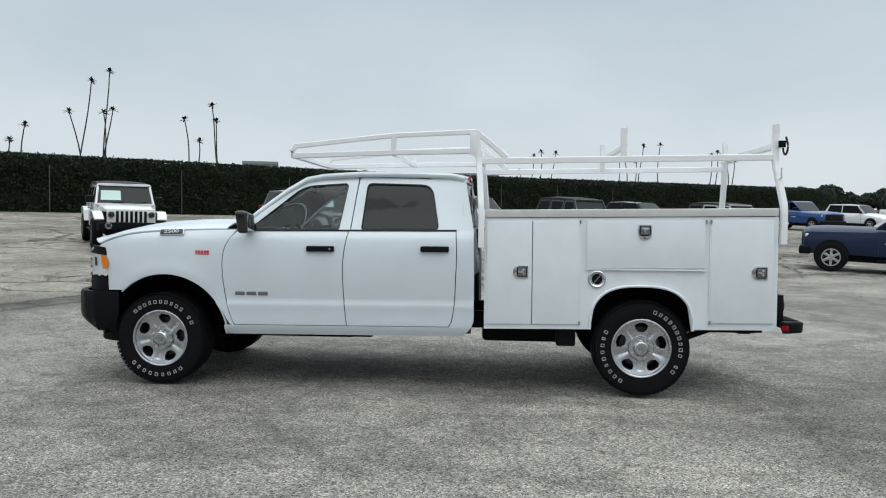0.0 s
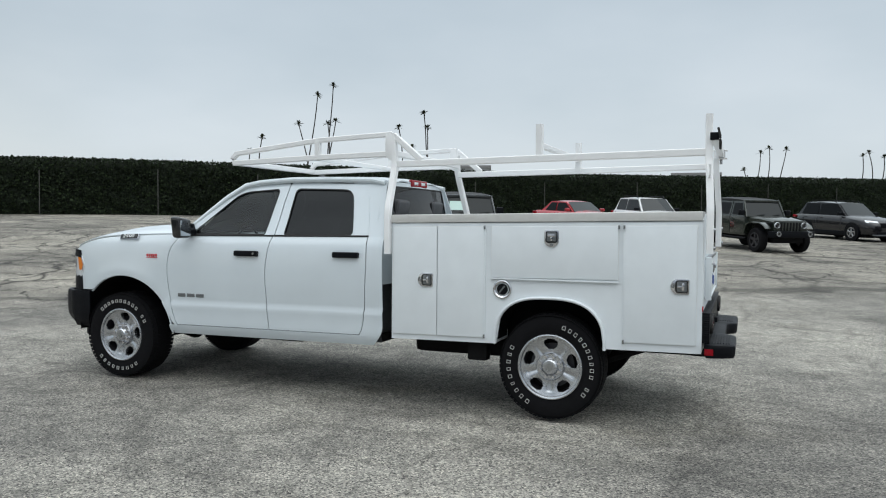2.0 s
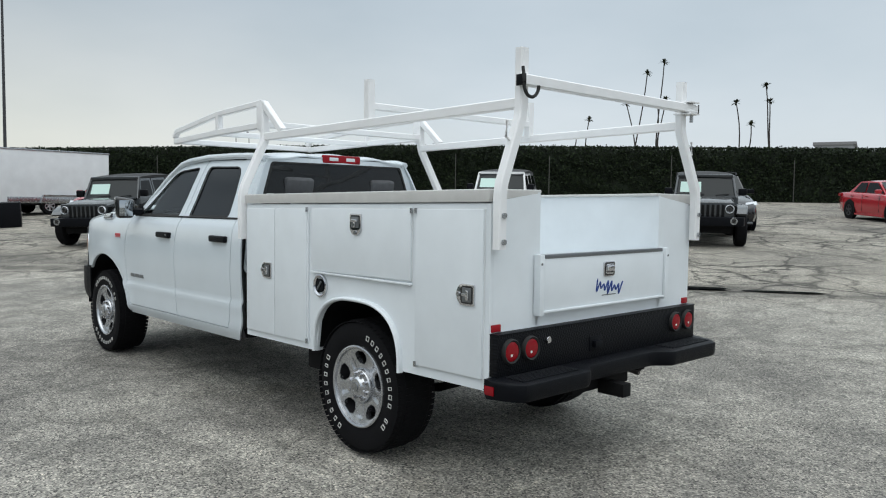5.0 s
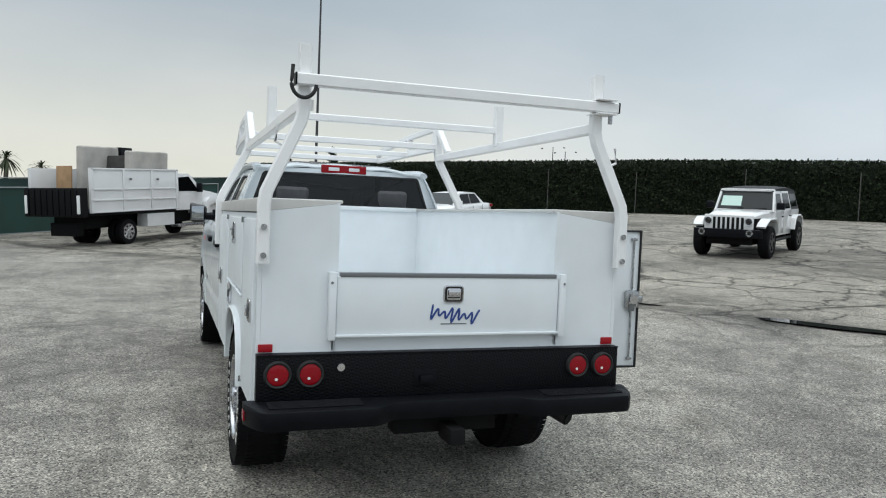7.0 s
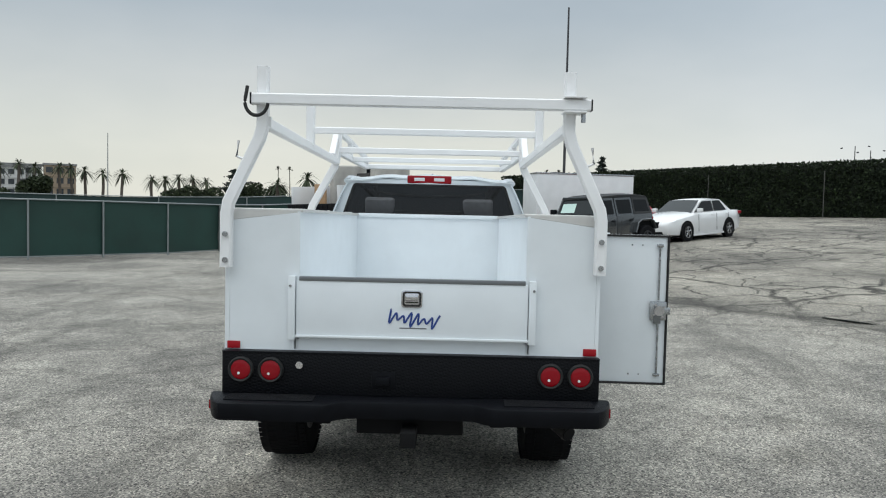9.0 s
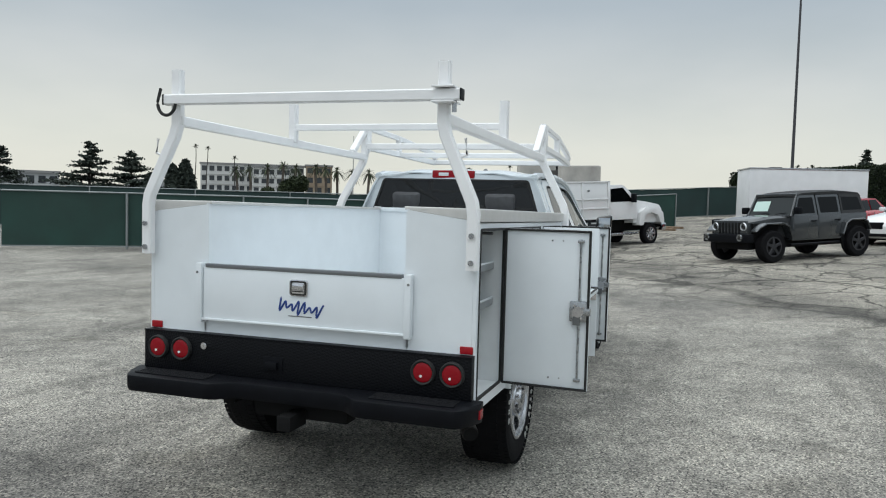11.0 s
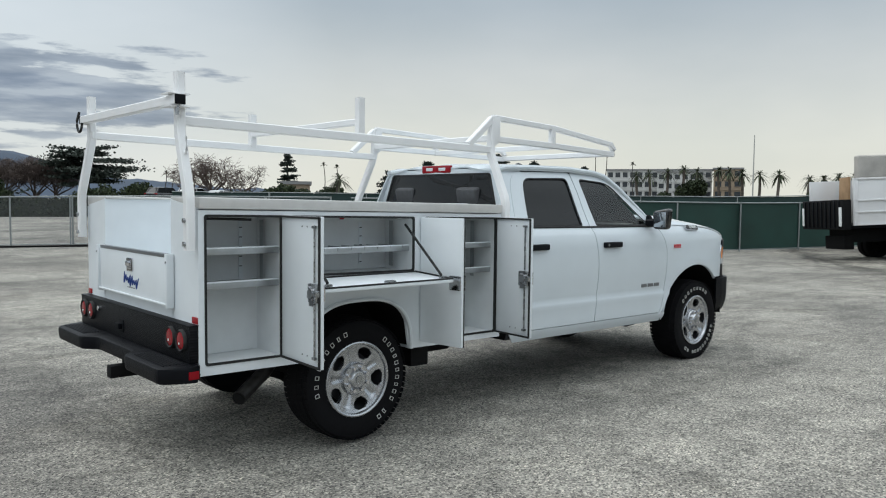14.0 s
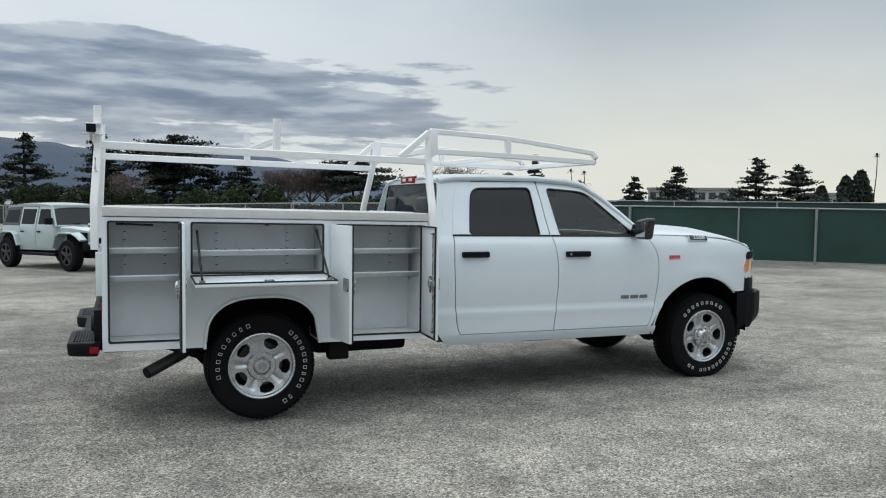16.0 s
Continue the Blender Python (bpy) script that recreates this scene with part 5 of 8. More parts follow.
part("latch_paddle", box((X1 + 0.046, -0.033, 1.170), (X1 + 0.060, 0.033, 1.204), 0.007), CHROME, tg)
part("latch_bar", box((X1 + 0.047, -0.034, 1.160), (X1 + 0.0495, 0.034, 1.166), 0), GLOSSB, tg)
# maker's script as plain flowing strokes, and a bar for the line beneath it
script = bmesh.new()
loops = []
for k in range(141):
    q = k / 140
    tall = 0.024 + 0.014 * math.cos(4 * math.pi * q)
    ph = 2 * math.pi * 7 * q
    loops.append((X1 + 0.0355, lerp(-0.122, 0.135, q) + tall * 0.35 * math.cos(ph), 1.080 - 0.030 * q + 0.008 + tall * math.cos(ph)))
pipe(loops, 0.0055, 6, script)
part("maker_script", script, BLUE, tg, "dark blue script emblem shape", smooth=False)
part("small_print_bar", box((X1 + 0.0345, -0.062, 1.024), (X1 + 0.0365, 0.078, 1.030)), GREYT, tg)

# rear bumper
rb = part("rear_bumper", box((X1 + 0.003, -0.975, 0.672), (X1 + 0.055, 0.975, 0.888), 0.004), TREAD, truck, "black tread-plate rear bumper with a step")


def step_edge(y):
    s = abs(y)
    x = X1 + 0.235
    if s < 0.30:
        x -= 0.085
    elif s < 0.44:
        x -= 0.085 * (0.5 + 0.5 * math.cos(math.pi * (s - 0.30) / 0.14))
    if s > 0.93:
        x -= 0.16 * ((s - 0.93) / 0.10) ** 2
    return x


yy = [lerp(-1.03, 1.03, i / 72) for i in range(73)]
stp = bmesh.new()
secs = []
for y in yy:
    e = step_edge(y)
    secs.append([stp.verts.new(p) for p in ((X1 + 0.02, y, 0.672), (e - 0.02, y, 0.668), (e - 0.004, y, 0.660), (e, y, 0.645), (e - 0.004, y, 0.590), (e - 0.012, y, 0.574), (e - 0.04, y, 0.574), (e - 0.06, y, 0.62), (X1 + 0.02, y, 0.62))])
for a, b in zip(secs, secs[1:]):
    for j in range(9):
        stp.faces.new((a[j], a[(j + 1) % 9], b[(j + 1) % 9], b[j]))
stp.faces.new(secs[0])
stp.faces.new(secs[-1])
part("bumper_step", stp, BLACK, rb, "black wrap-around step bumper")
for s in (-1, 1):
    for k in range(7):
        x = X1 + 0.075 + k * 0.019
        part("step_rib", box((x - 0.004, min(s * 0.48, s * 0.93), 0.668), (x + 0.004, max(s * 0.48, s * 0.93), 0.676), 0.002, 1), BLACK, rb)

for s in (-1, 1):
    for y in (0.722, 0.876):
        lamp = part("tail_lamp", lathe([(0.0, 0.012), (0.035, 0.014), (0.050, 0.010), (0.054, 0.0)], 32), RED, rb, "round red tail lamp in a black grommet", at=pose(X1 + 0.060, s * y, 0.826 - 0.048 + 0.02, 0, 0, -90))
        part("lamp_grommet", lathe([(0.052, -0.005), (0.052, 0.012), (0.060, 0.016), (0.066, 0.008), (0.067, -0.005)], 32), SEAL, lamp)
        part("lamp_spot", cyl((0.008, 0.0145, -0.018), 0.007, 0.003, "y", 10), PAPER, lamp)
    part("corner_reflector", box((X1 - 0.004, s * 0.93 - 0.034, 0.897), (X1 + 0.008, s * 0.93 + 0.034, 0.935), 0.003), REFL, rb)
    part("side_marker_lamp", box((X1 + 0.025, s * 1.026 - 0.007, 0.594), (X1 + 0.085, s * 1.026 + 0.007, 0.640), 0.003), RED, rb, "small red side marker lamp")
part("bumper_lock", cyl((X1 + 0.058, -0.574, 0.826), 0.019, 0.02, "x", 18, bevel=0.003), CHROME, rb)
part("plate_light", box((X1 + 0.055, -0.175, 0.735), (X1 + 0.085, -0.105, 0.775), 0.006), BLACK, rb)
part("plate_bracket", box((X1 + 0.055, -0.20, 0.715), (X1 + 0.060, -0.08, 0.80), 0.003), BLACK, rb)
part("bumper_strip", box((X1 + 0.0, -0.975, 0.886), (X1 + 0.06, 0.975, 0.893), 0.002), BLACK, rb)

# ---- ladder rack ----
rack = part("ladder_rack", box((5.425, -0.765, 2.050), (5.445, -0.74, 2.10), 0.003), RACKW, truck, "white tubular steel ladder rack over the cab")
T = 0.056
for s in (-1, 1):
    def post(x, top, foot, name="rack_post"):
        b = bmesh.new()
        sweep([(x, s * 0.960, foot), (x, s * 0.960, 1.60), (x - 0.0, s * 0.950, 1.66), (x - 0.02, s * 0.80, 1.99), (x - 0.025, s * 0.785, 2.05), (x - 0.025, s * 0.785, top)], 0.052, 0.060, up=(0, 1, 0), bevel=0.008, bm=b)
        return part(name, b, RACKW, rack)
    rp = post(5.46, 2.355, 1.325)
    for z in (1.363, 1.496):
        part("bolt", cyl((5.492, s * 0.960, z), 0.014, 0.014, "x", 12), STEEL, rp)
    fp = bmesh.new()
    sweep([(2.905, s * 0.995, 1.27), (2.905, s * 0.995, 1.60), (2.90, s * 0.975, 1.66), (2.875, s * 0.80, 1.99), (2.868, s * 0.785, 2.05), (2.85, s * 0.785, 2.30)], 0.052, 0.060, up=(0, 1, 0), bevel=0.008, bm=fp)
    part("rack_post", fp, RACKW, rack)
    rl = bmesh.new()
    sweep([(2.87, s * 0.785, 2.035), (5.44, s * 0.785, 2.075)], T * 0.9, T, bm=rl)
    part("side_rail", rl, RACKW, rack)
    br = bmesh.new()
    sweep([(2.86, s * 0.785, 2.285), (3.12, s * 0.785, 2.065)], 0.05, 0.05, bm=br)
    part("corner_brace", br, RACKW, rack)
    lo = bmesh.new()
    sweep([(2.85, s * 0.785, 2.125), (2.1, s * 0.77, 2.112), (1.16, s * 0.72, 2.085)], 0.05, 0.05, bm=lo)
    part("cab_rail", lo, RACKW, rack)
    hi = bmesh.new()
    sweep([(2.85, s * 0.785, 2.295), (2.1, s * 0.77, 2.265), (1.19, s * 0.72, 2.175), (1.145, s * 0.72, 2.13), (1.16, s * 0.72, 2.085)], 0.045, 0.045, bm=hi)
    part("upper_cab_rail", hi, RACKW, rack)
    sp = bmesh.new()
    sweep([(2.1, s * 0.77, 2.112), (2.1, s * 0.77, 2.265)], 0.05, 0.05, up=(0, 1, 0), bm=sp)
    part("rail_stub", sp, RACKW, rack)
    mp = bmesh.new()
    sweep([(4.145, s * 0.775, 2.06), (4.145, s * 0.775, 2.33)], 0.055, 0.055, up=(0, 1, 0), bm=mp)
    part("mid_post", mp, RACKW, rack)
    part("gusset", prism([(2.79, 2.10), (2.79, 2.29), (2.86, 2.30), (2.86, 2.06)], s * 0.785 - 0.03, s * 0.785 + 0.03, 0.004), RACKW, rack)
    # tie-down hooks welded under the slanted legs
    hk = bmesh.new()
    pipe([(5.44, s * 0.86, 1.87), (5.45, s * 0.915, 1.895), (5.45, s * 0.905, 1.975)], 0.008, 8, hk)
    part("tie_hook", hk, RACKW, rack)
for x, y0, y1, z, t in ((5.475, -0.83, 0.885, 2.185, 0.056), (4.145, -0.775, 0.775, 2.165, 0.045), (2.86, -0.785, 0.785, 2.13, 0.05), (2.1, -0.77, 0.77, 2.105, 0.045), (1.165, -0.72, 0.72, 2.09, 0.05)):
    cb = bmesh.new()
    sweep([(x, y0, z), (x, y1, z)], t, t, bm=cb)
    part("cross_bar", cb, RACKW, rack)
part("bar_end_cap", box((5.443, 0.884, 2.156), (5.507, 0.892, 2.214), 0.004), BLACK, rack)
part("bar_end_cap", box((5.443, -0.838, 2.156), (5.507, -0.829, 2.214), 0.004), BLACK, rack)
for z in (2.148, 2.222):
    part("bar_clamp", box((5.40, 0.745, z - 0.004), (5.53, 0.86, z + 0.004), 0.003), RACKW, rack)
part("bar_bolt", cyl((5.475, 0.85, 2.13), 0.012, 0.06, "z", 10), STEEL, rack)
hs = bmesh.new()
pipe([(5.50, -0.850, 2.245)] + [(5.515, -0.800 + 0.058 * math.cos(a), 2.165 + 0.068 * math.sin(a)) for a in [radians(165 + 190 * i / 18) for i in range(19)]], 0.009, 8, hs)
part("bar_strap", hs, SEAL, rack, "black rubber latch strap hanging in a loop")

# ---- parked vehicles ----
def paint(name, c, metal=0.2):
    return mat(name, c, 0.25, metal, coat=0.7, vary=0.03, scale=2)


WHITEP = paint("pearl_white", (0.72, 0.72, 0.72), 0.0)
GREENP = paint("dark_olive", (0.020, 0.026, 0.020))
GREYP = paint("granite_grey", (0.055, 0.060, 0.064), 0.4)
SILVERP = paint("silver_grey", (0.42, 0.43, 0.44), 0.4)
PALEP = paint("pale_grey_blue", (0.40, 0.47, 0.47), 0.1)
REDP = paint("bright_red", (0.42, 0.015, 0.025), 0.1)
BLACKP = paint("black_paint", (0.012, 0.012, 0.014), 0.3)
BLUEP = paint("bright_blue", (0.010, 0.060, 0.21), 0.2)
NAVYP = mat("navy_blue", (0.005, 0.015, 0.050), 0.35, 0.1, coat=0.25, spec=0.3, vary=0.03, scale=2)
SOFTTOP = mat("black_soft_top", (0.028, 0.029, 0.031), 0.85, vary=0.15, scale=10)
AUTOGLASS = mat("auto_glass", (0.003, 0.0035, 0.004), 0.05, spec=0.15)
SCREENG = mat("windscreen_glass", (0.015, 0.019, 0.020), 0.05, spec=0.3)


def stand(x, y, hx, hy):
    """Pose of a vehicle at x, y on the slope, its front along (hx, hy)."""
    z = lie(x, y)
    f = Vector((hx, hy, 0)).normalized()
    fz = (lie(x + f.x, y + f.y) - lie(x - f.x, y - f.y)) / 2
    r = Vector((f.y, -f.x, 0))
    rz = (lie(x + r.x, y + r.y) - lie(x - r.x, y - r.y)) / 2
    fx = Vector((f.x, f.y, fz)).normalized()
    ly = -Vector((r.x, r.y, rz)).normalized()
    up = fx.cross(ly).normalized()
    ly = up.cross(fx)
    m = Matrix((fx, ly, up)).transposed().to_4x4()
    m.translation = (x, y, z)
    return m


def road_wheel(parent, x, y, r, w, rim, spokes=6):
    s = 1 if y > 0 else -1
    m = pose(x, y, r) @ (Matrix() if s > 0 else Matrix.Rotation(math.pi, 4, "Z"))
    h = w / 2
    wl = part("wheel", lathe([(r * 0.6, -h), (r * 0.9, -h), (r * 0.985, -h * 0.75), (r, 0), (r * 0.985, h * 0.75), (r * 0.9, h), (r * 0.62, h * 0.98), (r * 0.6, h * 0.9)], 32), RUBBER, parent, at=m)
    rb = lathe([(r * 0.61, h * 0.92), (r * 0.57, h * 0.85), (r * 0.52, 0.0), (0.03, -0.01)], 24)
    part("rim_dish", rb, ALLOYD if rim is ALLOYD else UNDER, wl)
    sp = bmesh.new()
    for k in range(spokes):
        b = box((-r * 0.095, h * 0.72, r * 0.10), (r * 0.095, h * 0.97, r * 0.575), 0.008, 1)
        b.transform(Matrix.Rotation(2 * math.pi * k / spokes, 4, "Y"))
        join(sp, b)
    cyl((0, h * 0.84, 0), r * 0.19, h * 0.3, "y", 16, bm=sp)
    lathe([(r * 0.62, h * 0.80), (r * 0.62, h * 0.985), (r * 0.54, h * 0.985), (r * 0.54, h * 0.80)], 24, sp)
    part("rim", sp, rim, wl)
    return wl


def loft_body(stations, n=9):
    """A car's lower body: stations of (x, half width, bottom, waist, top at the middle)."""
    own = bmesh.new()
    rings = []
    for x, w, zb, zs, zt in stations:
        prof = [(0, zb), (w * 0.80, zb), (w * 0.95, zb + 0.05), (w, lerp(zb, zs, 0.35)), (w * 0.995, lerp(zb, zs, 0.7)), (w * 0.96, lerp(zb, zs, 0.93)), (w * 0.90, zs), (w * 0.6, lerp(zs, zt, 0.7)), (0, zt)]
        prof = prof + [(-y, z) for y, z in prof[-2:0:-1]]
        rings.append([own.verts.new((x, y, z)) for y, z in prof])
    k = len(rings[0])
    for a, b in zip(rings, rings[1:]):
        for j in range(k):
            own.faces.new((a[j], a[(j + 1) % k], b[(j + 1) % k], b[j]))
    own.faces.new(rings[0])
    own.faces.new(rings[-1])
    return own


def quad_panel(p, inset=0.0, out=0.006, mid=0.0):
    """A slightly crowned pane between four corners, set out along its normal."""
    a, b, c, d = (Vector(q) for q in p)
    n = (b - a).cross(d - a).normalized()
    ctr = (a + b + c + d) / 4
    a, b, c, d = (q + (ctr - q) * inset for q in (a, b, c, d))
    return grid(lambda u, v: tuple(lerp(lerp(a, b, u), lerp(d, c, u), v) + n * (out + mid * 4 * u * (1 - u))), 6, 4, 0.004)


def passenger_car(name, label, m, L, W, H, wb, waist, hood_z, cabin, colour, clad=False, rim=ALLOY, r=0.33, rails=False, box_end=False, group=""):
    """A saloon, estate or crossover. cabin: x of screen foot, screen head, rear head and rear foot from the front axle's middle."""
    car = thing(name, label, "car", m, group)
    hl, hw = L / 2, W / 2
    fx = wb / 2
    zb = 0.24 if clad else 0.19
    st = [(-hl, hw * 0.80, zb + 0.18, waist - 0.10, waist - 0.06), (-hl + 0.10, hw * 0.90, zb + 0.06, waist - 0.02, waist + 0.02), (-hl + 0.5, hw * 0.985, zb, waist, waist + 0.03), (-0.6, hw, zb, waist, waist + 0.02), (0.5, hw, zb, waist - 0.01, waist + 0.02),
          (cabin[0], hw * 0.995, zb, waist - 0.03, hood_z + 0.06), (fx, hw * 0.985, zb, waist - 0.09, hood_z), (hl - 0.35, hw * 0.92, zb + 0.02, waist - 0.19, hood_z - 0.08), (hl - 0.08, hw * 0.80, zb + 0.05, waist - 0.30, hood_z - 0.20), (hl, hw * 0.66, zb + 0.12, waist - 0.38, hood_z - 0.30)]
    body_ = part("car_body", loft_body(st), colour, car)
    rw = hw * 0.72
    bw = hw * 0.90
    A, B, C, D = cabin
    gh = bmesh.new()
    base = waist - 0.01
    up = []
    for x, w, z in ((D, bw * 0.93, base), (C, rw, H - 0.03), ((B + C) / 2, rw * 1.01, H), (B, rw * 0.97, H - 0.035), (A, bw * 0.96, base - 0.02)):
        up.append((x, w, z))
    rows = []
    for x, w, z in up:
        rows.append([gh.verts.new((x, w * k, z - 0.035 * abs(k) ** 3)) for k in (-1, -0.6, 0, 0.6, 1)])
    for a, b in zip(rows, rows[1:]):
        for j in range(4):
            gh.faces.new((a[j], a[j + 1], b[j + 1], b[j]))
    for e in (0, 4):
        gh.faces.new([row[e] for row in rows])
    bmesh.ops.holes_fill(gh, edges=gh.edges[:])
    part("cabin_shell", gh, colour, car)
    part("windscreen", quad_panel([(A + (B - A) * 0.06, bw * 0.88, base + 0.01), (A + (B - A) * 0.06, -bw * 0.88, base + 0.01), (B - (B - A) * 0.06, -rw * 0.90, H - 0.075), (B - (B - A) * 0.06, rw * 0.90, H - 0.075)], 0.0, -0.016, -0.02), SCREENG, car)
    part("rear_window", quad_panel([(D + (C - D) * 0.12, -bw * 0.80, base + 0.03), (D + (C - D) * 0.12, bw * 0.80, base + 0.03), (C - 0.02, rw * 0.86, H - 0.09), (C - 0.02, -rw * 0.86, H - 0.09)], 0.0, -0.014), AUTOGLASS, car)
    xm = (B + C) / 2 - 0.02
    for s in (-1, 1):
        zt, zl = H - 0.10, base + 0.035

        def wy(z):
            return s * (lerp(bw * 0.955, rw * 0.99, (z - base) / (H - 0.04 - base)) + 0.012)

        for xa, xb, xc, xd in ((xm + 0.04, A - 0.16, B - 0.02, xm + 0.03), (D + (C - D) * 0.45 + 0.12, xm - 0.04, xm - 0.05, C + 0.06)):
            p = [(xa, wy(zl), zl), (xb, wy(zl), zl), (xc, wy(zt), zt), (xd, wy(zt), zt)]
            part("side_window", quad_panel(p if s < 0 else [p[1], p[0], p[3], p[2]], 0.0, 0.004), AUTOGLASS, car)
        for x in (xm + 0.28, xm - 0.72):
            part("door_handle", box((x - 0.09, s * (hw - 0.004) - 0.012, waist - 0.12), (x + 0.09, s * (hw - 0.004) + 0.012, waist - 0.095), 0.006), colour, car)
        for x in (xm, A - 0.25, D + 0.50):
            part("door_seam", box((x - 0.004, s * hw * 0.995 - 0.006, zb + 0.12), (x + 0.004, s * hw * 0.995 + 0.006, waist - 0.05)), GAP, car)
        mi = part("side_mirror", box((A - 0.36, s * (hw * 0.93) - 0.02, waist + 0.02), (A - 0.22, s * (hw + 0.12), waist + 0.16), 0.035) if s > 0 else box((A - 0.36, s * (hw + 0.12), waist + 0.02), (A - 0.22, s * (hw * 0.93) + 0.02, waist + 0.16), 0.035), colour if not clad else BLACK, car)
        for x in (fx, -fx):
            part("wheel_arch", cyl((x, s * (hw - 0.05), r + 0.02), r * 1.16, 0.115, "y", 28, bevel=0.01), BLACK if clad else UNDER, car)
            road_wheel(car, x, s * (hw - 0.085), r, 0.21, rim, 5)
        part("sill", box((-fx + r * 1.1, min(s * (hw - 0.03), s * (hw + 0.008)), zb - 0.02), (fx - r * 1.1, max(s * (hw - 0.03), s * (hw + 0.008)), zb + (0.16 if clad else 0.05)), 0.015), BLACK if clad else colour, car)
        hlx = hl - 0.20
        part("headlamp", quad_panel([(hl - 0.06, s * hw * 0.50, waist - 0.30), (hl - 0.36, s * hw * 0.92, waist - 0.26), (hl - 0.46, s * hw * 0.90, waist - 0.17), (hl - 0.14, s * hw * 0.52, waist - 0.20)] if s > 0 else [(hl - 0.36, s * hw * 0.92, waist - 0.26), (hl - 0.06, s * hw * 0.50, waist - 0.30), (hl - 0.14, s * hw * 0.52, waist - 0.20), (hl - 0.46, s * hw * 0.90, waist - 0.17)], 0, 0.03), CLEAR, car)
        part("tail_lamp", box((-hl + 0.0, min(s * hw * 0.55, s * hw * 0.93), waist - 0.16), (-hl + 0.22, max(s * hw * 0.55, s * hw * 0.93), waist - 0.04), 0.02), RED, car)
        if rails:
            part("roof_rail", sweep([(C + 0.25, s * rw * 0.92, H - 0.03), (C + 0.35, s * rw * 0.92, H + 0.045), (B - 0.25, s * rw * 0.92, H + 0.035), (B - 0.12, s * rw * 0.92, H - 0.04)], 0.04, 0.035), BLACK, car)
    part("grille", box((hl - 0.10, -hw * 0.46, waist - 0.46), (hl + 0.012, hw * 0.46, waist - 0.25), 0.03), BLACK, car)
    part("lower_intake", box((hl - 0.12, -hw * 0.62, zb + 0.10), (hl + 0.012, hw * 0.62, zb + 0.20), 0.02), BLACK, car)
    if clad:
        part("front_skid", box((hl - 0.14, -hw * 0.75, zb + 0.02), (hl + 0.02, hw * 0.75, zb + 0.08), 0.02), GREYT, car)
    part("underbody", box((-hl + 0.3, -hw * 0.8, 0.16), (hl - 0.4, hw * 0.8, zb + 0.06)), UNDER, car)
    return car


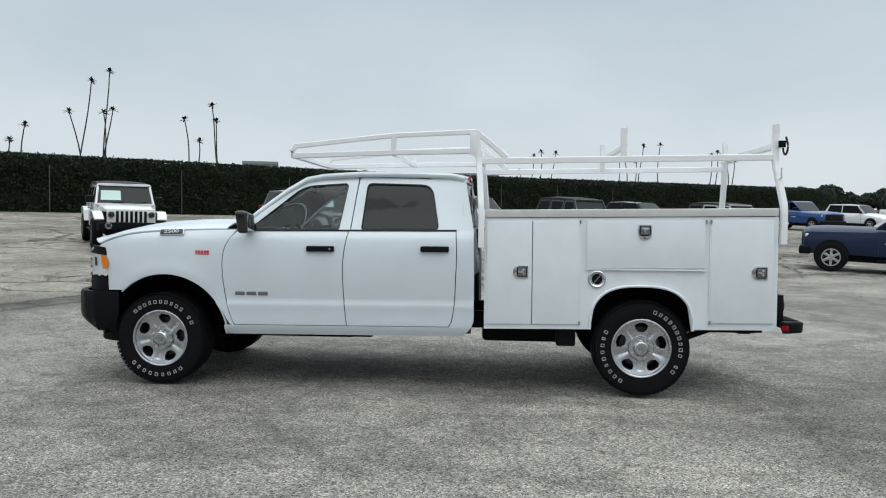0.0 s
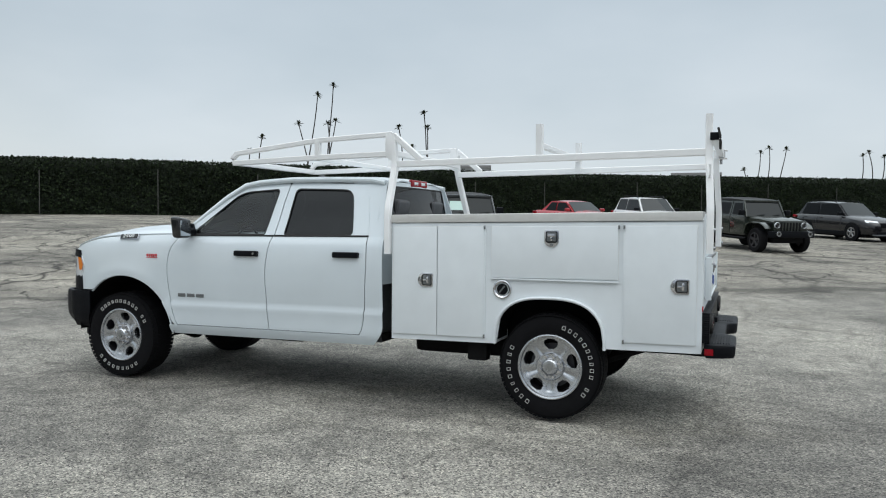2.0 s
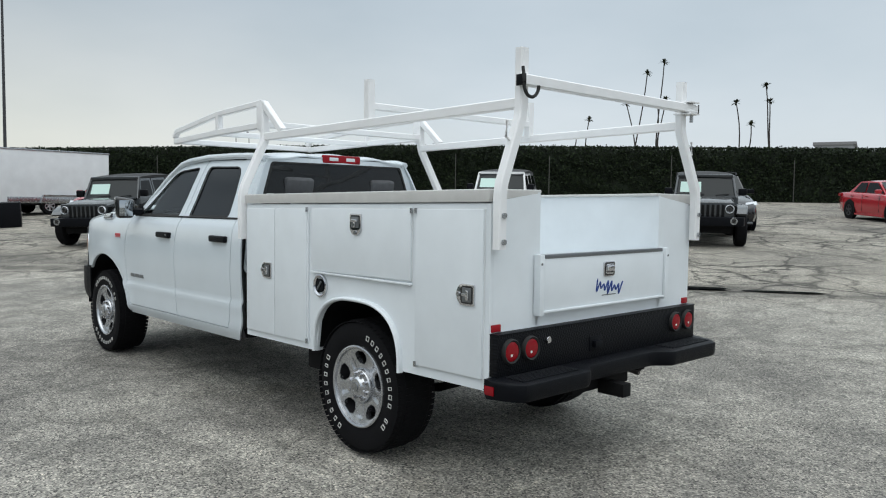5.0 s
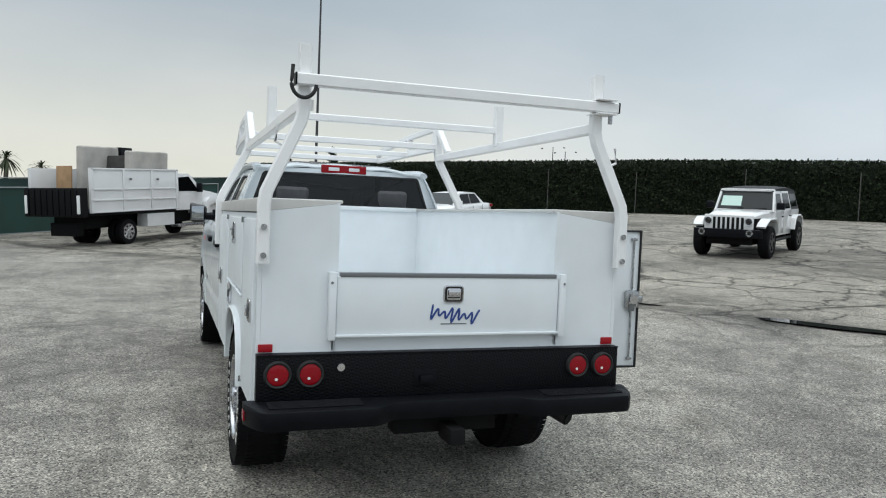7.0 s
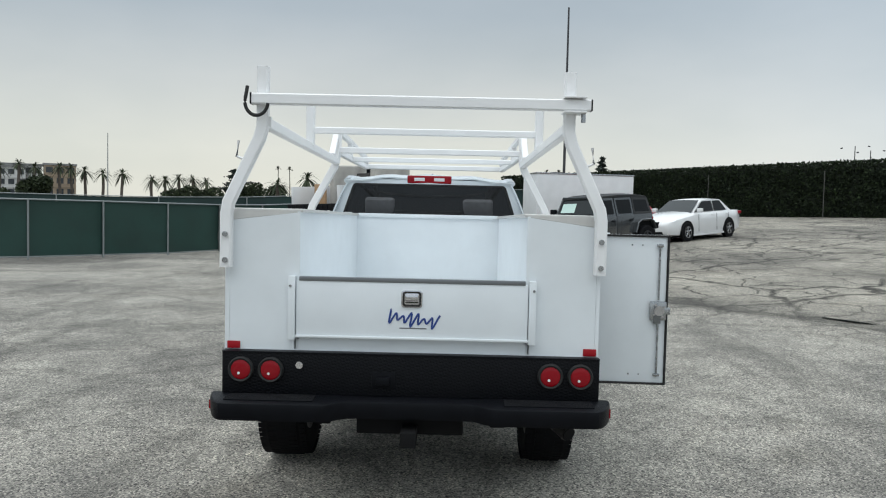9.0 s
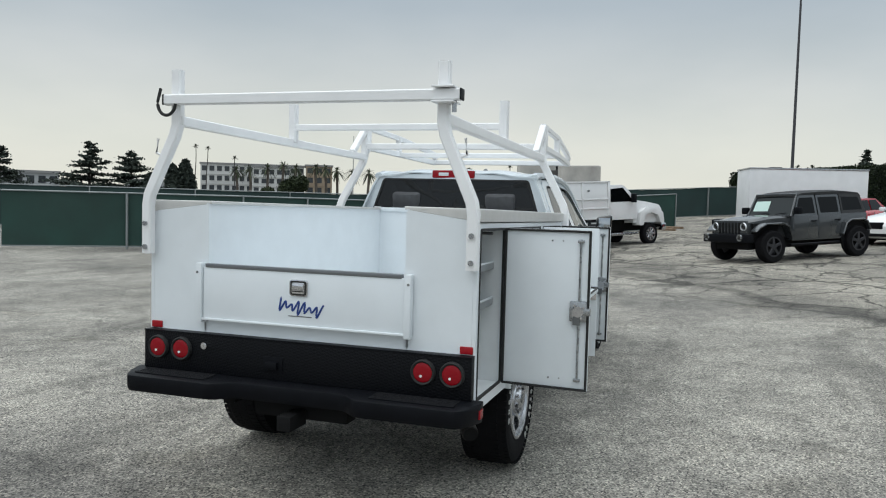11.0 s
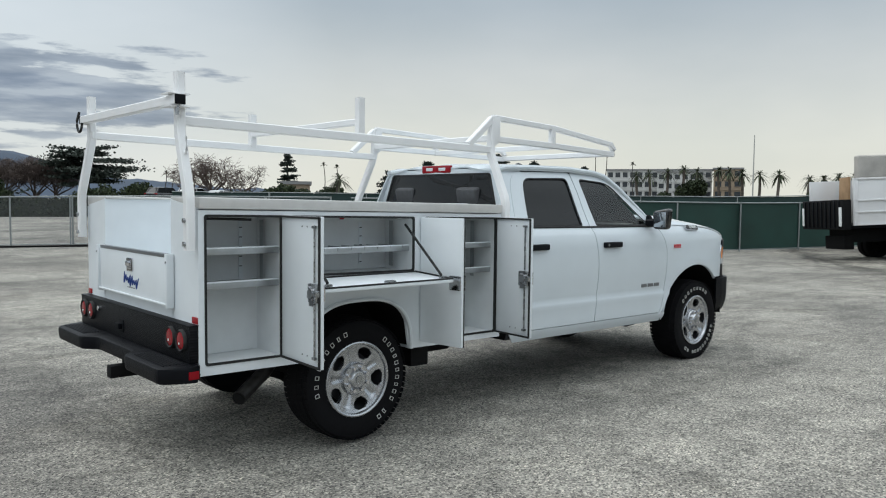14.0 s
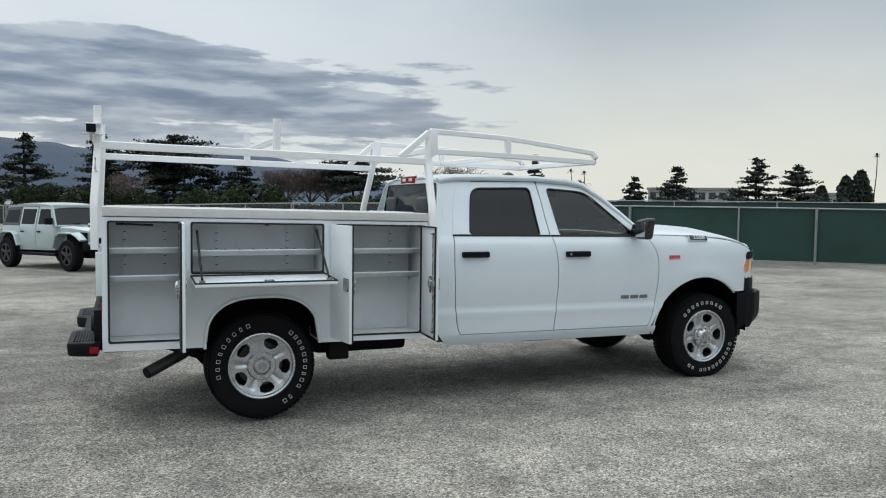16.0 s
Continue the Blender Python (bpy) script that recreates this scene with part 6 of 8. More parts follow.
def off_roader(label, m, colour, top=None, sticker=False, rim=ALLOYD, group="off-road cars on the lot"):
    """A boxy four-door off-road car with upright grille, flat wings and a soft top. Front along +x."""
    top = top or SOFTTOP
    c = thing("off_road_car", label, "car", m, group)
    tub = prism(rounded([(-1.98, 0.58), (-2.0, 1.16), (0.62, 1.16), (0.66, 0.52), (-1.6, 0.50)], 0.04), -0.79, 0.79, 0.03)
    part("body_tub", tub, colour, c)
    hd = bmesh.new()
    rows = []
    for x, w, z in ((0.60, 0.70, 1.175), (1.2, 0.64, 1.165), (1.86, 0.57, 1.09), (1.93, 0.55, 1.03)):
        rows.append([hd.verts.new((x, w * k, zz)) for k, zz in ((-1, 0.62), (-1, z - 0.06), (-0.9, z), (-0.4, z + 0.012), (0, z + 0.02), (0.4, z + 0.012), (0.9, z), (1, z - 0.06), (1, 0.62))])
    for a, b in zip(rows, rows[1:]):
        for j in range(8):
            hd.faces.new((a[j], a[j + 1], b[j + 1], b[j]))
    part("hood", hd, colour, c)
    gr = part("grille", box((1.90, -0.60, 0.68), (1.97, 0.60, 1.09), 0.03, 3), colour, c)
    for k in range(7):
        part("grille_slot", box((1.962, -0.345 + k * 0.115 - 0.034, 0.72), (1.976, -0.345 + k * 0.115 + 0.034, 1.03), 0.005), UNDER, gr)
    for s in (-1, 1):
        part("headlamp", lathe([(0.0, 0.03), (0.05, 0.028), (0.085, 0.0)], 20), GLOSSB, gr, at=pose(1.965, s * 0.495, 0.93, 0, 0, -90))
        part("lamp_ring", lathe([(0.08, 0.0), (0.095, 0.035), (0.108, 0.0)], 20), CLEAR, gr, at=pose(1.965, s * 0.495, 0.93, 0, 0, -90))
        fw = bmesh.new()
        sweep([(0.74, s * 0.80, 0.60), (0.86, s * 0.80, 0.90), (1.05, s * 0.80, 0.985), (1.60, s * 0.80, 0.985), (1.80, s * 0.79, 0.90), (1.90, s * 0.77, 0.80)], 0.25, 0.055, bevel=0.02, bm=fw)
        part("front_wing", fw, colour, c)
        rw = bmesh.new()
        sweep([(-2.02, s * 0.83, 0.70), (-1.90, s * 0.83, 0.93), (-1.74, s * 0.83, 0.99), (-1.30, s * 0.83, 0.985), (-1.14, s * 0.83, 0.90), (-1.02, s * 0.83, 0.62)], 0.19, 0.055, bevel=0.02, bm=rw)
        part("rear_wing", rw, colour, c)
        for x in (1.40, -1.55):
            road_wheel(c, x, s * 0.80, 0.41, 0.26, rim, 5)
        part("inner_arch", box((1.0, s * 0.62 - 0.04, 0.5), (1.8, s * 0.62 + 0.04, 1.0)), UNDER, c)
        part("arch_dark", cyl((-1.55, s * 0.775, 0.50), 0.49, 0.04, "y", 24), UNDER, c)
        part("step_bar", sweep([(0.75, s * 0.80, 0.42), (-0.95, s * 0.80, 0.42)], 0.12, 0.06, bevel=0.02), BLACK, c)
        # doors, windows and hoops
        for xa, xb in ((-0.22, 0.60), (-1.06, -0.26)):
            d = part("door", box((xa, min(s * 0.785, s * 0.803), 0.56), (xb, max(s * 0.785, s * 0.803), 1.15), 0.02), colour, c)
            part("door_handle", box((xa + 0.06, min(s * 0.80, s * 0.83), 0.985), (xa + 0.22, max(s * 0.80, s * 0.83), 1.02), 0.008), BLACK, d)
            zt = 1.67
            po = rounded([(xa, 1.15), (xa, zt), (xb - (0.26 if xb > 0.3 else 0), zt), (xb, 1.15)], 0.04)
            pi_ = rounded([(xa + 0.07, 1.20), (xa + 0.07, zt - 0.06), (xb - (0.28 if xb > 0.3 else 0.06), zt - 0.06), (xb - 0.08, 1.20)], 0.04)

            def lean(x, z):
                return (x, s * (0.792 - 0.13 * max(0, z - 1.15) / 0.6), z)

            part("window_frame", ring(po, pi_, lean, 0.02), colour, d)
            part("door_glass", sheet(pi_, lean), AUTOGLASS, d)
        po = [(-1.10, 1.16), (-1.10, 1.68), (-1.86, 1.66), (-1.99, 1.16)]
        part("rear_quarter", quad_panel([(x, s * (0.787 - 0.13 * max(0, z - 1.15) / 0.6), z) for x, z in (po if s > 0 else po[::-1])], 0, 0.004), top if top is SOFTTOP else GLOSSB, c)
        po = [(-1.16, 1.24), (-1.16, 1.60), (-1.78, 1.58), (-1.86, 1.24)]
        part("quarter_window", quad_panel([(x, s * (0.792 - 0.13 * max(0, z - 1.15) / 0.6), z) for x, z in (po if s > 0 else po[::-1])], 0, 0.008), AUTOGLASS, c)
        part("screen_pillar", sweep([(0.64, s * 0.745, 1.14), (0.36, s * 0.665, 1.70)], 0.06, 0.06, bevel=0.015), colour, c)
        part("side_mirror", box((0.50, min(s * 0.80, s * 1.0), 1.20), (0.62, max(s * 0.80, s * 1.0), 1.38), 0.03), BLACK, c)
        part("fog_lamp", cyl((2.185, s * 0.58, 0.66), 0.045, 0.05, "x", 16), GLOSSB, c)
        part("fog_ring", lathe([(0.045, -0.02), (0.05, 0.034), (0.085, 0.034), (0.09, -0.02)], 20), STEEL, c, at=pose(2.175, s * 0.58, 0.66, 0, 0, -90))
        part("tail_lamp", box((-2.04, min(s * 0.64, s * 0.79), 0.82), (-1.98, max(s * 0.64, s * 0.79), 1.06), 0.01), RED, c)
    part("windscreen", quad_panel([(0.635, 0.70, 1.19), (0.635, -0.70, 1.19), (0.385, -0.635, 1.66), (0.385, 0.635, 1.66)], 0, 0.012), SCREENG, c)
    part("screen_header", box((0.30, -0.67, 1.66), (0.42, 0.67, 1.73), 0.02), colour, c)
    part("cowl", box((0.58, -0.72, 1.13), (0.72, 0.72, 1.19), 0.02), colour, c)
    roof = bmesh.new()
    rows = []
    for x, z in ((0.42, 1.72), (0.2, 1.775), (-0.4, 1.80), (-1.2, 1.795), (-1.80, 1.74), (-1.90, 1.66)):
        rows.append([roof.verts.new((x, 0.68 * k, z - 0.05 * abs(k) ** 3)) for k in (-1, -0.8, -0.4, 0, 0.4, 0.8, 1)] )
    for a, b in zip(rows, rows[1:]):
        for j in range(6):
            roof.faces.new((a[j], a[j + 1], b[j + 1], b[j]))
    bmesh.ops.recalc_face_normals(roof, faces=roof.faces)
    roof.normal_update()
    bmesh.ops.solidify(roof, geom=roof.faces[:], thickness=0.07)
    part("roof", roof, top, c, "black fabric soft top" if top is SOFTTOP else "")
    part("rear_screen", quad_panel([(-1.99, -0.70, 1.18), (-1.99, 0.70, 1.18), (-1.88, 0.64, 1.66), (-1.88, -0.64, 1.66)], 0, 0.0), top, c)
    part("spare_wheel", lathe([(0.10, 0.09), (0.24, 0.10), (0.36, 0.11), (0.40, 0.06), (0.40, -0.08), (0.1, -0.09)], 24), RUBBER, c, at=pose(-2.12, 0, 0.98, 0, 0, 90))
    bp = prism(rounded([(1.98, -0.86), (2.14, -0.80), (2.20, -0.5), (2.20, 0.5), (2.14, 0.80), (1.98, 0.86)], 0.05), 0.54, 0.74, 0.02, axis="z")
    part("front_bumper", bp, BLACK, c, "black plastic front bumper")
    part("bumper_bracket", box((1.75, -0.45, 0.5), (2.05, 0.45, 0.68), 0.02), UNDER, c)
    part("rear_bumper", box((-2.12, -0.80, 0.52), (-1.96, 0.80, 0.68), 0.02), BLACK, c)
    part("underbody", box((-1.9, -0.55, 0.34), (1.9, 0.55, 0.62)), UNDER, c)
    part("cabin_dark", box((-1.85, -0.60, 1.0), (0.35, 0.60, 1.30)), SEATM, c)
    if sticker:
        part("window_sticker", quad_panel([(0.612, -0.10, 1.27), (0.612, -0.62, 1.27), (0.475, -0.60, 1.55), (0.475, -0.10, 1.55)], 0, 0.03), MINT, c, "pale green price sticker")
        part("price_card", quad_panel([(0.64, 0.62, 1.21), (0.64, 0.34, 1.21), (0.60, 0.34, 1.28), (0.60, 0.61, 1.28)], 0, 0.03), PAPER, c)
    for y in (-0.35, 0.25):
        part("wiper", rod((0.66, y, 1.20), (0.63, y + 0.32, 1.235), 0.010), BLACK, c)
    return c


def pickup(label, m, colour, group="pickups on the lot", rim=ALLOY, k=1.0):
    """A full-size crew-cab pickup, front along +x."""
    c = thing("pickup_truck", label, "truck", m, group)
    hw = 1.0
    st = [(-2.95, 0.95, 0.55, 1.22, 1.22), (-2.85, 0.98, 0.48, 1.28, 1.28), (-1.0, hw, 0.45, 1.28, 1.28), (1.0, hw, 0.45, 1.25, 1.27), (1.15, hw, 0.45, 1.22, 1.31), (2.3, 0.99, 0.45, 1.18, 1.30), (2.72, 0.97, 0.48, 1.16, 1.26), (2.88, 0.93, 0.50, 1.13, 1.20), (2.93, 0.86, 0.55, 1.08, 1.13)]
    part("truck_body", loft_body(st), colour, c)
    part("bed_well", box((-2.80, -0.80, 1.10), (-0.98, 0.80, 1.30)), UNDER, c)
    gh = prism(rounded([(-0.92, 1.24), (-0.84, 1.86), (0.35, 1.88), (1.12, 1.24)], [0.02, 0.12, 0.15, 0.02]), -0.80, 0.80, 0.06, seg=3)
    part("cab", gh, colour, c)
    part("windscreen", quad_panel([(1.06, 0.76, 1.29), (1.06, -0.76, 1.29), (0.44, -0.70, 1.80), (0.44, 0.70, 1.80)], 0, -0.02), SCREENG, c)
    for s in (-1, 1):
        for xa, xb, xc, xd in ((0.12, 0.92, 0.38, 0.10), (-0.78, 0.04, 0.02, -0.72)):
            p = [(xa, s * 0.803, 1.32), (xb, s * 0.803, 1.32), (xc, s * 0.803, 1.78), (xd, s * 0.803, 1.78)]
            part("side_window", quad_panel(p if s < 0 else [p[1], p[0], p[3], p[2]], 0, 0.008), AUTOGLASS, c)
        for x in (0.10, -0.86, 1.0):
            part("door_seam", box((x - 0.005, s * 1.0 - 0.006, 0.58), (x + 0.005, s * 1.0 + 0.006, 1.22)), GAP, c)
        for x in (0.26, -0.66):
            part("door_handle", box((x - 0.09, s * 1.0 - 0.015, 1.08), (x + 0.09, s * 1.0 + 0.015, 1.115), 0.006), colour, c)
        part("side_mirror", box((0.72, min(s * 0.95, s * 1.2), 1.28), (0.88, max(s * 0.95, s * 1.2), 1.48), 0.04), BLACK, c)
        for x in (2.17, -1.72):
            part("wheel_arch", cyl((x, s * 0.952, 0.46), 0.455, 0.10, "y", 28, bevel=0.01), UNDER, c)
            road_wheel(c, x, s * 0.90, 0.41, 0.26, rim, 6)
        part("headlamp", box((2.62, min(s * 0.55, s * 0.93), 0.92), (2.88, max(s * 0.55, s * 0.93), 1.06), 0.03), CLEAR, c)
        part("tail_lamp", box((-2.97, min(s * 0.75, s * 0.96), 0.90), (-2.88, max(s * 0.75, s * 0.96), 1.22), 0.02), RED, c)
        part("name_bar", box((0.45, s * 1.0 - 0.006, 0.86), (0.85, s * 1.0 + 0.006, 0.89)), PAPER, c)
        part("side_step", box((-0.9, min(s * 0.85, s * 1.02), 0.36), (1.0, max(s * 0.85, s * 1.02), 0.42), 0.02), BLACK, c)
    part("grille", box((2.80, -0.70, 0.72), (2.965, 0.70, 1.10), 0.03), BLACK, c)
    part("front_bumper", box((2.70, -0.97, 0.46), (3.02, 0.97, 0.70), 0.06, 3), BLACK, c)
    part("rear_bumper", box((-3.06, -0.92, 0.50), (-2.86, 0.92, 0.66), 0.03), CHROME, c)
    part("underbody", box((-2.7, -0.7, 0.30), (2.6, 0.7, 0.55)), UNDER, c)
    return c


off_roader("white four-door off-road car with black soft top and window sticker", stand(-7.85, 13.55, 0.556, -0.831), WHITEP, sticker=True)
off_roader("dark olive four-door off-road car with black top", stand(5.95, 22.6, 0.56, -0.83), GREENP)
off_roader("dark grey four-door off-road car with window sticker", stand(-2.2, 15.2, 0.52, -0.85), GREYP, sticker=True)
off_roader("granite grey four-door off-road car with black soft top", stand(-13.5, 4.36, 0.65, -0.76), GREYP, sticker=True)
off_roader("silver four-door off-road car with black soft top", stand(12.9, 27.1, 0.557, -0.831), SILVERP)
off_roader("pale grey-blue off-road car with matching hard top", stand(6.6, -16.7, -0.56, 0.828), PALEP, top=PALEP)
passenger_car("saloon_car", "white four-door saloon car parked before the hedge", stand(-19.3, 8.95, 0.66, -0.75), 4.85, 1.83, 1.47, 2.78, 0.98, 0.98, (0.92, 0.12, -1.15, -1.85), WHITEP)
passenger_car("sports_saloon", "bright red sports saloon with bonnet scoop", stand(-1.27, 27.2, 0.738, -0.674), 4.6, 1.82, 1.46, 2.67, 0.98, 1.00, (0.85, 0.10, -1.05, -1.75), REDP, rim=ALLOYD)
passenger_car("estate_car", "white crossover estate with black cladding and roof rails", stand(1.68, 28.8, 0.52, -0.854), 4.87, 1.86, 1.67, 2.75, 1.06, 1.06, (0.95, 0.20, -1.75, -2.20), WHITEP, clad=True, rails=True, rim=ALLOYD, r=0.36)
passenger_car("estate_car", "black crossover estate with roof rails", stand(9.9, 32.3, 0.58, -0.81), 4.87, 1.86, 1.67, 2.75, 1.06, 1.06, (0.95, 0.20, -1.75, -2.20), BLACKP, clad=True, rails=True, r=0.36)
passenger_car("estate_car", "black crossover estate behind the dark off-road car", stand(-4.2, 19.6, 0.60, -0.80), 4.87, 1.86, 1.67, 2.75, 1.06, 1.06, (0.95, 0.20, -1.75, -2.20), BLACKP, clad=True, rails=True, r=0.36)
passenger_car("saloon_car", "dark red saloon car beside the white trailer", stand(-21.6, 6.95, 0.80, -0.60), 4.6, 1.8, 1.45, 2.7, 0.98, 0.98, (0.9, 0.1, -1.1, -1.8), REDP)
pickup("bright blue crew-cab pickup parked by the hedge", stand(22.1, 45.0, 0.43, -0.903), BLUEP)
pickup("dark navy crew-cab pickup with silver wheels", stand(14.71, 15.35, -0.93, 0.36), NAVYP)
pickup("white crew-cab pickup at the far edge of the lot", stand(36.5, 58.0, 0.6, -0.8), WHITEP)
passenger_car("sport_utility_car", "white sport utility car at the far edge of the lot", stand(28.2, 50.0, 0.55, -0.83), 4.8, 1.9, 1.72, 2.8, 1.08, 1.10, (0.95, 0.25, -1.9, -2.25), WHITEP, clad=True, r=0.37)


# ---- dump truck with a load of old furniture ----
def dump_truck(m):
    t = thing("dump_truck", "white high-sided dump truck loaded with old mattresses", "truck", m)
    cab = prism(rounded([(1.15, 1.0), (1.15, 2.25), (2.0, 2.30), (2.75, 1.72), (2.75, 1.0)], [0.05, 0.15, 0.2, 0.05, 0.05]), -0.95, 0.95, 0.06, seg=3)
    part("cab", cab, WHITEP, t)
    hd = prism(rounded([(2.6, 0.85), (2.6, 1.72), (3.4, 1.62), (4.05, 1.50), (4.2, 1.30), (4.2, 0.85)], [0.02, 0.1, 0.1, 0.1, 0.1, 0.05]), -0.88, 0.88, 0.06, seg=3)
    part("hood", hd, WHITEP, t)
    for s in (-1, 1):
        part("front_wing", prism(rounded([(2.75, 0.75), (2.85, 1.25), (3.1, 1.42), (3.75, 1.42), (4.1, 1.2), (4.15, 0.8), (3.95, 0.8), (3.8, 1.12), (3.45, 1.22), (3.1, 1.12), (2.98, 0.75)], 0.06), min(s * 0.7, s * 1.05), max(s * 0.7, s * 1.05), 0.02), WHITEP, t)
        p = [(1.30, s * 0.955, 1.66), (2.55, s * 0.955, 1.66), (1.98, s * 0.955, 2.18), (1.34, s * 0.955, 2.14)]
        part("side_window", quad_panel(p if s < 0 else [p[1], p[0], p[3], p[2]], 0, 0.004), AUTOGLASS, t)
        part("side_mirror", box((2.35, min(s * 1.0, s * 1.2), 1.62), (2.48, max(s * 1.0, s * 1.2), 1.95), 0.03), BLACK, t)
        part("cab_step", box((1.2, min(s * 0.75, s * 1.05), 0.42), (2.7, max(s * 0.75, s * 1.05), 0.52), 0.02), STEEL, t)
        part("tool_box", box((-0.35, min(s * 0.6, s * 1.02), 0.52), (1.05, max(s * 0.6, s * 1.02), 0.95), 0.02), WHITEP, t)
        road_wheel(t, 3.45, s * 0.86, 0.41, 0.25, ALLOY, 8)
        road_wheel(t, -1.20, s * 0.86, 0.41, 0.25, ALLOY, 8)
        road_wheel(t, -1.20, s * 0.58, 0.41, 0.22, ALLOY, 8)
        wall = part("bed_side", box((-3.0, min(s * 1.09, s * 1.15), 1.06), (1.10, max(s * 1.09, s * 1.15), 2.42), 0.02), WHITEP, t)
        for x in (-2.94, -1.58, -0.26, 1.04):
            part("side_rib", box((x - (0.06 if abs(x + 0.95) > 1.9 else 0.045), min(s * 1.15, s * 1.185), 1.07), (x + (0.06 if abs(x + 0.95) > 1.9 else 0.045), max(s * 1.15, s * 1.185), 2.42), 0.015), WHITEP, wall)
        for z in (1.09, 1.45, 1.78, 2.39):
            part("side_rail", box((-3.0, min(s * 1.15, s * 1.185), z - 0.025), (1.10, max(s * 1.15, s * 1.18), z + 0.025), 0.01), WHITEP, wall)
        for x in (-1.30, 0.0):
            part("latch", box((x - 0.05, min(s * 1.19, s * 1.22), 2.05), (x + 0.05, max(s * 1.19, s * 1.22), 2.12), 0.01), GREYT, wall)
    part("windscreen", quad_panel([(2.70, 0.85, 1.74), (2.70, -0.85, 1.74), (2.06, -0.80, 2.24), (2.06, 0.80, 2.24)], 0, -0.03), SCREENG, t)
    part("grille", box((4.15, -0.6, 0.85), (4.24, 0.6, 1.32), 0.03), BLACK, t)
    part("front_bumper", box((4.05, -1.0, 0.52), (4.32, 1.0, 0.80), 0.05), CHROME, t)
    part("bed_floor", box((-3.0, -1.08, 0.98), (1.08, 1.08, 1.10), 0.02), BLACK, t)
    part("bed_headboard", box((0.99, -1.08, 1.12), (1.05, 1.08, 2.40), 0.02), WHITEP, t)
    part("tail_lift", box((-3.28, -1.08, 0.95), (-3.02, 1.08, 1.82), 0.03), UNDER, t, "black steel tail lift")
    for k in range(9):
        part("lift_rib", box((-3.31, -0.9 + k * 0.225 - 0.03, 1.0), (-3.27, -0.9 + k * 0.225 + 0.03, 1.78), 0.01), BLACK, t)
    for s in (-1, 1):
        part("lift_lamp", box((-3.32, s * 0.98 - 0.05, 1.05), (-3.28, s * 0.98 + 0.05, 1.6), 0.01), PAPER, t)
    part("chassis", box((-2.8, -0.45, 0.55), (3.9, 0.45, 0.95), 0.03), UNDER, t)
    part("hitch", box((-2.9, -0.5, 0.35), (-2.6, 0.5, 0.75), 0.02), UNDER, t)
    return t


DUMP = stand(-19.2, -2.5, -0.79, 0.61)
dump_truck(DUMP)
FABRIC = mat("stained_ticking", (0.40, 0.38, 0.35), 0.9, vary=0.25, scale=1.5, bump=0.4, bscale=20)
CARD = mat("cardboard", (0.38, 0.24, 0.13), 0.85, vary=0.15, scale=4)
DARKF = mat("dark_fabric", (0.05, 0.047, 0.045), 0.9, vary=0.2, scale=5)
solo("mattress", box((-1.05, -0.11, 1.14), (0.95, 0.11, 2.98), 0.07, 3), FABRIC, "stained grey mattress standing on edge in the truck bed", "mattress", DUMP @ pose(-0.05, -0.72, 0.02, 3, 0, 2))
solo("mattress", box((-0.9, -0.11, 1.14), (0.9, 0.11, 3.10), 0.08, 3), FABRIC, "worn beige mattress standing upright behind other junk", "mattress", DUMP @ pose(-1.35, 0.10, 0.03, 2, 0, 4))
solo("sofa_base", box((-0.45, -0.5, 1.14), (0.45, 0.5, 2.80), 0.06, 2), DARKF, "dark upholstered sofa base tipped on end", "sofa", DUMP @ pose(-0.95, -0.15, 0.02, 0, 8, 12))
solo("plywood_sheet", box((-0.35, -0.03, 1.13), (0.35, 0.03, 2.50), 0.01), CARD, "plain brown wooden panel standing in the truck bed", "panel", DUMP @ pose(-2.3, 0.55, 0.0, 2, 0, 80))
solo("black_crate", box((-0.35, -0.3, 2.60), (0.35, 0.3, 3.14), 0.03), BLACK, "black plastic crate on top of the load", "crate", DUMP @ pose(0.0, 0.35, 0.0, 0, 0, 10))

# ---- box trailer, generator case, poles ----
TRW = mat("white_trailer_sheet", (0.70, 0.71, 0.72), 0.45, vary=0.05, scale=2)
tr = thing("box_trailer", "white enclosed box trailer standing near the hedge", "trailer", Matrix.Translation((-27.3, 6.1, lie(-27.3, 6.1))) @ Matrix.Rotation(radians(101), 4, "Z"))
part("trailer_box", box((-2.3, -1.05, 0.45), (2.4, 1.05, 2.62), 0.03), TRW, tr)
part("roof_trim", box((-2.32, -1.07, 2.56), (2.42, 1.07, 2.63), 0.01), STEEL, tr)
part("roof_vent", box((-1.3, -0.3, 2.62), (-0.8, 0.3, 2.70), 0.02), BLACK, tr)
for s in (-1, 1):
    for x in (-0.2, 0.7):
        road_wheel(tr, x, s * 0.92, 0.34, 0.2, ALLOY, 6)
    part("wheel_guard", sweep([(-0.65, s * 1.10, 0.45), (-0.5, s * 1.10, 0.78), (1.0, s * 1.10, 0.78), (1.15, s * 1.10, 0.45)], 0.12, 0.04), STEEL, tr)
part("floor_frame", box((-2.3, -1.0, 0.36), (2.4, 1.0, 0.46), 0.01), UNDER, tr)
part("stone_guard", box((-1.9, -1.09, 0.46), (2.3, -1.05, 0.70), 0.005), STEEL, tr)
solo("black_case", box((-0.55, -0.35, 0), (0.55, 0.35, 0.85), 0.03), BLACK, "black plastic equipment case on the asphalt", "case", stand(-21.3, 3.2, 0.3, 1))
POLE = mat("dark_pole", (0.05, 0.05, 0.055), 0.5, 0.3)
GPOLE = mat("grey_pole", (0.42, 0.42, 0.40), 0.5, 0.5)
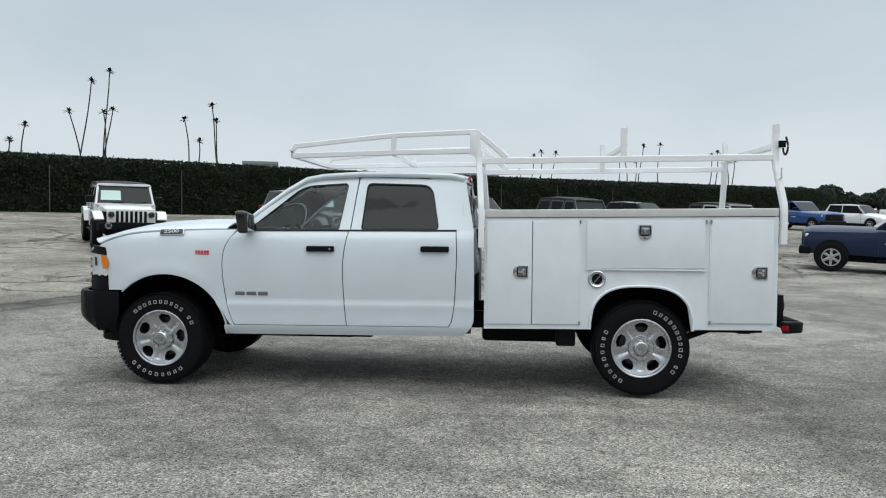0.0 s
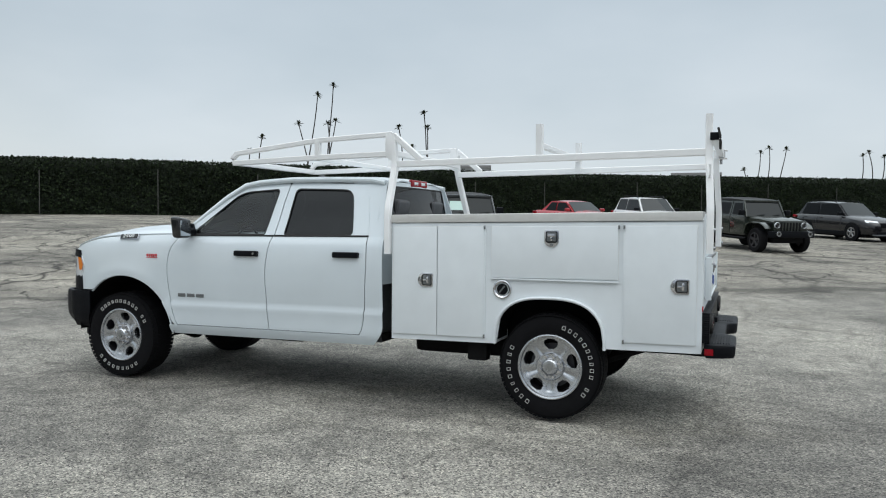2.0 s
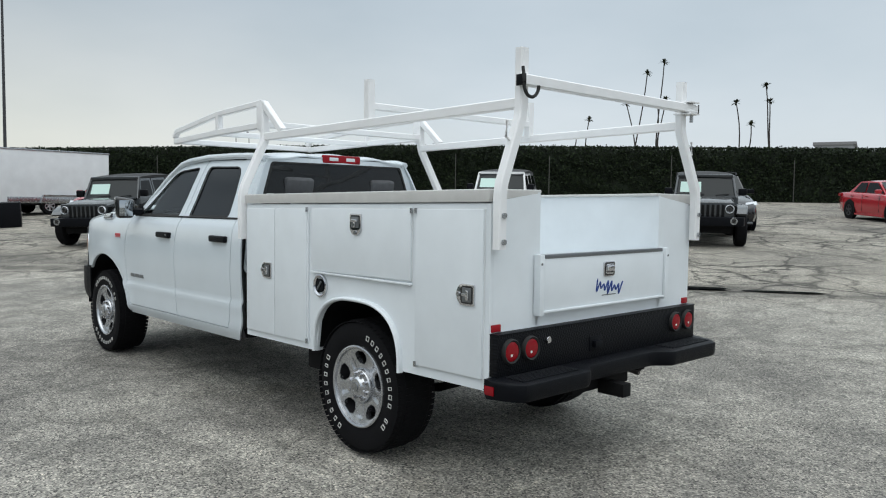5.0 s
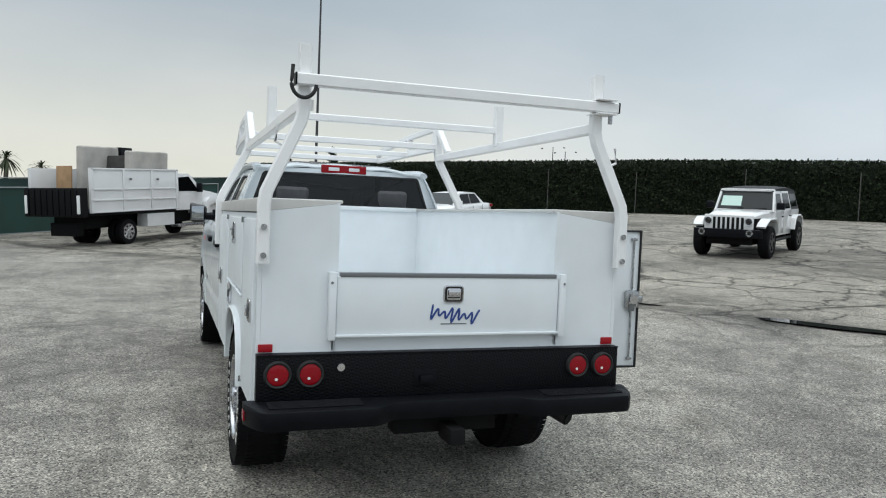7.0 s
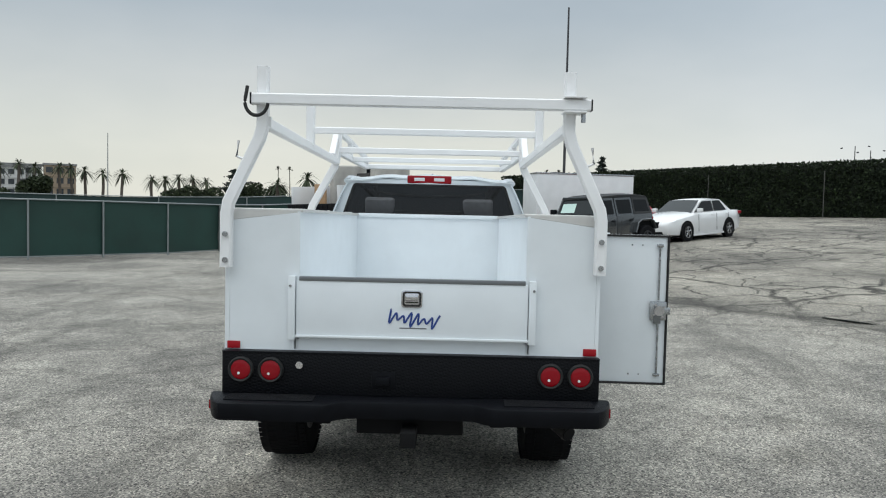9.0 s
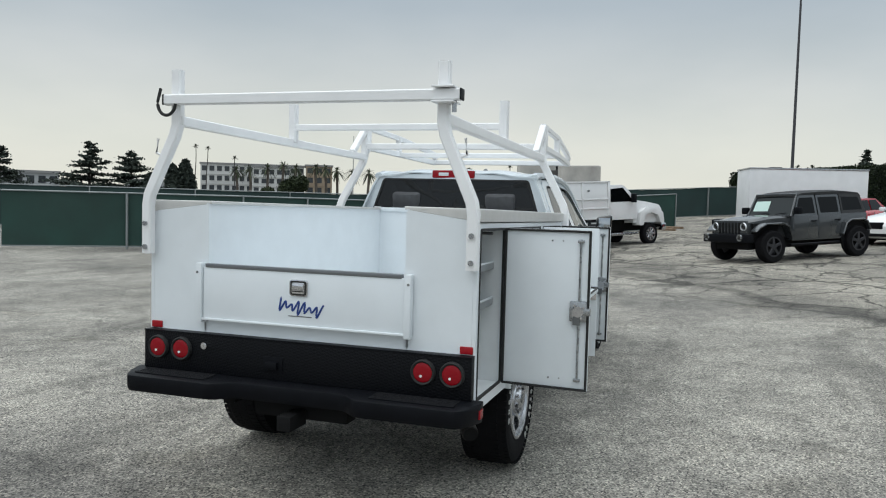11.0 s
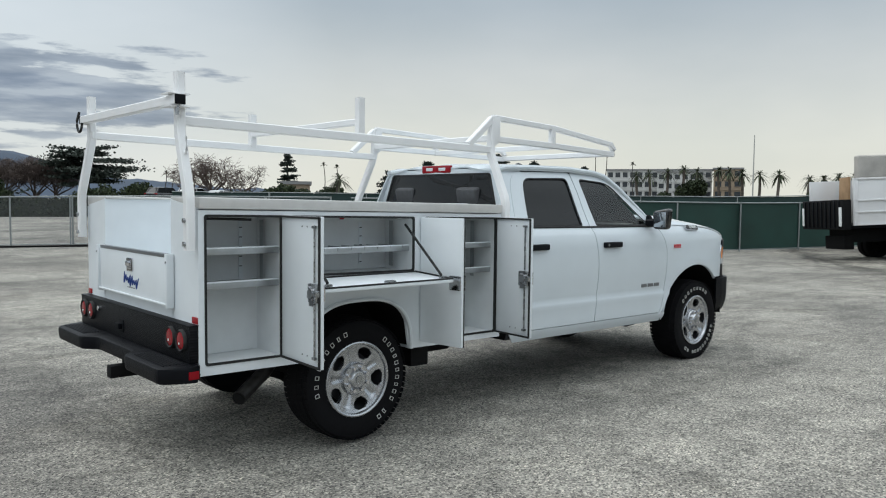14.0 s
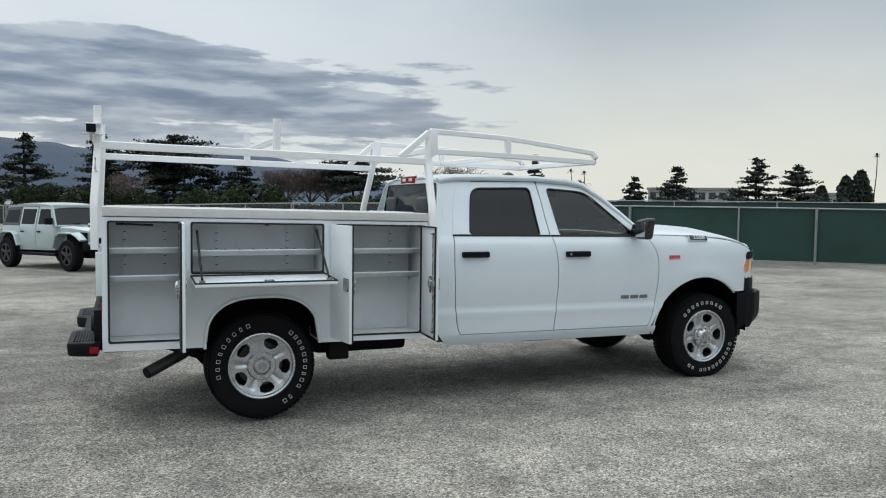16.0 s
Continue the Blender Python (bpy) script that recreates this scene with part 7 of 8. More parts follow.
solo("light_mast", rod((0, 0, 0), (0, 0, 12.2), 0.09, 10, r2=0.05), POLE, "tall slim dark mast behind the trailer", "pole", Matrix.Translation((-35, 6.6, lie(-35, 6.6))))


def polar(eye, bearing, dist, z=None):
    a = radians(bearing)
    x, y = eye[0] - math.sin(a) * dist, eye[1] + math.cos(a) * dist
    return (x, y, lie(x, y) if z is None else z)


for b, e in ((62.3, 4.8), (61.4, 4.5)):
    x, y, z = polar((8.6, -2.0), b, 300)
    h = 1.6 + 300 * math.tan(radians(e)) - z
    lp = thing("street_lamp", "tall twin-headed grey street lamp beyond the hedge", "street lamp", Matrix.Translation((x, y, z)), group="street lamps")
    part("pole", rod((0, 0, 0), (0, 0, h), 0.22, 10, r2=0.14), POLE, lp)
    for s in (-1, 1):
        part("lamp_head", box((s * 0.2 - 0.35, -0.2, h - 0.1), (s * 0.2 + 0.35, 0.2, h + 0.30), 0.05), POLE, lp, at=pose(s * 0.5, 0, 0, 0, s * 12, 30))
x, y, z = polar((9.4, 0.2), 114.0, 120)
solo("flag_pole", rod((0, 0, 0), (0, 0, 11.6), 0.12, 10, r2=0.06), GPOLE, "tall bare grey pole beyond the fence", "pole", Matrix.Translation((x, y, z)))


# ---- foliage ----
def leaf_mat(name, dark, light, rough=0.75):
    m = bpy.data.materials.new(name)
    m.use_nodes = True
    t = m.node_tree
    p = t.nodes["Principled BSDF"]
    g = t.nodes.new("ShaderNodeNewGeometry")
    c = ramp(t, [(0.0, dark), (0.7, tuple(lerp(a, b, 0.5) for a, b in zip(dark, light))), (1.0, light)], g.outputs["Random Per Island"])
    t.links.new(c, p.inputs["Base Color"])
    p.inputs["Roughness"].default_value = rough
    p.inputs["Specular IOR Level"].default_value = 0.25
    return m


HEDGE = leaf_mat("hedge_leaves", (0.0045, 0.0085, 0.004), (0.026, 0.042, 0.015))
# greyed and lightened: distance haze is put into the needle colour
CEDAR = leaf_mat("hazy_cedar_needles", (0.016, 0.023, 0.019), (0.066, 0.082, 0.066))
BUSH = leaf_mat("bush_leaves", (0.012, 0.020, 0.009), (0.048, 0.064, 0.027))
FROND = leaf_mat("palm_fronds", (0.016, 0.022, 0.012), (0.060, 0.070, 0.035))
DATE = leaf_mat("date_palm_fronds", (0.020, 0.030, 0.016), (0.080, 0.095, 0.050))
BARK = mat("grey_bark", (0.09, 0.075, 0.062), 0.9, vary=0.3, scale=2)
DARKBARK = mat("dark_bark", (0.035, 0.030, 0.027), 0.9, vary=0.3, scale=2)
TWIG = mat("bare_twigs", (0.10, 0.075, 0.065), 0.9, vary=0.2, scale=3)
rng = np.random.default_rng(7)


def leaves(centres, size, flat=0.0, stretch=1.0):
    """Small turned quads at the given places, as vertices and faces."""
    c = np.asarray(centres, float)
    n = len(c)
    a = rng.normal(size=(n, 3))
    a[:, 2] *= 1 - flat
    a /= np.linalg.norm(a, axis=1)[:, None]
    b = rng.normal(size=(n, 3))
    b[:, 2] *= 1 - flat
    b -= (a * b).sum(1)[:, None] * a
    b /= np.linalg.norm(b, axis=1)[:, None]
    s = size * rng.uniform(0.6, 1.3, (n, 1))
    a, b = a * s * stretch, b * s
    v = np.stack([c - a - b * 0.4, c + a * 0.2 - b, c + a + b * 0.3, c - a * 0.3 + b], 1).reshape(-1, 3)
    f = np.arange(4 * n).reshape(-1, 4)
    return v, f


def leaf_mesh(name, v, f, material):
    me = bpy.data.meshes.new(name)
    me.from_pydata(v.tolist(), [], f.tolist())
    me.materials.append(material)
    return me


# hedge: a long clipped bank with an uneven leafy face
HN = Vector((-0.65, 0.76, 0)).normalized()
HT = Vector((HN.y, -HN.x, 0))
HD, HH = 40.0, 3.2


def hedge_at(s, out=0.0):
    p = HN * (HD - out) + HT * s
    return p.x, p.y


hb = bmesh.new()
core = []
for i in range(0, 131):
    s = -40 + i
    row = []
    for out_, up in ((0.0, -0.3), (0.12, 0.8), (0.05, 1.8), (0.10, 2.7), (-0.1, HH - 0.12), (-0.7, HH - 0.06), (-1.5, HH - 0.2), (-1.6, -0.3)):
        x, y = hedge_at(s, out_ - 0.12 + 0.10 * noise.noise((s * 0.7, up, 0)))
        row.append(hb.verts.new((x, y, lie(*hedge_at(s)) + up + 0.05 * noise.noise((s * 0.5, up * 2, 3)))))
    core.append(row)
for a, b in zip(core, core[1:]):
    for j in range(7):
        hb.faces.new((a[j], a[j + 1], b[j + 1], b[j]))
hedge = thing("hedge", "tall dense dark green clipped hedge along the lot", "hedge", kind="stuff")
# near-black core sheet, coloured as the shade behind the leaves
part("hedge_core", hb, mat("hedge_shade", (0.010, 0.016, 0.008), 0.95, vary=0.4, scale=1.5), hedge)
n = 120000
s = -40 + 130 * rng.beta(1.0, 1.25, n)
u = rng.uniform(0, 1, n)
topm = rng.uniform(0, 1, n) < 0.16
hgt = np.where(topm, HH + rng.normal(0, 0.045, n), u * (HH + 0.02))
outd = np.where(topm, -rng.uniform(0, 1.3, n), 0.10 + 0.10 * np.sin(s * 1.7 + hgt * 2.3) * np.sin(hgt * 3.1 + s * 0.6) + rng.normal(0, 0.05, n))
hp = np.outer(HD - outd, np.array(HN[:2])) + np.outer(s, np.array(HT[:2]))
gz = np.array([lie(*hedge_at(a)) for a in s])
v, f = leaves(np.c_[hp, gz + hgt], 0.062)
hl_ob = new("hedge_leaves", leaf_mesh("hedge_leaves", v, f, HEDGE))
hl_ob.parent = hedge
hl_ob["kind"] = "stuff"
POSTM = mat("weathered_post", (0.075, 0.075, 0.068), 0.8, vary=0.2, scale=4)
for i in range(14):
    s = -33 + i * 6.4 + random.uniform(-0.9, 0.9)
    x, y = hedge_at(s, 0.32)
    h = random.choice((2.6, 2.5, 2.7, 1.3))
    solo("fence_post", cyl((0, 0, h / 2), 0.026, h, "z", 8), POSTM, "weathered thin post standing against the hedge", "post", Matrix.Translation((x, y, lie(x, y))), group="posts along the hedge")


def palm(bearing, elev, dist, eye=(3.1, -7.7), kind="fan", lean=(0, 0), name="palm_tree", h_extra=0.0):
    x, y, z = polar(eye, bearing, dist)
    h = 1.5 + dist * math.tan(radians(elev)) - z
    x0, y0 = x - lean[0], y - lean[1]
    fan = kind == "fan"
    t = thing(name, "slender tall fan palm with a small tuft of fronds" if fan else "date palm with arching feathery fronds", "palm tree", Matrix.Translation((x0, y0, z)), group="palms on the skyline")
    hc = h - (0.7 if fan else 1.0)
    pts = [(lean[0] * k**1.6 + 0.25 * math.sin(k * 5 + bearing), lean[1] * k**1.6, hc * k) for k in [i / 8 for i in range(9)]]
    tk = bmesh.new()
    for p, q, i in zip(pts, pts[1:], range(8)):
        rod(p, q, (0.105 if fan else 0.30) - 0.005 * i, 7, tk)
    part("trunk", tk, DARKBARK if fan else BARK, t)
    top = Vector(pts[-1])
    vs, fs = [], []
    nfr = 34 if fan else 60
    for k in range(nfr):
        az = rng.uniform(0, 2 * math.pi)
        el = rng.uniform(-0.15, 1.45) if fan else rng.uniform(-0.75, 1.3)
        ln = rng.uniform(0.75, 1.15) * (0.78 if fan else 2.2)
        d = Vector((math.cos(az) * math.cos(el), math.sin(az) * math.cos(el), math.sin(el)))
        side = d.cross(Vector((0, 0, 1))).normalized()
        steps = 4
        prev = None
        for i in range(steps + 1):
            q = i / steps
            c = top + d * ln * q + Vector((0, 0, -(0.30 if fan else 0.55) * ln * q * q))
            w = (0.20 + 0.5 * q * (1.15 - q)) * (0.26 if fan else 0.24) * (1 if i < steps else 0.25)
            cur = (len(vs), len(vs) + 1)
            vs += [tuple(c - side * w), tuple(c + side * w)]
            if prev:
                fs.append((prev[0], prev[1], cur[1], cur[0]))
            prev = cur
    me = bpy.data.meshes.new("crown")
    me.from_pydata(vs, [], fs)
    me.materials.append(FROND if fan else DATE)
    cr = new("crown", me)
    cr.parent = t
    return t


for b, e, ln in ((28.13, 10.16, (0.5, 0)), (29.18, 9.48, (1.7, 0)), (30.42, 7.41, (-1.5, 0)), (28.5, 7.47, (-0.8, 0)), (27.94, 7.66, (1.1, 0)), (33.16, 6.38, (0.3, 0)), (34.07, 5.35, (0, 0)), (23.22, 7.29, (-0.7, 0)), (22.32, 5.81, (0, 0)), (21.48, 8.3, (-1.4, 0)), (21.21, 7.27, (-0.9, 0))):
    palm(b, e, 108, lean=ln)
for b, e in ((-1.86, 5.1), (-2.35, 5.4), (-3.37, 5.3), (-0.9, 4.0), (-9.57, 5.75), (-10.77, 5.8), (-8.3, 4.9), (-8.0, 4.7), (-9.1, 4.6), (-14.3, 5.0), (-14.64, 5.2), (-15.2, 4.4), (-15.7, 4.6)):
    palm(b, e, 150, lean=(random.uniform(-0.9, 0.9), 0))
for b, e in ((119.3, 2.8), (118.4, 2.65), (116.9, 2.7), (116.2, 2.65), (115.4, 2.5), (114.3, 2.4), (113.1, 2.45), (111.2, 2.1), (110.3, 2.1), (109.4, 2.25), (108.5, 2.2), (107.6, 2.05), (120.4, 2.6), (121.6, 2.5), (122.5, 2.4)):
    palm(b, e, 165, (9.4, 0.2), "date")
for b, e in ((103.53, 3.05), (102.73, 3.05), (126.2, 3.8), (125.4, 3.7), (123.5, 3.1), (83.9, 3.3), (83.0, 3.3), (146.1, 2.9), (145.2, 2.75), (157.2, 2.1), (156.7, 2.1)):
    palm(b, e, 150, (8.6, 2.5))
for b, e in ((101.0, 2.7), (103.1, 2.2), (99.0, 2.2), (144.1, 2.1)):
    palm(b, e, 110, (9.0, 1.0), "date")


def limbs(bm_, base, h, r, count, spread, sub=2, up=0.5):
    """A trunk with forking limbs; returns the tips."""
    tips = []
    rod(base, (base[0], base[1], base[2] + h * 0.45), r, 8, bm_, r * 0.7)
    for k in range(count):
        az = 2 * math.pi * k / count + random.uniform(-0.4, 0.4)
        z0 = base[2] + h * random.uniform(0.22, 0.5)
        p = Vector((base[0], base[1], z0))
        d = Vector((math.cos(az), math.sin(az), up + random.uniform(0, 0.8))).normalized()
        q = p + d * spread * random.uniform(0.5, 0.8)
        rod(p, q, r * 0.42, 6, bm_, r * 0.24)
        for _ in range(sub * 2):
            e = q + Vector((random.uniform(-1, 1), random.uniform(-1, 1), random.uniform(0.2, 1.3))) * spread * 0.34
            rod(q, e, r * 0.20, 5, bm_, r * 0.09)
            tips.append(e)
            for _ in range(sub * 2):
                g = e + Vector((random.uniform(-1, 1), random.uniform(-1, 1), random.uniform(0, 1.1))) * spread * 0.22
                rod(e, g, r * 0.08, 4, bm_, r * 0.03)
                tips.append(g)
    return tips


def cedar(bearing, elev, dist, width, eye=(5.3, 6.9), label="broad dark cedar with flat layered boughs", umbrella=False):
    x, y, z = polar(eye, bearing, dist)
    h = 1.6 + dist * math.tan(radians(elev)) - z
    t = thing("cedar_tree", label, "tree", Matrix.Translation((x, y, z)), group="cedars beyond the lot")
    tk = bmesh.new()
    rod((0, 0, 0), (0.2, 0, h * 0.95), h * 0.032, 8, tk, h * 0.008)
    cs = []
    tiers = 8
    for k in range(tiers):
        q = k / (tiers - 1)
        zz = h * (0.22 + 0.76 * q) if not umbrella else h * (0.45 + 0.5 * q)
        rad = width * (1.05 - 0.90 * q) * random.uniform(0.72, 1.2)
        if umbrella:
            rad = width * (0.35 + 0.75 * math.sin(math.pi * (0.12 + 0.68 * q))) * random.uniform(0.8, 1.1)
        for j in range(7):
            az = random.uniform(0, 2 * math.pi)
            rr = rad * random.uniform(0.6, 1.1)
            tip = Vector((math.cos(az) * rr, math.sin(az) * rr, zz + (0.10 if not umbrella else -0.03) * rr + random.uniform(-0.07, 0.05) * h))
            rod((0.2 * q, 0, zz - 0.10 * rr), tip, h * 0.006, 4, tk, h * 0.002)
            m_ = int(40 + 48 * rr)
            along = rng.beta(1.8, 1.0, m_)[:, None]
            spreadw = rr * 0.14 + 0.20
            pts = np.array([[0.2 * q, 0, zz - 0.05 * rr]]) * (1 - along) + np.array([tuple(tip)]) * along
            pts = pts + rng.normal(0, 1, (m_, 3)) * np.array([spreadw, spreadw, 0.07 + 0.018 * rr]) * (0.3 + 0.7 * along)
            cs.append(pts)
    part("trunk", tk, DARKBARK, t)
    v, f = leaves(np.concatenate(cs), 0.0009 * dist + 0.06, flat=0.55)
    cr = new("crown", leaf_mesh("crown", v, f, CEDAR))
    cr.parent = t
    return t


for b, e, w, um in ((-174.3, 4.2, 5.2, False), (-178.9, 4.45, 5.5, False), (176.5, 4.5, 6.5, True), (177.2, 3.0, 6.0, False), (171.9, 2.5, 6.5, False), (164.0, 3.4, 5.2, True), (-170.5, 3.2, 5.0, False), (180.8, 2.9, 5.0, False), (174.2, 2.6, 5.0, False)):
    cedar(b, e, 125, w, umbrella=um)
for b, e, w in ((143.5, 2.05, 2.8), (140.6, 2.75, 3.8), (135.4, 3.3, 4.6), (132.8, 2.85, 4.6)):
    cedar(b, e, 130, w)
cedar(149.1, 3.6, 150, 3.2, (8.2, 3.9), "tall narrow conifer with open foliage")
cedar(105.6, 2.5, 150, 4.0, (9.4, 0.2))
cedar(79.1, 4.0, 170, 2.4, (9.4, 0.2), "slim dark conifer beyond the trailer")


def cypress(bearing, elev, dist, width, eye=(5.3, 6.9)):
    x, y, z = polar(eye, bearing, dist)
    h = 1.6 + dist * math.tan(radians(elev)) - z
    t = thing("cypress_tree", "narrow upright dark cypress", "tree", Matrix.Translation((x, y, z)), group="cypresses beyond the fence")
    tk = bmesh.new()
    rod((0, 0, 0), (0, 0, h * 0.9), 0.2, 8, tk, 0.05)
    part("trunk", tk, DARKBARK, t)
    n_ = 1500
    q = rng.uniform(0.05, 1, n_)
    a = rng.uniform(0, 2 * math.pi, n_)
    rr = width * np.sin(np.pi * np.clip(q * 0.85 + 0.12, 0, 1)) ** 0.8 * np.sqrt(rng.uniform(0.2, 1.1, n_)) * (1 + 0.2 * np.sin(a * 3 + q * 14))
    v, f = leaves(np.c_[np.cos(a) * rr, np.sin(a) * rr, q * h], 0.32, stretch=1.4)
    cr = new("crown", leaf_mesh("crown", v, f, CEDAR))
    cr.parent = t


for b, e, w in ((129.16, 2.5, 1.6), (129.96, 2.15, 1.3), (131.4, 1.5, 1.0)):
    cypress(b, e, 140, w)


def bare_tree(bearing, elev, dist, spread, eye, dense=False):
    x, y, z = polar(eye, bearing, dist)
    h = 1.6 + dist * math.tan(radians(elev)) - z
    t = thing("bare_tree", "leafless brown deciduous tree", "tree", Matrix.Translation((x, y, z)), group="bare trees beyond the lot")
    tk = bmesh.new()
    tips = limbs(tk, (0, 0, 0), h * 0.8, h * 0.045, 9, h * 0.62, 2 if not dense else 3)
    part("trunk", tk, TWIG, t)
    pts = np.array([tuple(p) for p in tips])
    pts = np.repeat(pts, 14 if dense else 5, axis=0) + rng.normal(0, h * 0.055, (len(pts) * (14 if dense else 5), 3))
    pts = pts[pts[:, 2] < h * 1.02]
    v, f = leaves(pts, 0.032, stretch=13.0)
    cr = new("twig_crown", leaf_mesh("twig_crown", v, f, TWIG))
    cr.parent = t


for b, e, d in ((167.0, 2.5, True), (168.6, 2.3, True), (165.8, 2.2, True)):
    bare_tree(b, e, 130, 6, (5.6, 6.7), d)
for b, e in ((154.4, 3.0), (155.6, 2.6), (152.6, 2.4), (178.2, 1.9)):
    bare_tree(b, e, 110, 5, (8.0, 4.2))


def shrub(bearing, dist, w, h, eye, material=None, name="shrub"):
    x, y, z = polar(eye, bearing, dist)
    t = thing(name, "rounded leafy green shrub beyond the lot", "shrub", Matrix.Translation((x, y, z)), group="shrubs beyond the lot")
    tk = bmesh.new()
    for k in range(5):
        rod((0, 0, 0), (random.uniform(-w, w) * 0.5, random.uniform(-w, w) * 0.5, h * 0.6), 0.08, 5, tk, 0.03)
    part("stem", tk, DARKBARK, t)
    n_ = int(1400 + 220 * w * h)
    lump = rng.uniform(-0.75, 0.75, (9, 3)) * np.array([w, w, 0]) + np.c_[np.zeros((9, 2)), rng.uniform(0.25, 0.72, 9) * h]
    pick = lump[rng.integers(0, 9, n_)]
    d = rng.normal(size=(n_, 3))
    d /= np.linalg.norm(d, axis=1)[:, None]
    pts = pick + d * (0.30 * min(w, h) + 0.2) * rng.uniform(0.6, 1.05, (n_, 1))
    pts[:, 2] = np.abs(pts[:, 2])
    v, f = leaves(pts, 0.0007 * dist + 0.07)
    cr = new("crown", leaf_mesh("crown", v, f, material or BUSH))
    cr.parent = t


for b, d, w, h in ((161.0, 95, 2.6, 3.4), (163.0, 110, 3, 3.2), (150.5, 100, 4, 3.6), (148.0, 100, 5, 3.0), (152.5, 105, 3, 2.6), (121.3, 140, 4, 6.5), (110.5, 120, 6, 4.0), (112.0, 120, 5, 3.6), (106.5, 125, 4, 4.6), (169.8, 115, 5, 4.2), (173.0, 110, 6, 4.0), (176.0, 110, 6, 3.6), (180.0, 112, 6, 3.6), (184.0, 112, 6, 3.8), (188.0, 112, 6, 3.8), (159.2, 120, 3, 4.4), (146.5, 120, 6, 3.6), (143.0, 140, 5, 3.0)):
    shrub(b, d, w, h, (7.0, 5.0))
for k in range(16):
    shrub(-18 - k * 1.15, 175, 7, 3.2 + 1.2 * math.sin(k * 0.9) + k * 0.16, (3.1, -7.7), CEDAR, "woodland_tree")


# ---- fences ----
SCREEN = mat("green_privacy_mesh", (0.011, 0.042, 0.033), 0.7, vary=0.25, scale=0.8, bump=0.2, bscale=30)
SCREEN2 = mat("dark_green_privacy_mesh", (0.010, 0.030, 0.028), 0.75, vary=0.2, scale=0.8)
GALVP = mat("galvanised_pipe", (0.28, 0.30, 0.30), 0.5, 0.6, vary=0.1, scale=5)


def chain_mat():
    m = bpy.data.materials.new("chain_link_wire")
    m.use_nodes = True
    t = m.node_tree
    p = t.nodes["Principled BSDF"]
    p.inputs["Base Color"].default_value = (0.32, 0.33, 0.33, 1)
    p.inputs["Metallic"].default_value, p.inputs["Roughness"].default_value = 0.6, 0.5
    tr_, mx = t.nodes.new("ShaderNodeBsdfTransparent"), t.nodes.new("ShaderNodeMixShader")
    mx.inputs[0].default_value = 0.16
    t.links.new(tr_.outputs[0], mx.inputs[1])
    t.links.new(p.outputs[0], mx.inputs[2])
    t.links.new(mx.outputs[0], t.nodes["Material Output"].inputs[0])
    return m


CHAIN = chain_mat()


def fence(points, h, screen, label, step=2.9, z0=0.06, name="chain_link_fence"):
    """Fence bays between the given plan points: posts, rails and mesh."""
    f_ = thing(name, label, "fence")
    for (xa, ya), (xb, yb) in zip(points, points[1:]):
        ln = math.hypot(xb - xa, yb - ya)
        k = max(1, round(ln / step))
        for i in range(k):
            p = [lerp(xa, xb, i / k), lerp(ya, yb, i / k)]
            q = [lerp(xa, xb, (i + 1) / k), lerp(ya, yb, (i + 1) / k)]
            za, zb_ = lie(*p), lie(*q)
            part("post", rod((*p, za), (*p, za + h + 0.03), 0.030, 8), GALVP, f_)
            if i % 2:
                part("brace_post", rod((p[0] + 0.09, p[1] + 0.05, za), (p[0] + 0.09, p[1] + 0.05, za + h), 0.026, 8), GALVP, f_)
            part("top_rail", rod((*p, za + h), (*q, zb_ + h), 0.024, 6), GALVP, f_)
            part("bottom_rail", rod((*p, za + z0 + 0.02), (*q, zb_ + z0 + 0.02), 0.020, 6), GALVP, f_)
            nx, ny = (q[1] - p[1]) / (ln / k) * 0.03, -(q[0] - p[0]) / (ln / k) * 0.03
            part("mesh_panel", grid(lambda u, v: (lerp(p[0], q[0], u) + nx * (1 + 0.9 * math.sin(u * 7 + i) * math.sin(v * 3)), lerp(p[1], q[1], u) + ny * (1 + 0.9 * math.sin(u * 7 + i) * math.sin(v * 3)), lerp(za, zb_, u) + lerp(z0, h - 0.02 - 0.02 * math.sin(u * math.pi), v)), 10, 4), screen, f_)
    return f_


fence([(-30.5, 1.0), (-21.3, -7.3), (-16.2, -9.2), (-12.6, -11.9), (-8.6, -17.6)], 1.73, SCREEN, "green screened chain-link fence round the lot")
fence([(-8.2, -18.3), (-2.7, -22.4), (4.0, -27.5), (14.0, -35.5)], 1.75, CHAIN, "bare galvanised chain-link fence round the lot", 2.4)
fence([(-52, 8), (-40, -8), (-30.0, -20.0), (-19.0, -31.0), (-10.5, -38.0)], 2.05, SCREEN2, "dark green screened fence farther off", 6.0)
kerb = bmesh.new()
for (xa, ya), (xb, yb) in (((-8.2, -18.0), (-2.7, -22.1)), ((-2.7, -22.1), (4.0, -27.2)), ((4.0, -27.2), (14.0, -35.2))):
    sweep([(xa, ya, lie(xa, ya) + 0.03), (xb, yb, lie(xb, yb) + 0.03)], 0.25, 0.10, bm=kerb)
solo("kerb", kerb, UNDER, "dark low kerb under the chain-link fence", "kerb", kind="structure")
# old ladder lying before the fence
ld = thing("wooden_ladder", "old wooden ladder lying by the fence", "ladder", stand(-26.6, 0.2, 0.7, 0.7) @ pose(0, 0, 0.25, 8, 0, 0))
WOOD = mat("old_wood", (0.22, 0.15, 0.10), 0.85, vary=0.2, scale=5)
for s in (-1, 1):
    part("stile", box((-1.6, s * 0.22 - 0.03, 0), (1.6, s * 0.22 + 0.03, 0.09), 0.01), WOOD, ld)
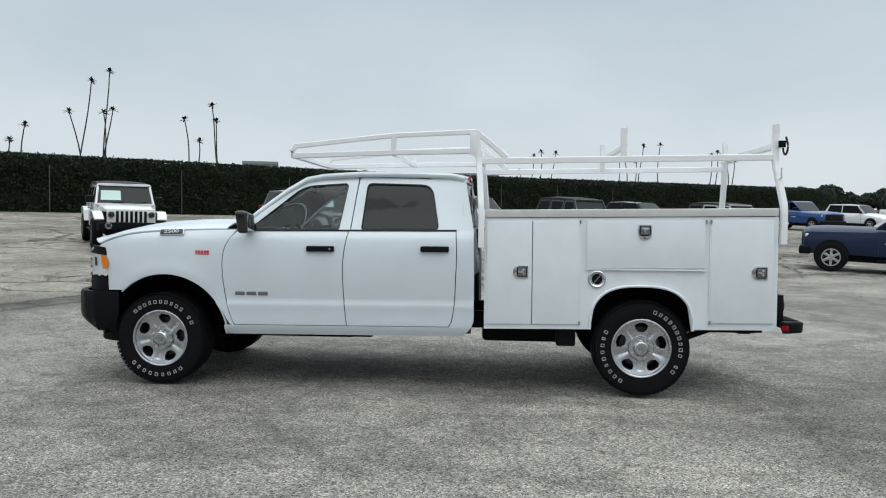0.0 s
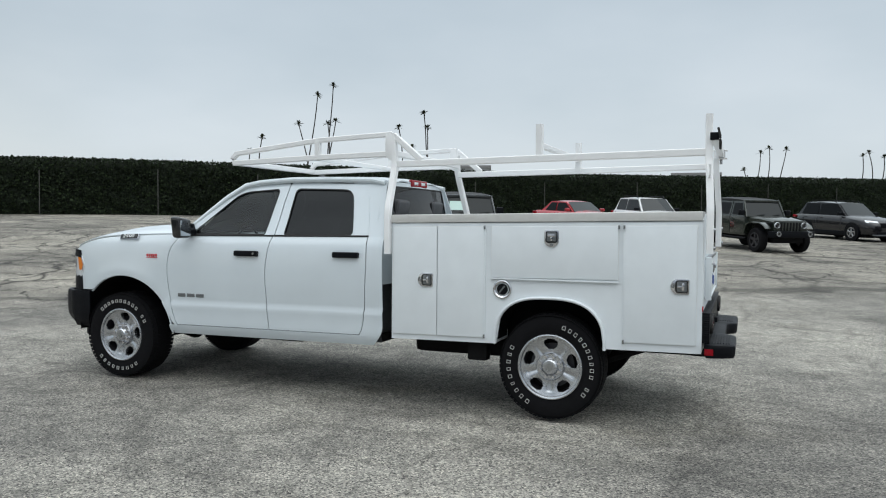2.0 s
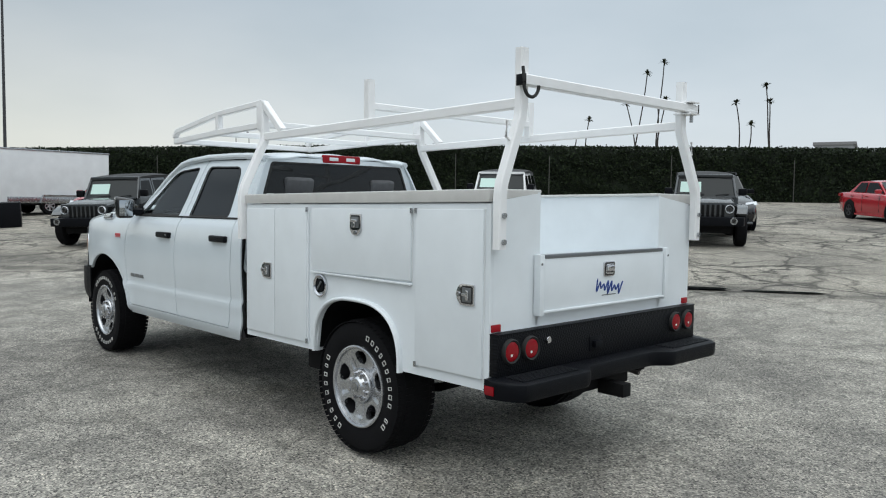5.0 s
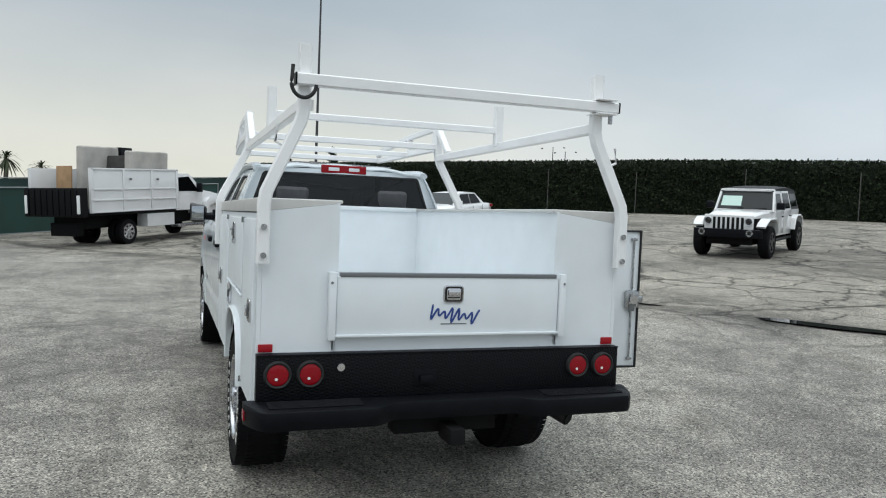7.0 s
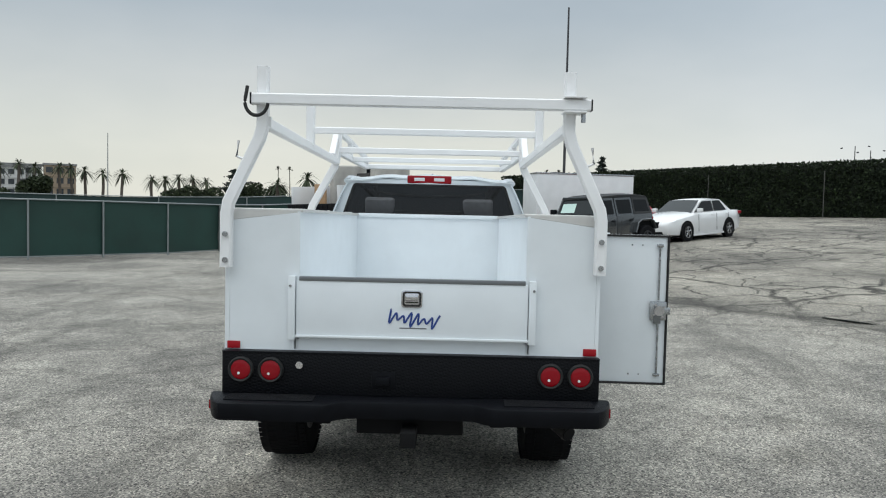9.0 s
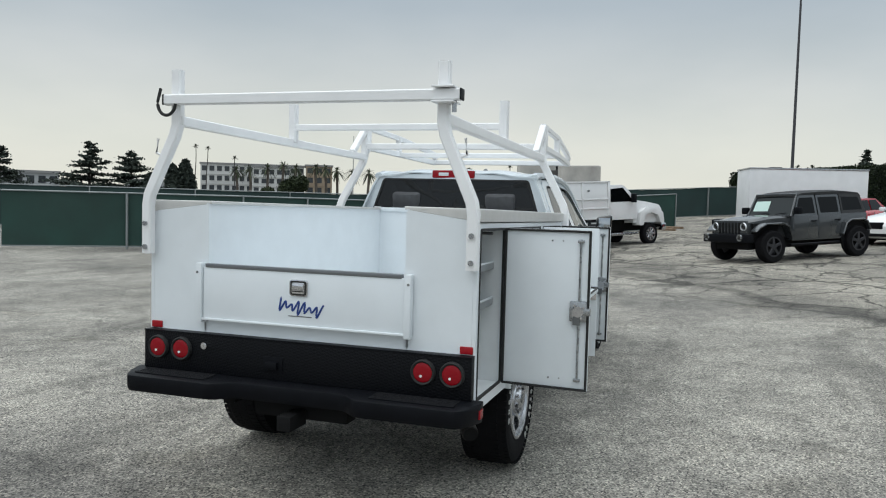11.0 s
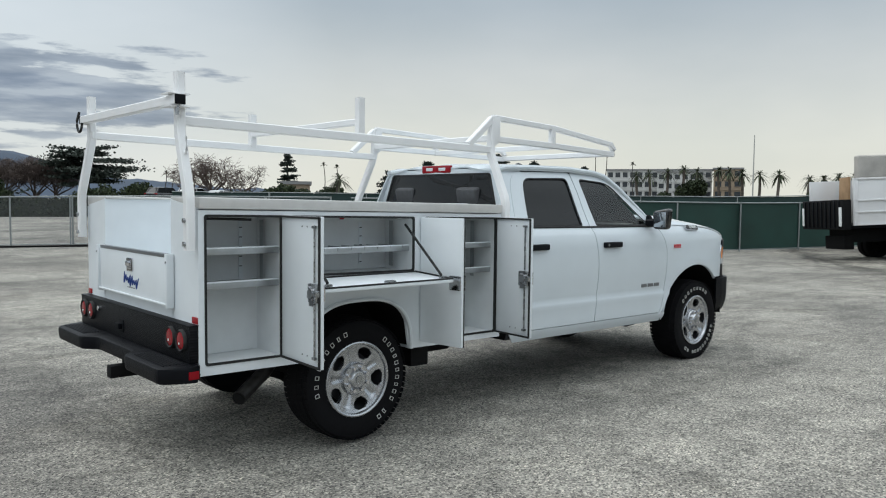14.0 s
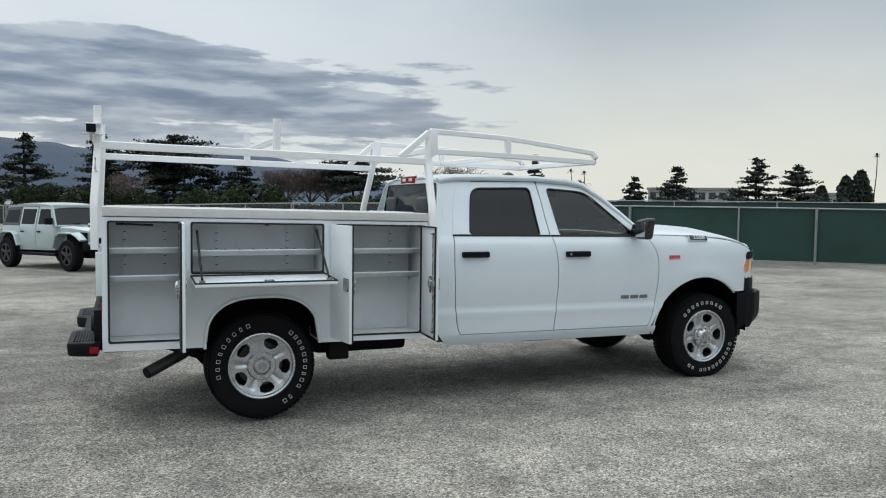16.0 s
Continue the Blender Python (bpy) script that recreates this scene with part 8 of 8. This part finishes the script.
for k in range(9):
    part("rung", rod((-1.4 + k * 0.35, -0.2, 0.05), (-1.4 + k * 0.35, 0.2, 0.05), 0.02, 6), WOOD, ld)

# ---- beyond the fence ----
for k in range(5):
    x, y, z = polar((8.0, 4.2), 152.6 + k * 1.35, 39)
    st = thing("sheet_stack", "stack of galvanised fence panels on the ground", "panel stack", Matrix.Translation((x, y, z)) @ Matrix.Rotation(radians(65), 4, "Z"), group="stacks of panels")
    for j in range(6):
        part("sheet", box((-0.55, -0.6, 0.10 + j * 0.16), (0.55 + 0.05 * (j % 2), 0.6, 0.22 + j * 0.16), 0.01), GALV, st)
    part("pallet", box((-0.5, -0.55, 0), (0.5, 0.55, 0.10), 0.01), WOOD, st)
low = bmesh.new()
CONC = mat("pale_concrete", (0.34, 0.335, 0.31), 0.9, vary=0.12, scale=0.6)
for k in range(1):
    ax, ay, _ = polar((8.0, 4.2), 150.0, 84)
    bx_, by_, _ = polar((8.0, 4.2), 159.5, 84)
    ex, ey, _ = polar((8.0, 4.2), 159.5, 104)
    fx_, fy_, _ = polar((8.0, 4.2), 150.0, 104)
    lo = [low.verts.new((px, py, 0)) for px, py in ((ax, ay), (bx_, by_), (ex, ey), (fx_, fy_))]
    hi = [low.verts.new((px, py, 1.15)) for px, py in ((ax, ay), (bx_, by_), (ex, ey), (fx_, fy_))]
    low.faces.new(hi)
    for j in range(4):
        low.faces.new((lo[j], lo[(j + 1) % 4], hi[(j + 1) % 4], hi[j]))
solo("parking_deck", low, CONC, "low raised concrete parking deck", "deck", kind="structure")
for b, col, nm in ((157.3, BLACKP, "dark grey sport utility car on the raised deck"), (155.3, WHITEP, "white sport utility car on the raised deck"), (153.6, WHITEP, "white saloon car on the raised deck")):
    x, y, _ = polar((8.0, 4.2), b, 90)
    m = stand(x, y, -0.85, -0.35)
    m.translation.z = 1.15
    passenger_car("sport_utility_car" if "utility" in nm else "saloon_car", nm, m, 4.8, 1.9, 1.70 if "utility" in nm else 1.46, 2.8, 1.06, 1.05, (0.95, 0.25, -1.85, -2.25) if "utility" in nm else (0.92, 0.12, -1.15, -1.85), col)
# low clipped hedge across the next lot
lh = thing("low_hedge", "long low dark clipped hedge across the next lot", "hedge", kind="stuff")
pts = []
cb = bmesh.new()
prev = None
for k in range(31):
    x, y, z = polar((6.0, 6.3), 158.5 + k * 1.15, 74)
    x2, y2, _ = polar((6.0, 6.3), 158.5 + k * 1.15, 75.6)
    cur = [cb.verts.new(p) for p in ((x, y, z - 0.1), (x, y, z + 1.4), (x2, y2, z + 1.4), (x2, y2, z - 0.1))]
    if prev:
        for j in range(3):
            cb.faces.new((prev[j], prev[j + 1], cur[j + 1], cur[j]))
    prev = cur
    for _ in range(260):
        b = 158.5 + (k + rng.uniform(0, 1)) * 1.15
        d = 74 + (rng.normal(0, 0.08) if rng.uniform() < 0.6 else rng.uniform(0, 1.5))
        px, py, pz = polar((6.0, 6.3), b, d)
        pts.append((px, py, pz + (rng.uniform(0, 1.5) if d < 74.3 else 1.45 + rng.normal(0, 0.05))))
# dark core again paints the shade inside the low hedge
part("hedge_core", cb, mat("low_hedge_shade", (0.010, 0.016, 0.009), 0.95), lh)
v, f = leaves(np.array(pts), 0.12)
lo_ = new("hedge_leaves", leaf_mesh("hedge_leaves", v, f, HEDGE))
lo_.parent = lh
lo_["kind"] = "stuff"


# ---- buildings ----
WALLW = mat("white_render_wall", (0.50, 0.50, 0.49), 0.85, vary=0.08, scale=0.3)
WALLT = mat("tan_wall", (0.28, 0.22, 0.16), 0.85, vary=0.1, scale=0.3)
WALLG = mat("grey_wall", (0.33, 0.34, 0.35), 0.85, vary=0.08, scale=0.3)
ROOFG = mat("flat_roof_edge", (0.22, 0.22, 0.22), 0.8)
DARKG = mat("window_dark", (0.03, 0.035, 0.04), 0.15)


def building(name, label, eye, b0, b1, dist, height, storeys, bays, wall, deep=14, parapet=0.5):
    """A block facing the eye between two bearings, with its storeys of windows and slab edges."""
    ax, ay, _ = polar(eye, b0, dist, 0)
    bx, by, _ = polar(eye, b1, dist, 0)
    ln = math.hypot(bx - ax, by - ay)
    ang = math.atan2(by - ay, bx - ax)
    z0 = min(lie(ax, ay), lie(bx, by))
    b = thing(name, label, "building", Matrix.Translation((ax, ay, z0)) @ Matrix.Rotation(ang, 4, "Z"))
    # local +y points away from or towards the eye; the front is on the eye's side
    to_eye = Vector((eye[0] - ax, eye[1] - ay)).dot(Vector((-math.sin(ang), math.cos(ang))))
    s = 1 if to_eye > 0 else -1
    part("wall", box((0, min(0, -s * deep), 0), (ln, max(0, -s * deep), height), 0), wall, b, smooth=False)
    part("roof", box((-0.3, min(0.3 * s, -s * (deep + 0.3)), height), (ln + 0.3, max(0.3 * s, -s * (deep + 0.3)), height + parapet)), ROOFG, b, smooth=False)
    sh = height / storeys
    for j in range(storeys):
        part("slab_edge", box((0, min(0.02 * s, 0.25 * s), j * sh - 0.15), (ln, max(0.02 * s, 0.25 * s), j * sh + 0.15)), wall, b, smooth=False) if j else None
        for i in range(bays):
            x = ln * (i + 0.5) / bays
            w = ln / bays * 0.32
            win = part("window", box((x - w, min(0.01 * s, 0.06 * s), j * sh + sh * 0.30), (x + w, max(0.01 * s, 0.06 * s), j * sh + sh * 0.82)), DARKG, b, smooth=False)
            part("sill", box((x - w - 0.1, min(0.0, 0.15 * s), j * sh + sh * 0.26), (x + w + 0.1, max(0.0, 0.15 * s), j * sh + sh * 0.30)), wall, win, smooth=False)
    return b


building("apartment_block", "pale four-storey apartment block behind palms", (6.9, 5.7), 126.6, 119.4, 240, 11.4, 4, 14, WALLW)
building("tan_tower", "tan stair tower of the apartment block", (6.9, 5.7), 119.3, 117.4, 236, 11.6, 4, 3, WALLT)
building("apartment_block", "pale apartment wing behind date palms", (9.4, 0.2), 121.6, 118.9, 232, 10.5, 4, 5, WALLW)
building("office_building", "low grey flat-roofed office building", (5.3, 6.9), 142.6, 136.6, 170, 5.4, 2, 9, WALLG)
building("low_building", "low grey building by the cypresses", (5.3, 6.9), 132.6, 129.6, 165, 4.4, 1, 5, WALLG)
building("low_house", "low flat-roofed house beyond the fence", (8.0, 4.2), 149.6, 147.6, 130, 4.2, 1, 3, WALLT)
building("roof_plant_house", "pale roof seen over the hedge", (3.1, -7.7), 19.2, 16.9, 150, 7.0, 2, 5, WALLG)
building("roof_plant_house", "pale flat roof seen over the hedge", (3.1, -7.7), 4.0, 0.8, 170, 6.6, 2, 5, WALLG)

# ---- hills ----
# the blue of distance haze is mixed straight into the ridge colour
HILL = mat("haze_tinted_hill", (0.042, 0.062, 0.095), 1.0, vary=0.18, scale=0.012)
ridge = curve1([(148, 0.5), (155, 0.9), (160.8, 1.37), (165, 2.2), (168.3, 3.0), (172.5, 3.85), (175, 3.55), (179, 3.2), (183, 3.6), (188, 4.1), (196, 4.6), (210, 4.0), (230, 3.0), (250, 1.0)])
hb = bmesh.new()
rows = []
for i in range(205):
    b = 148 + i * 0.5
    a = radians(b)
    row = []
    for q in range(9):
        k = q / 8
        d = 1500 + 500 * k
        z = (math.tan(radians(ridge(b))) * 2000) * math.sin(k * math.pi / 2) ** 1.1 + 10 * noise.noise((b * 0.45, k * 3, 0)) * k + 5 * noise.noise((b * 1.7, k * 6, 2)) * k
        row.append(hb.verts.new((-math.sin(a) * d, math.cos(a) * d, max(-2, z))))
    rows.append(row)
for a, b in zip(rows, rows[1:]):
    for j in range(8):
        hb.faces.new((a[j], a[j + 1], b[j + 1], b[j]))
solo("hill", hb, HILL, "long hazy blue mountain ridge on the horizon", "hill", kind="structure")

# ---- puddle in the gutter ----
WATER = mat("still_water", (0.02, 0.022, 0.022), 0.04, spec=0.6)
pu = bmesh.new()
gd = Vector((0.835, 0.55, 0)).normalized()
gn_ = Vector((-0.55, 0.835, 0)).normalized()
for cx, cy, la, wa in ((1.2, 7.25, 1.25, 0.20), (2.9, 8.35, 0.7, 0.12), (-1.35, 5.75, 0.40, 0.06)):
    edge = []
    for k in range(36):
        a = 2 * math.pi * k / 36
        r = 1 + 0.25 * noise.noise((math.cos(a) * 1.5 + cx, math.sin(a) * 1.5, 0))
        p = Vector((cx, cy, 0)) + gd * math.cos(a) * la * r + gn_ * math.sin(a) * wa * r
        edge.append((p.x, p.y))
    zz = max(lie(*q) for q in edge) + 0.006
    mid_ = pu.verts.new((cx, cy, zz))
    vs_ = [pu.verts.new((*q, zz)) for q in edge]
    for k in range(36):
        pu.faces.new((mid_, vs_[k], vs_[(k + 1) % 36]))
solo("puddle", pu, WATER, "shallow puddles lying in the gutter of the lot", "puddle", kind="structure", smooth=False)
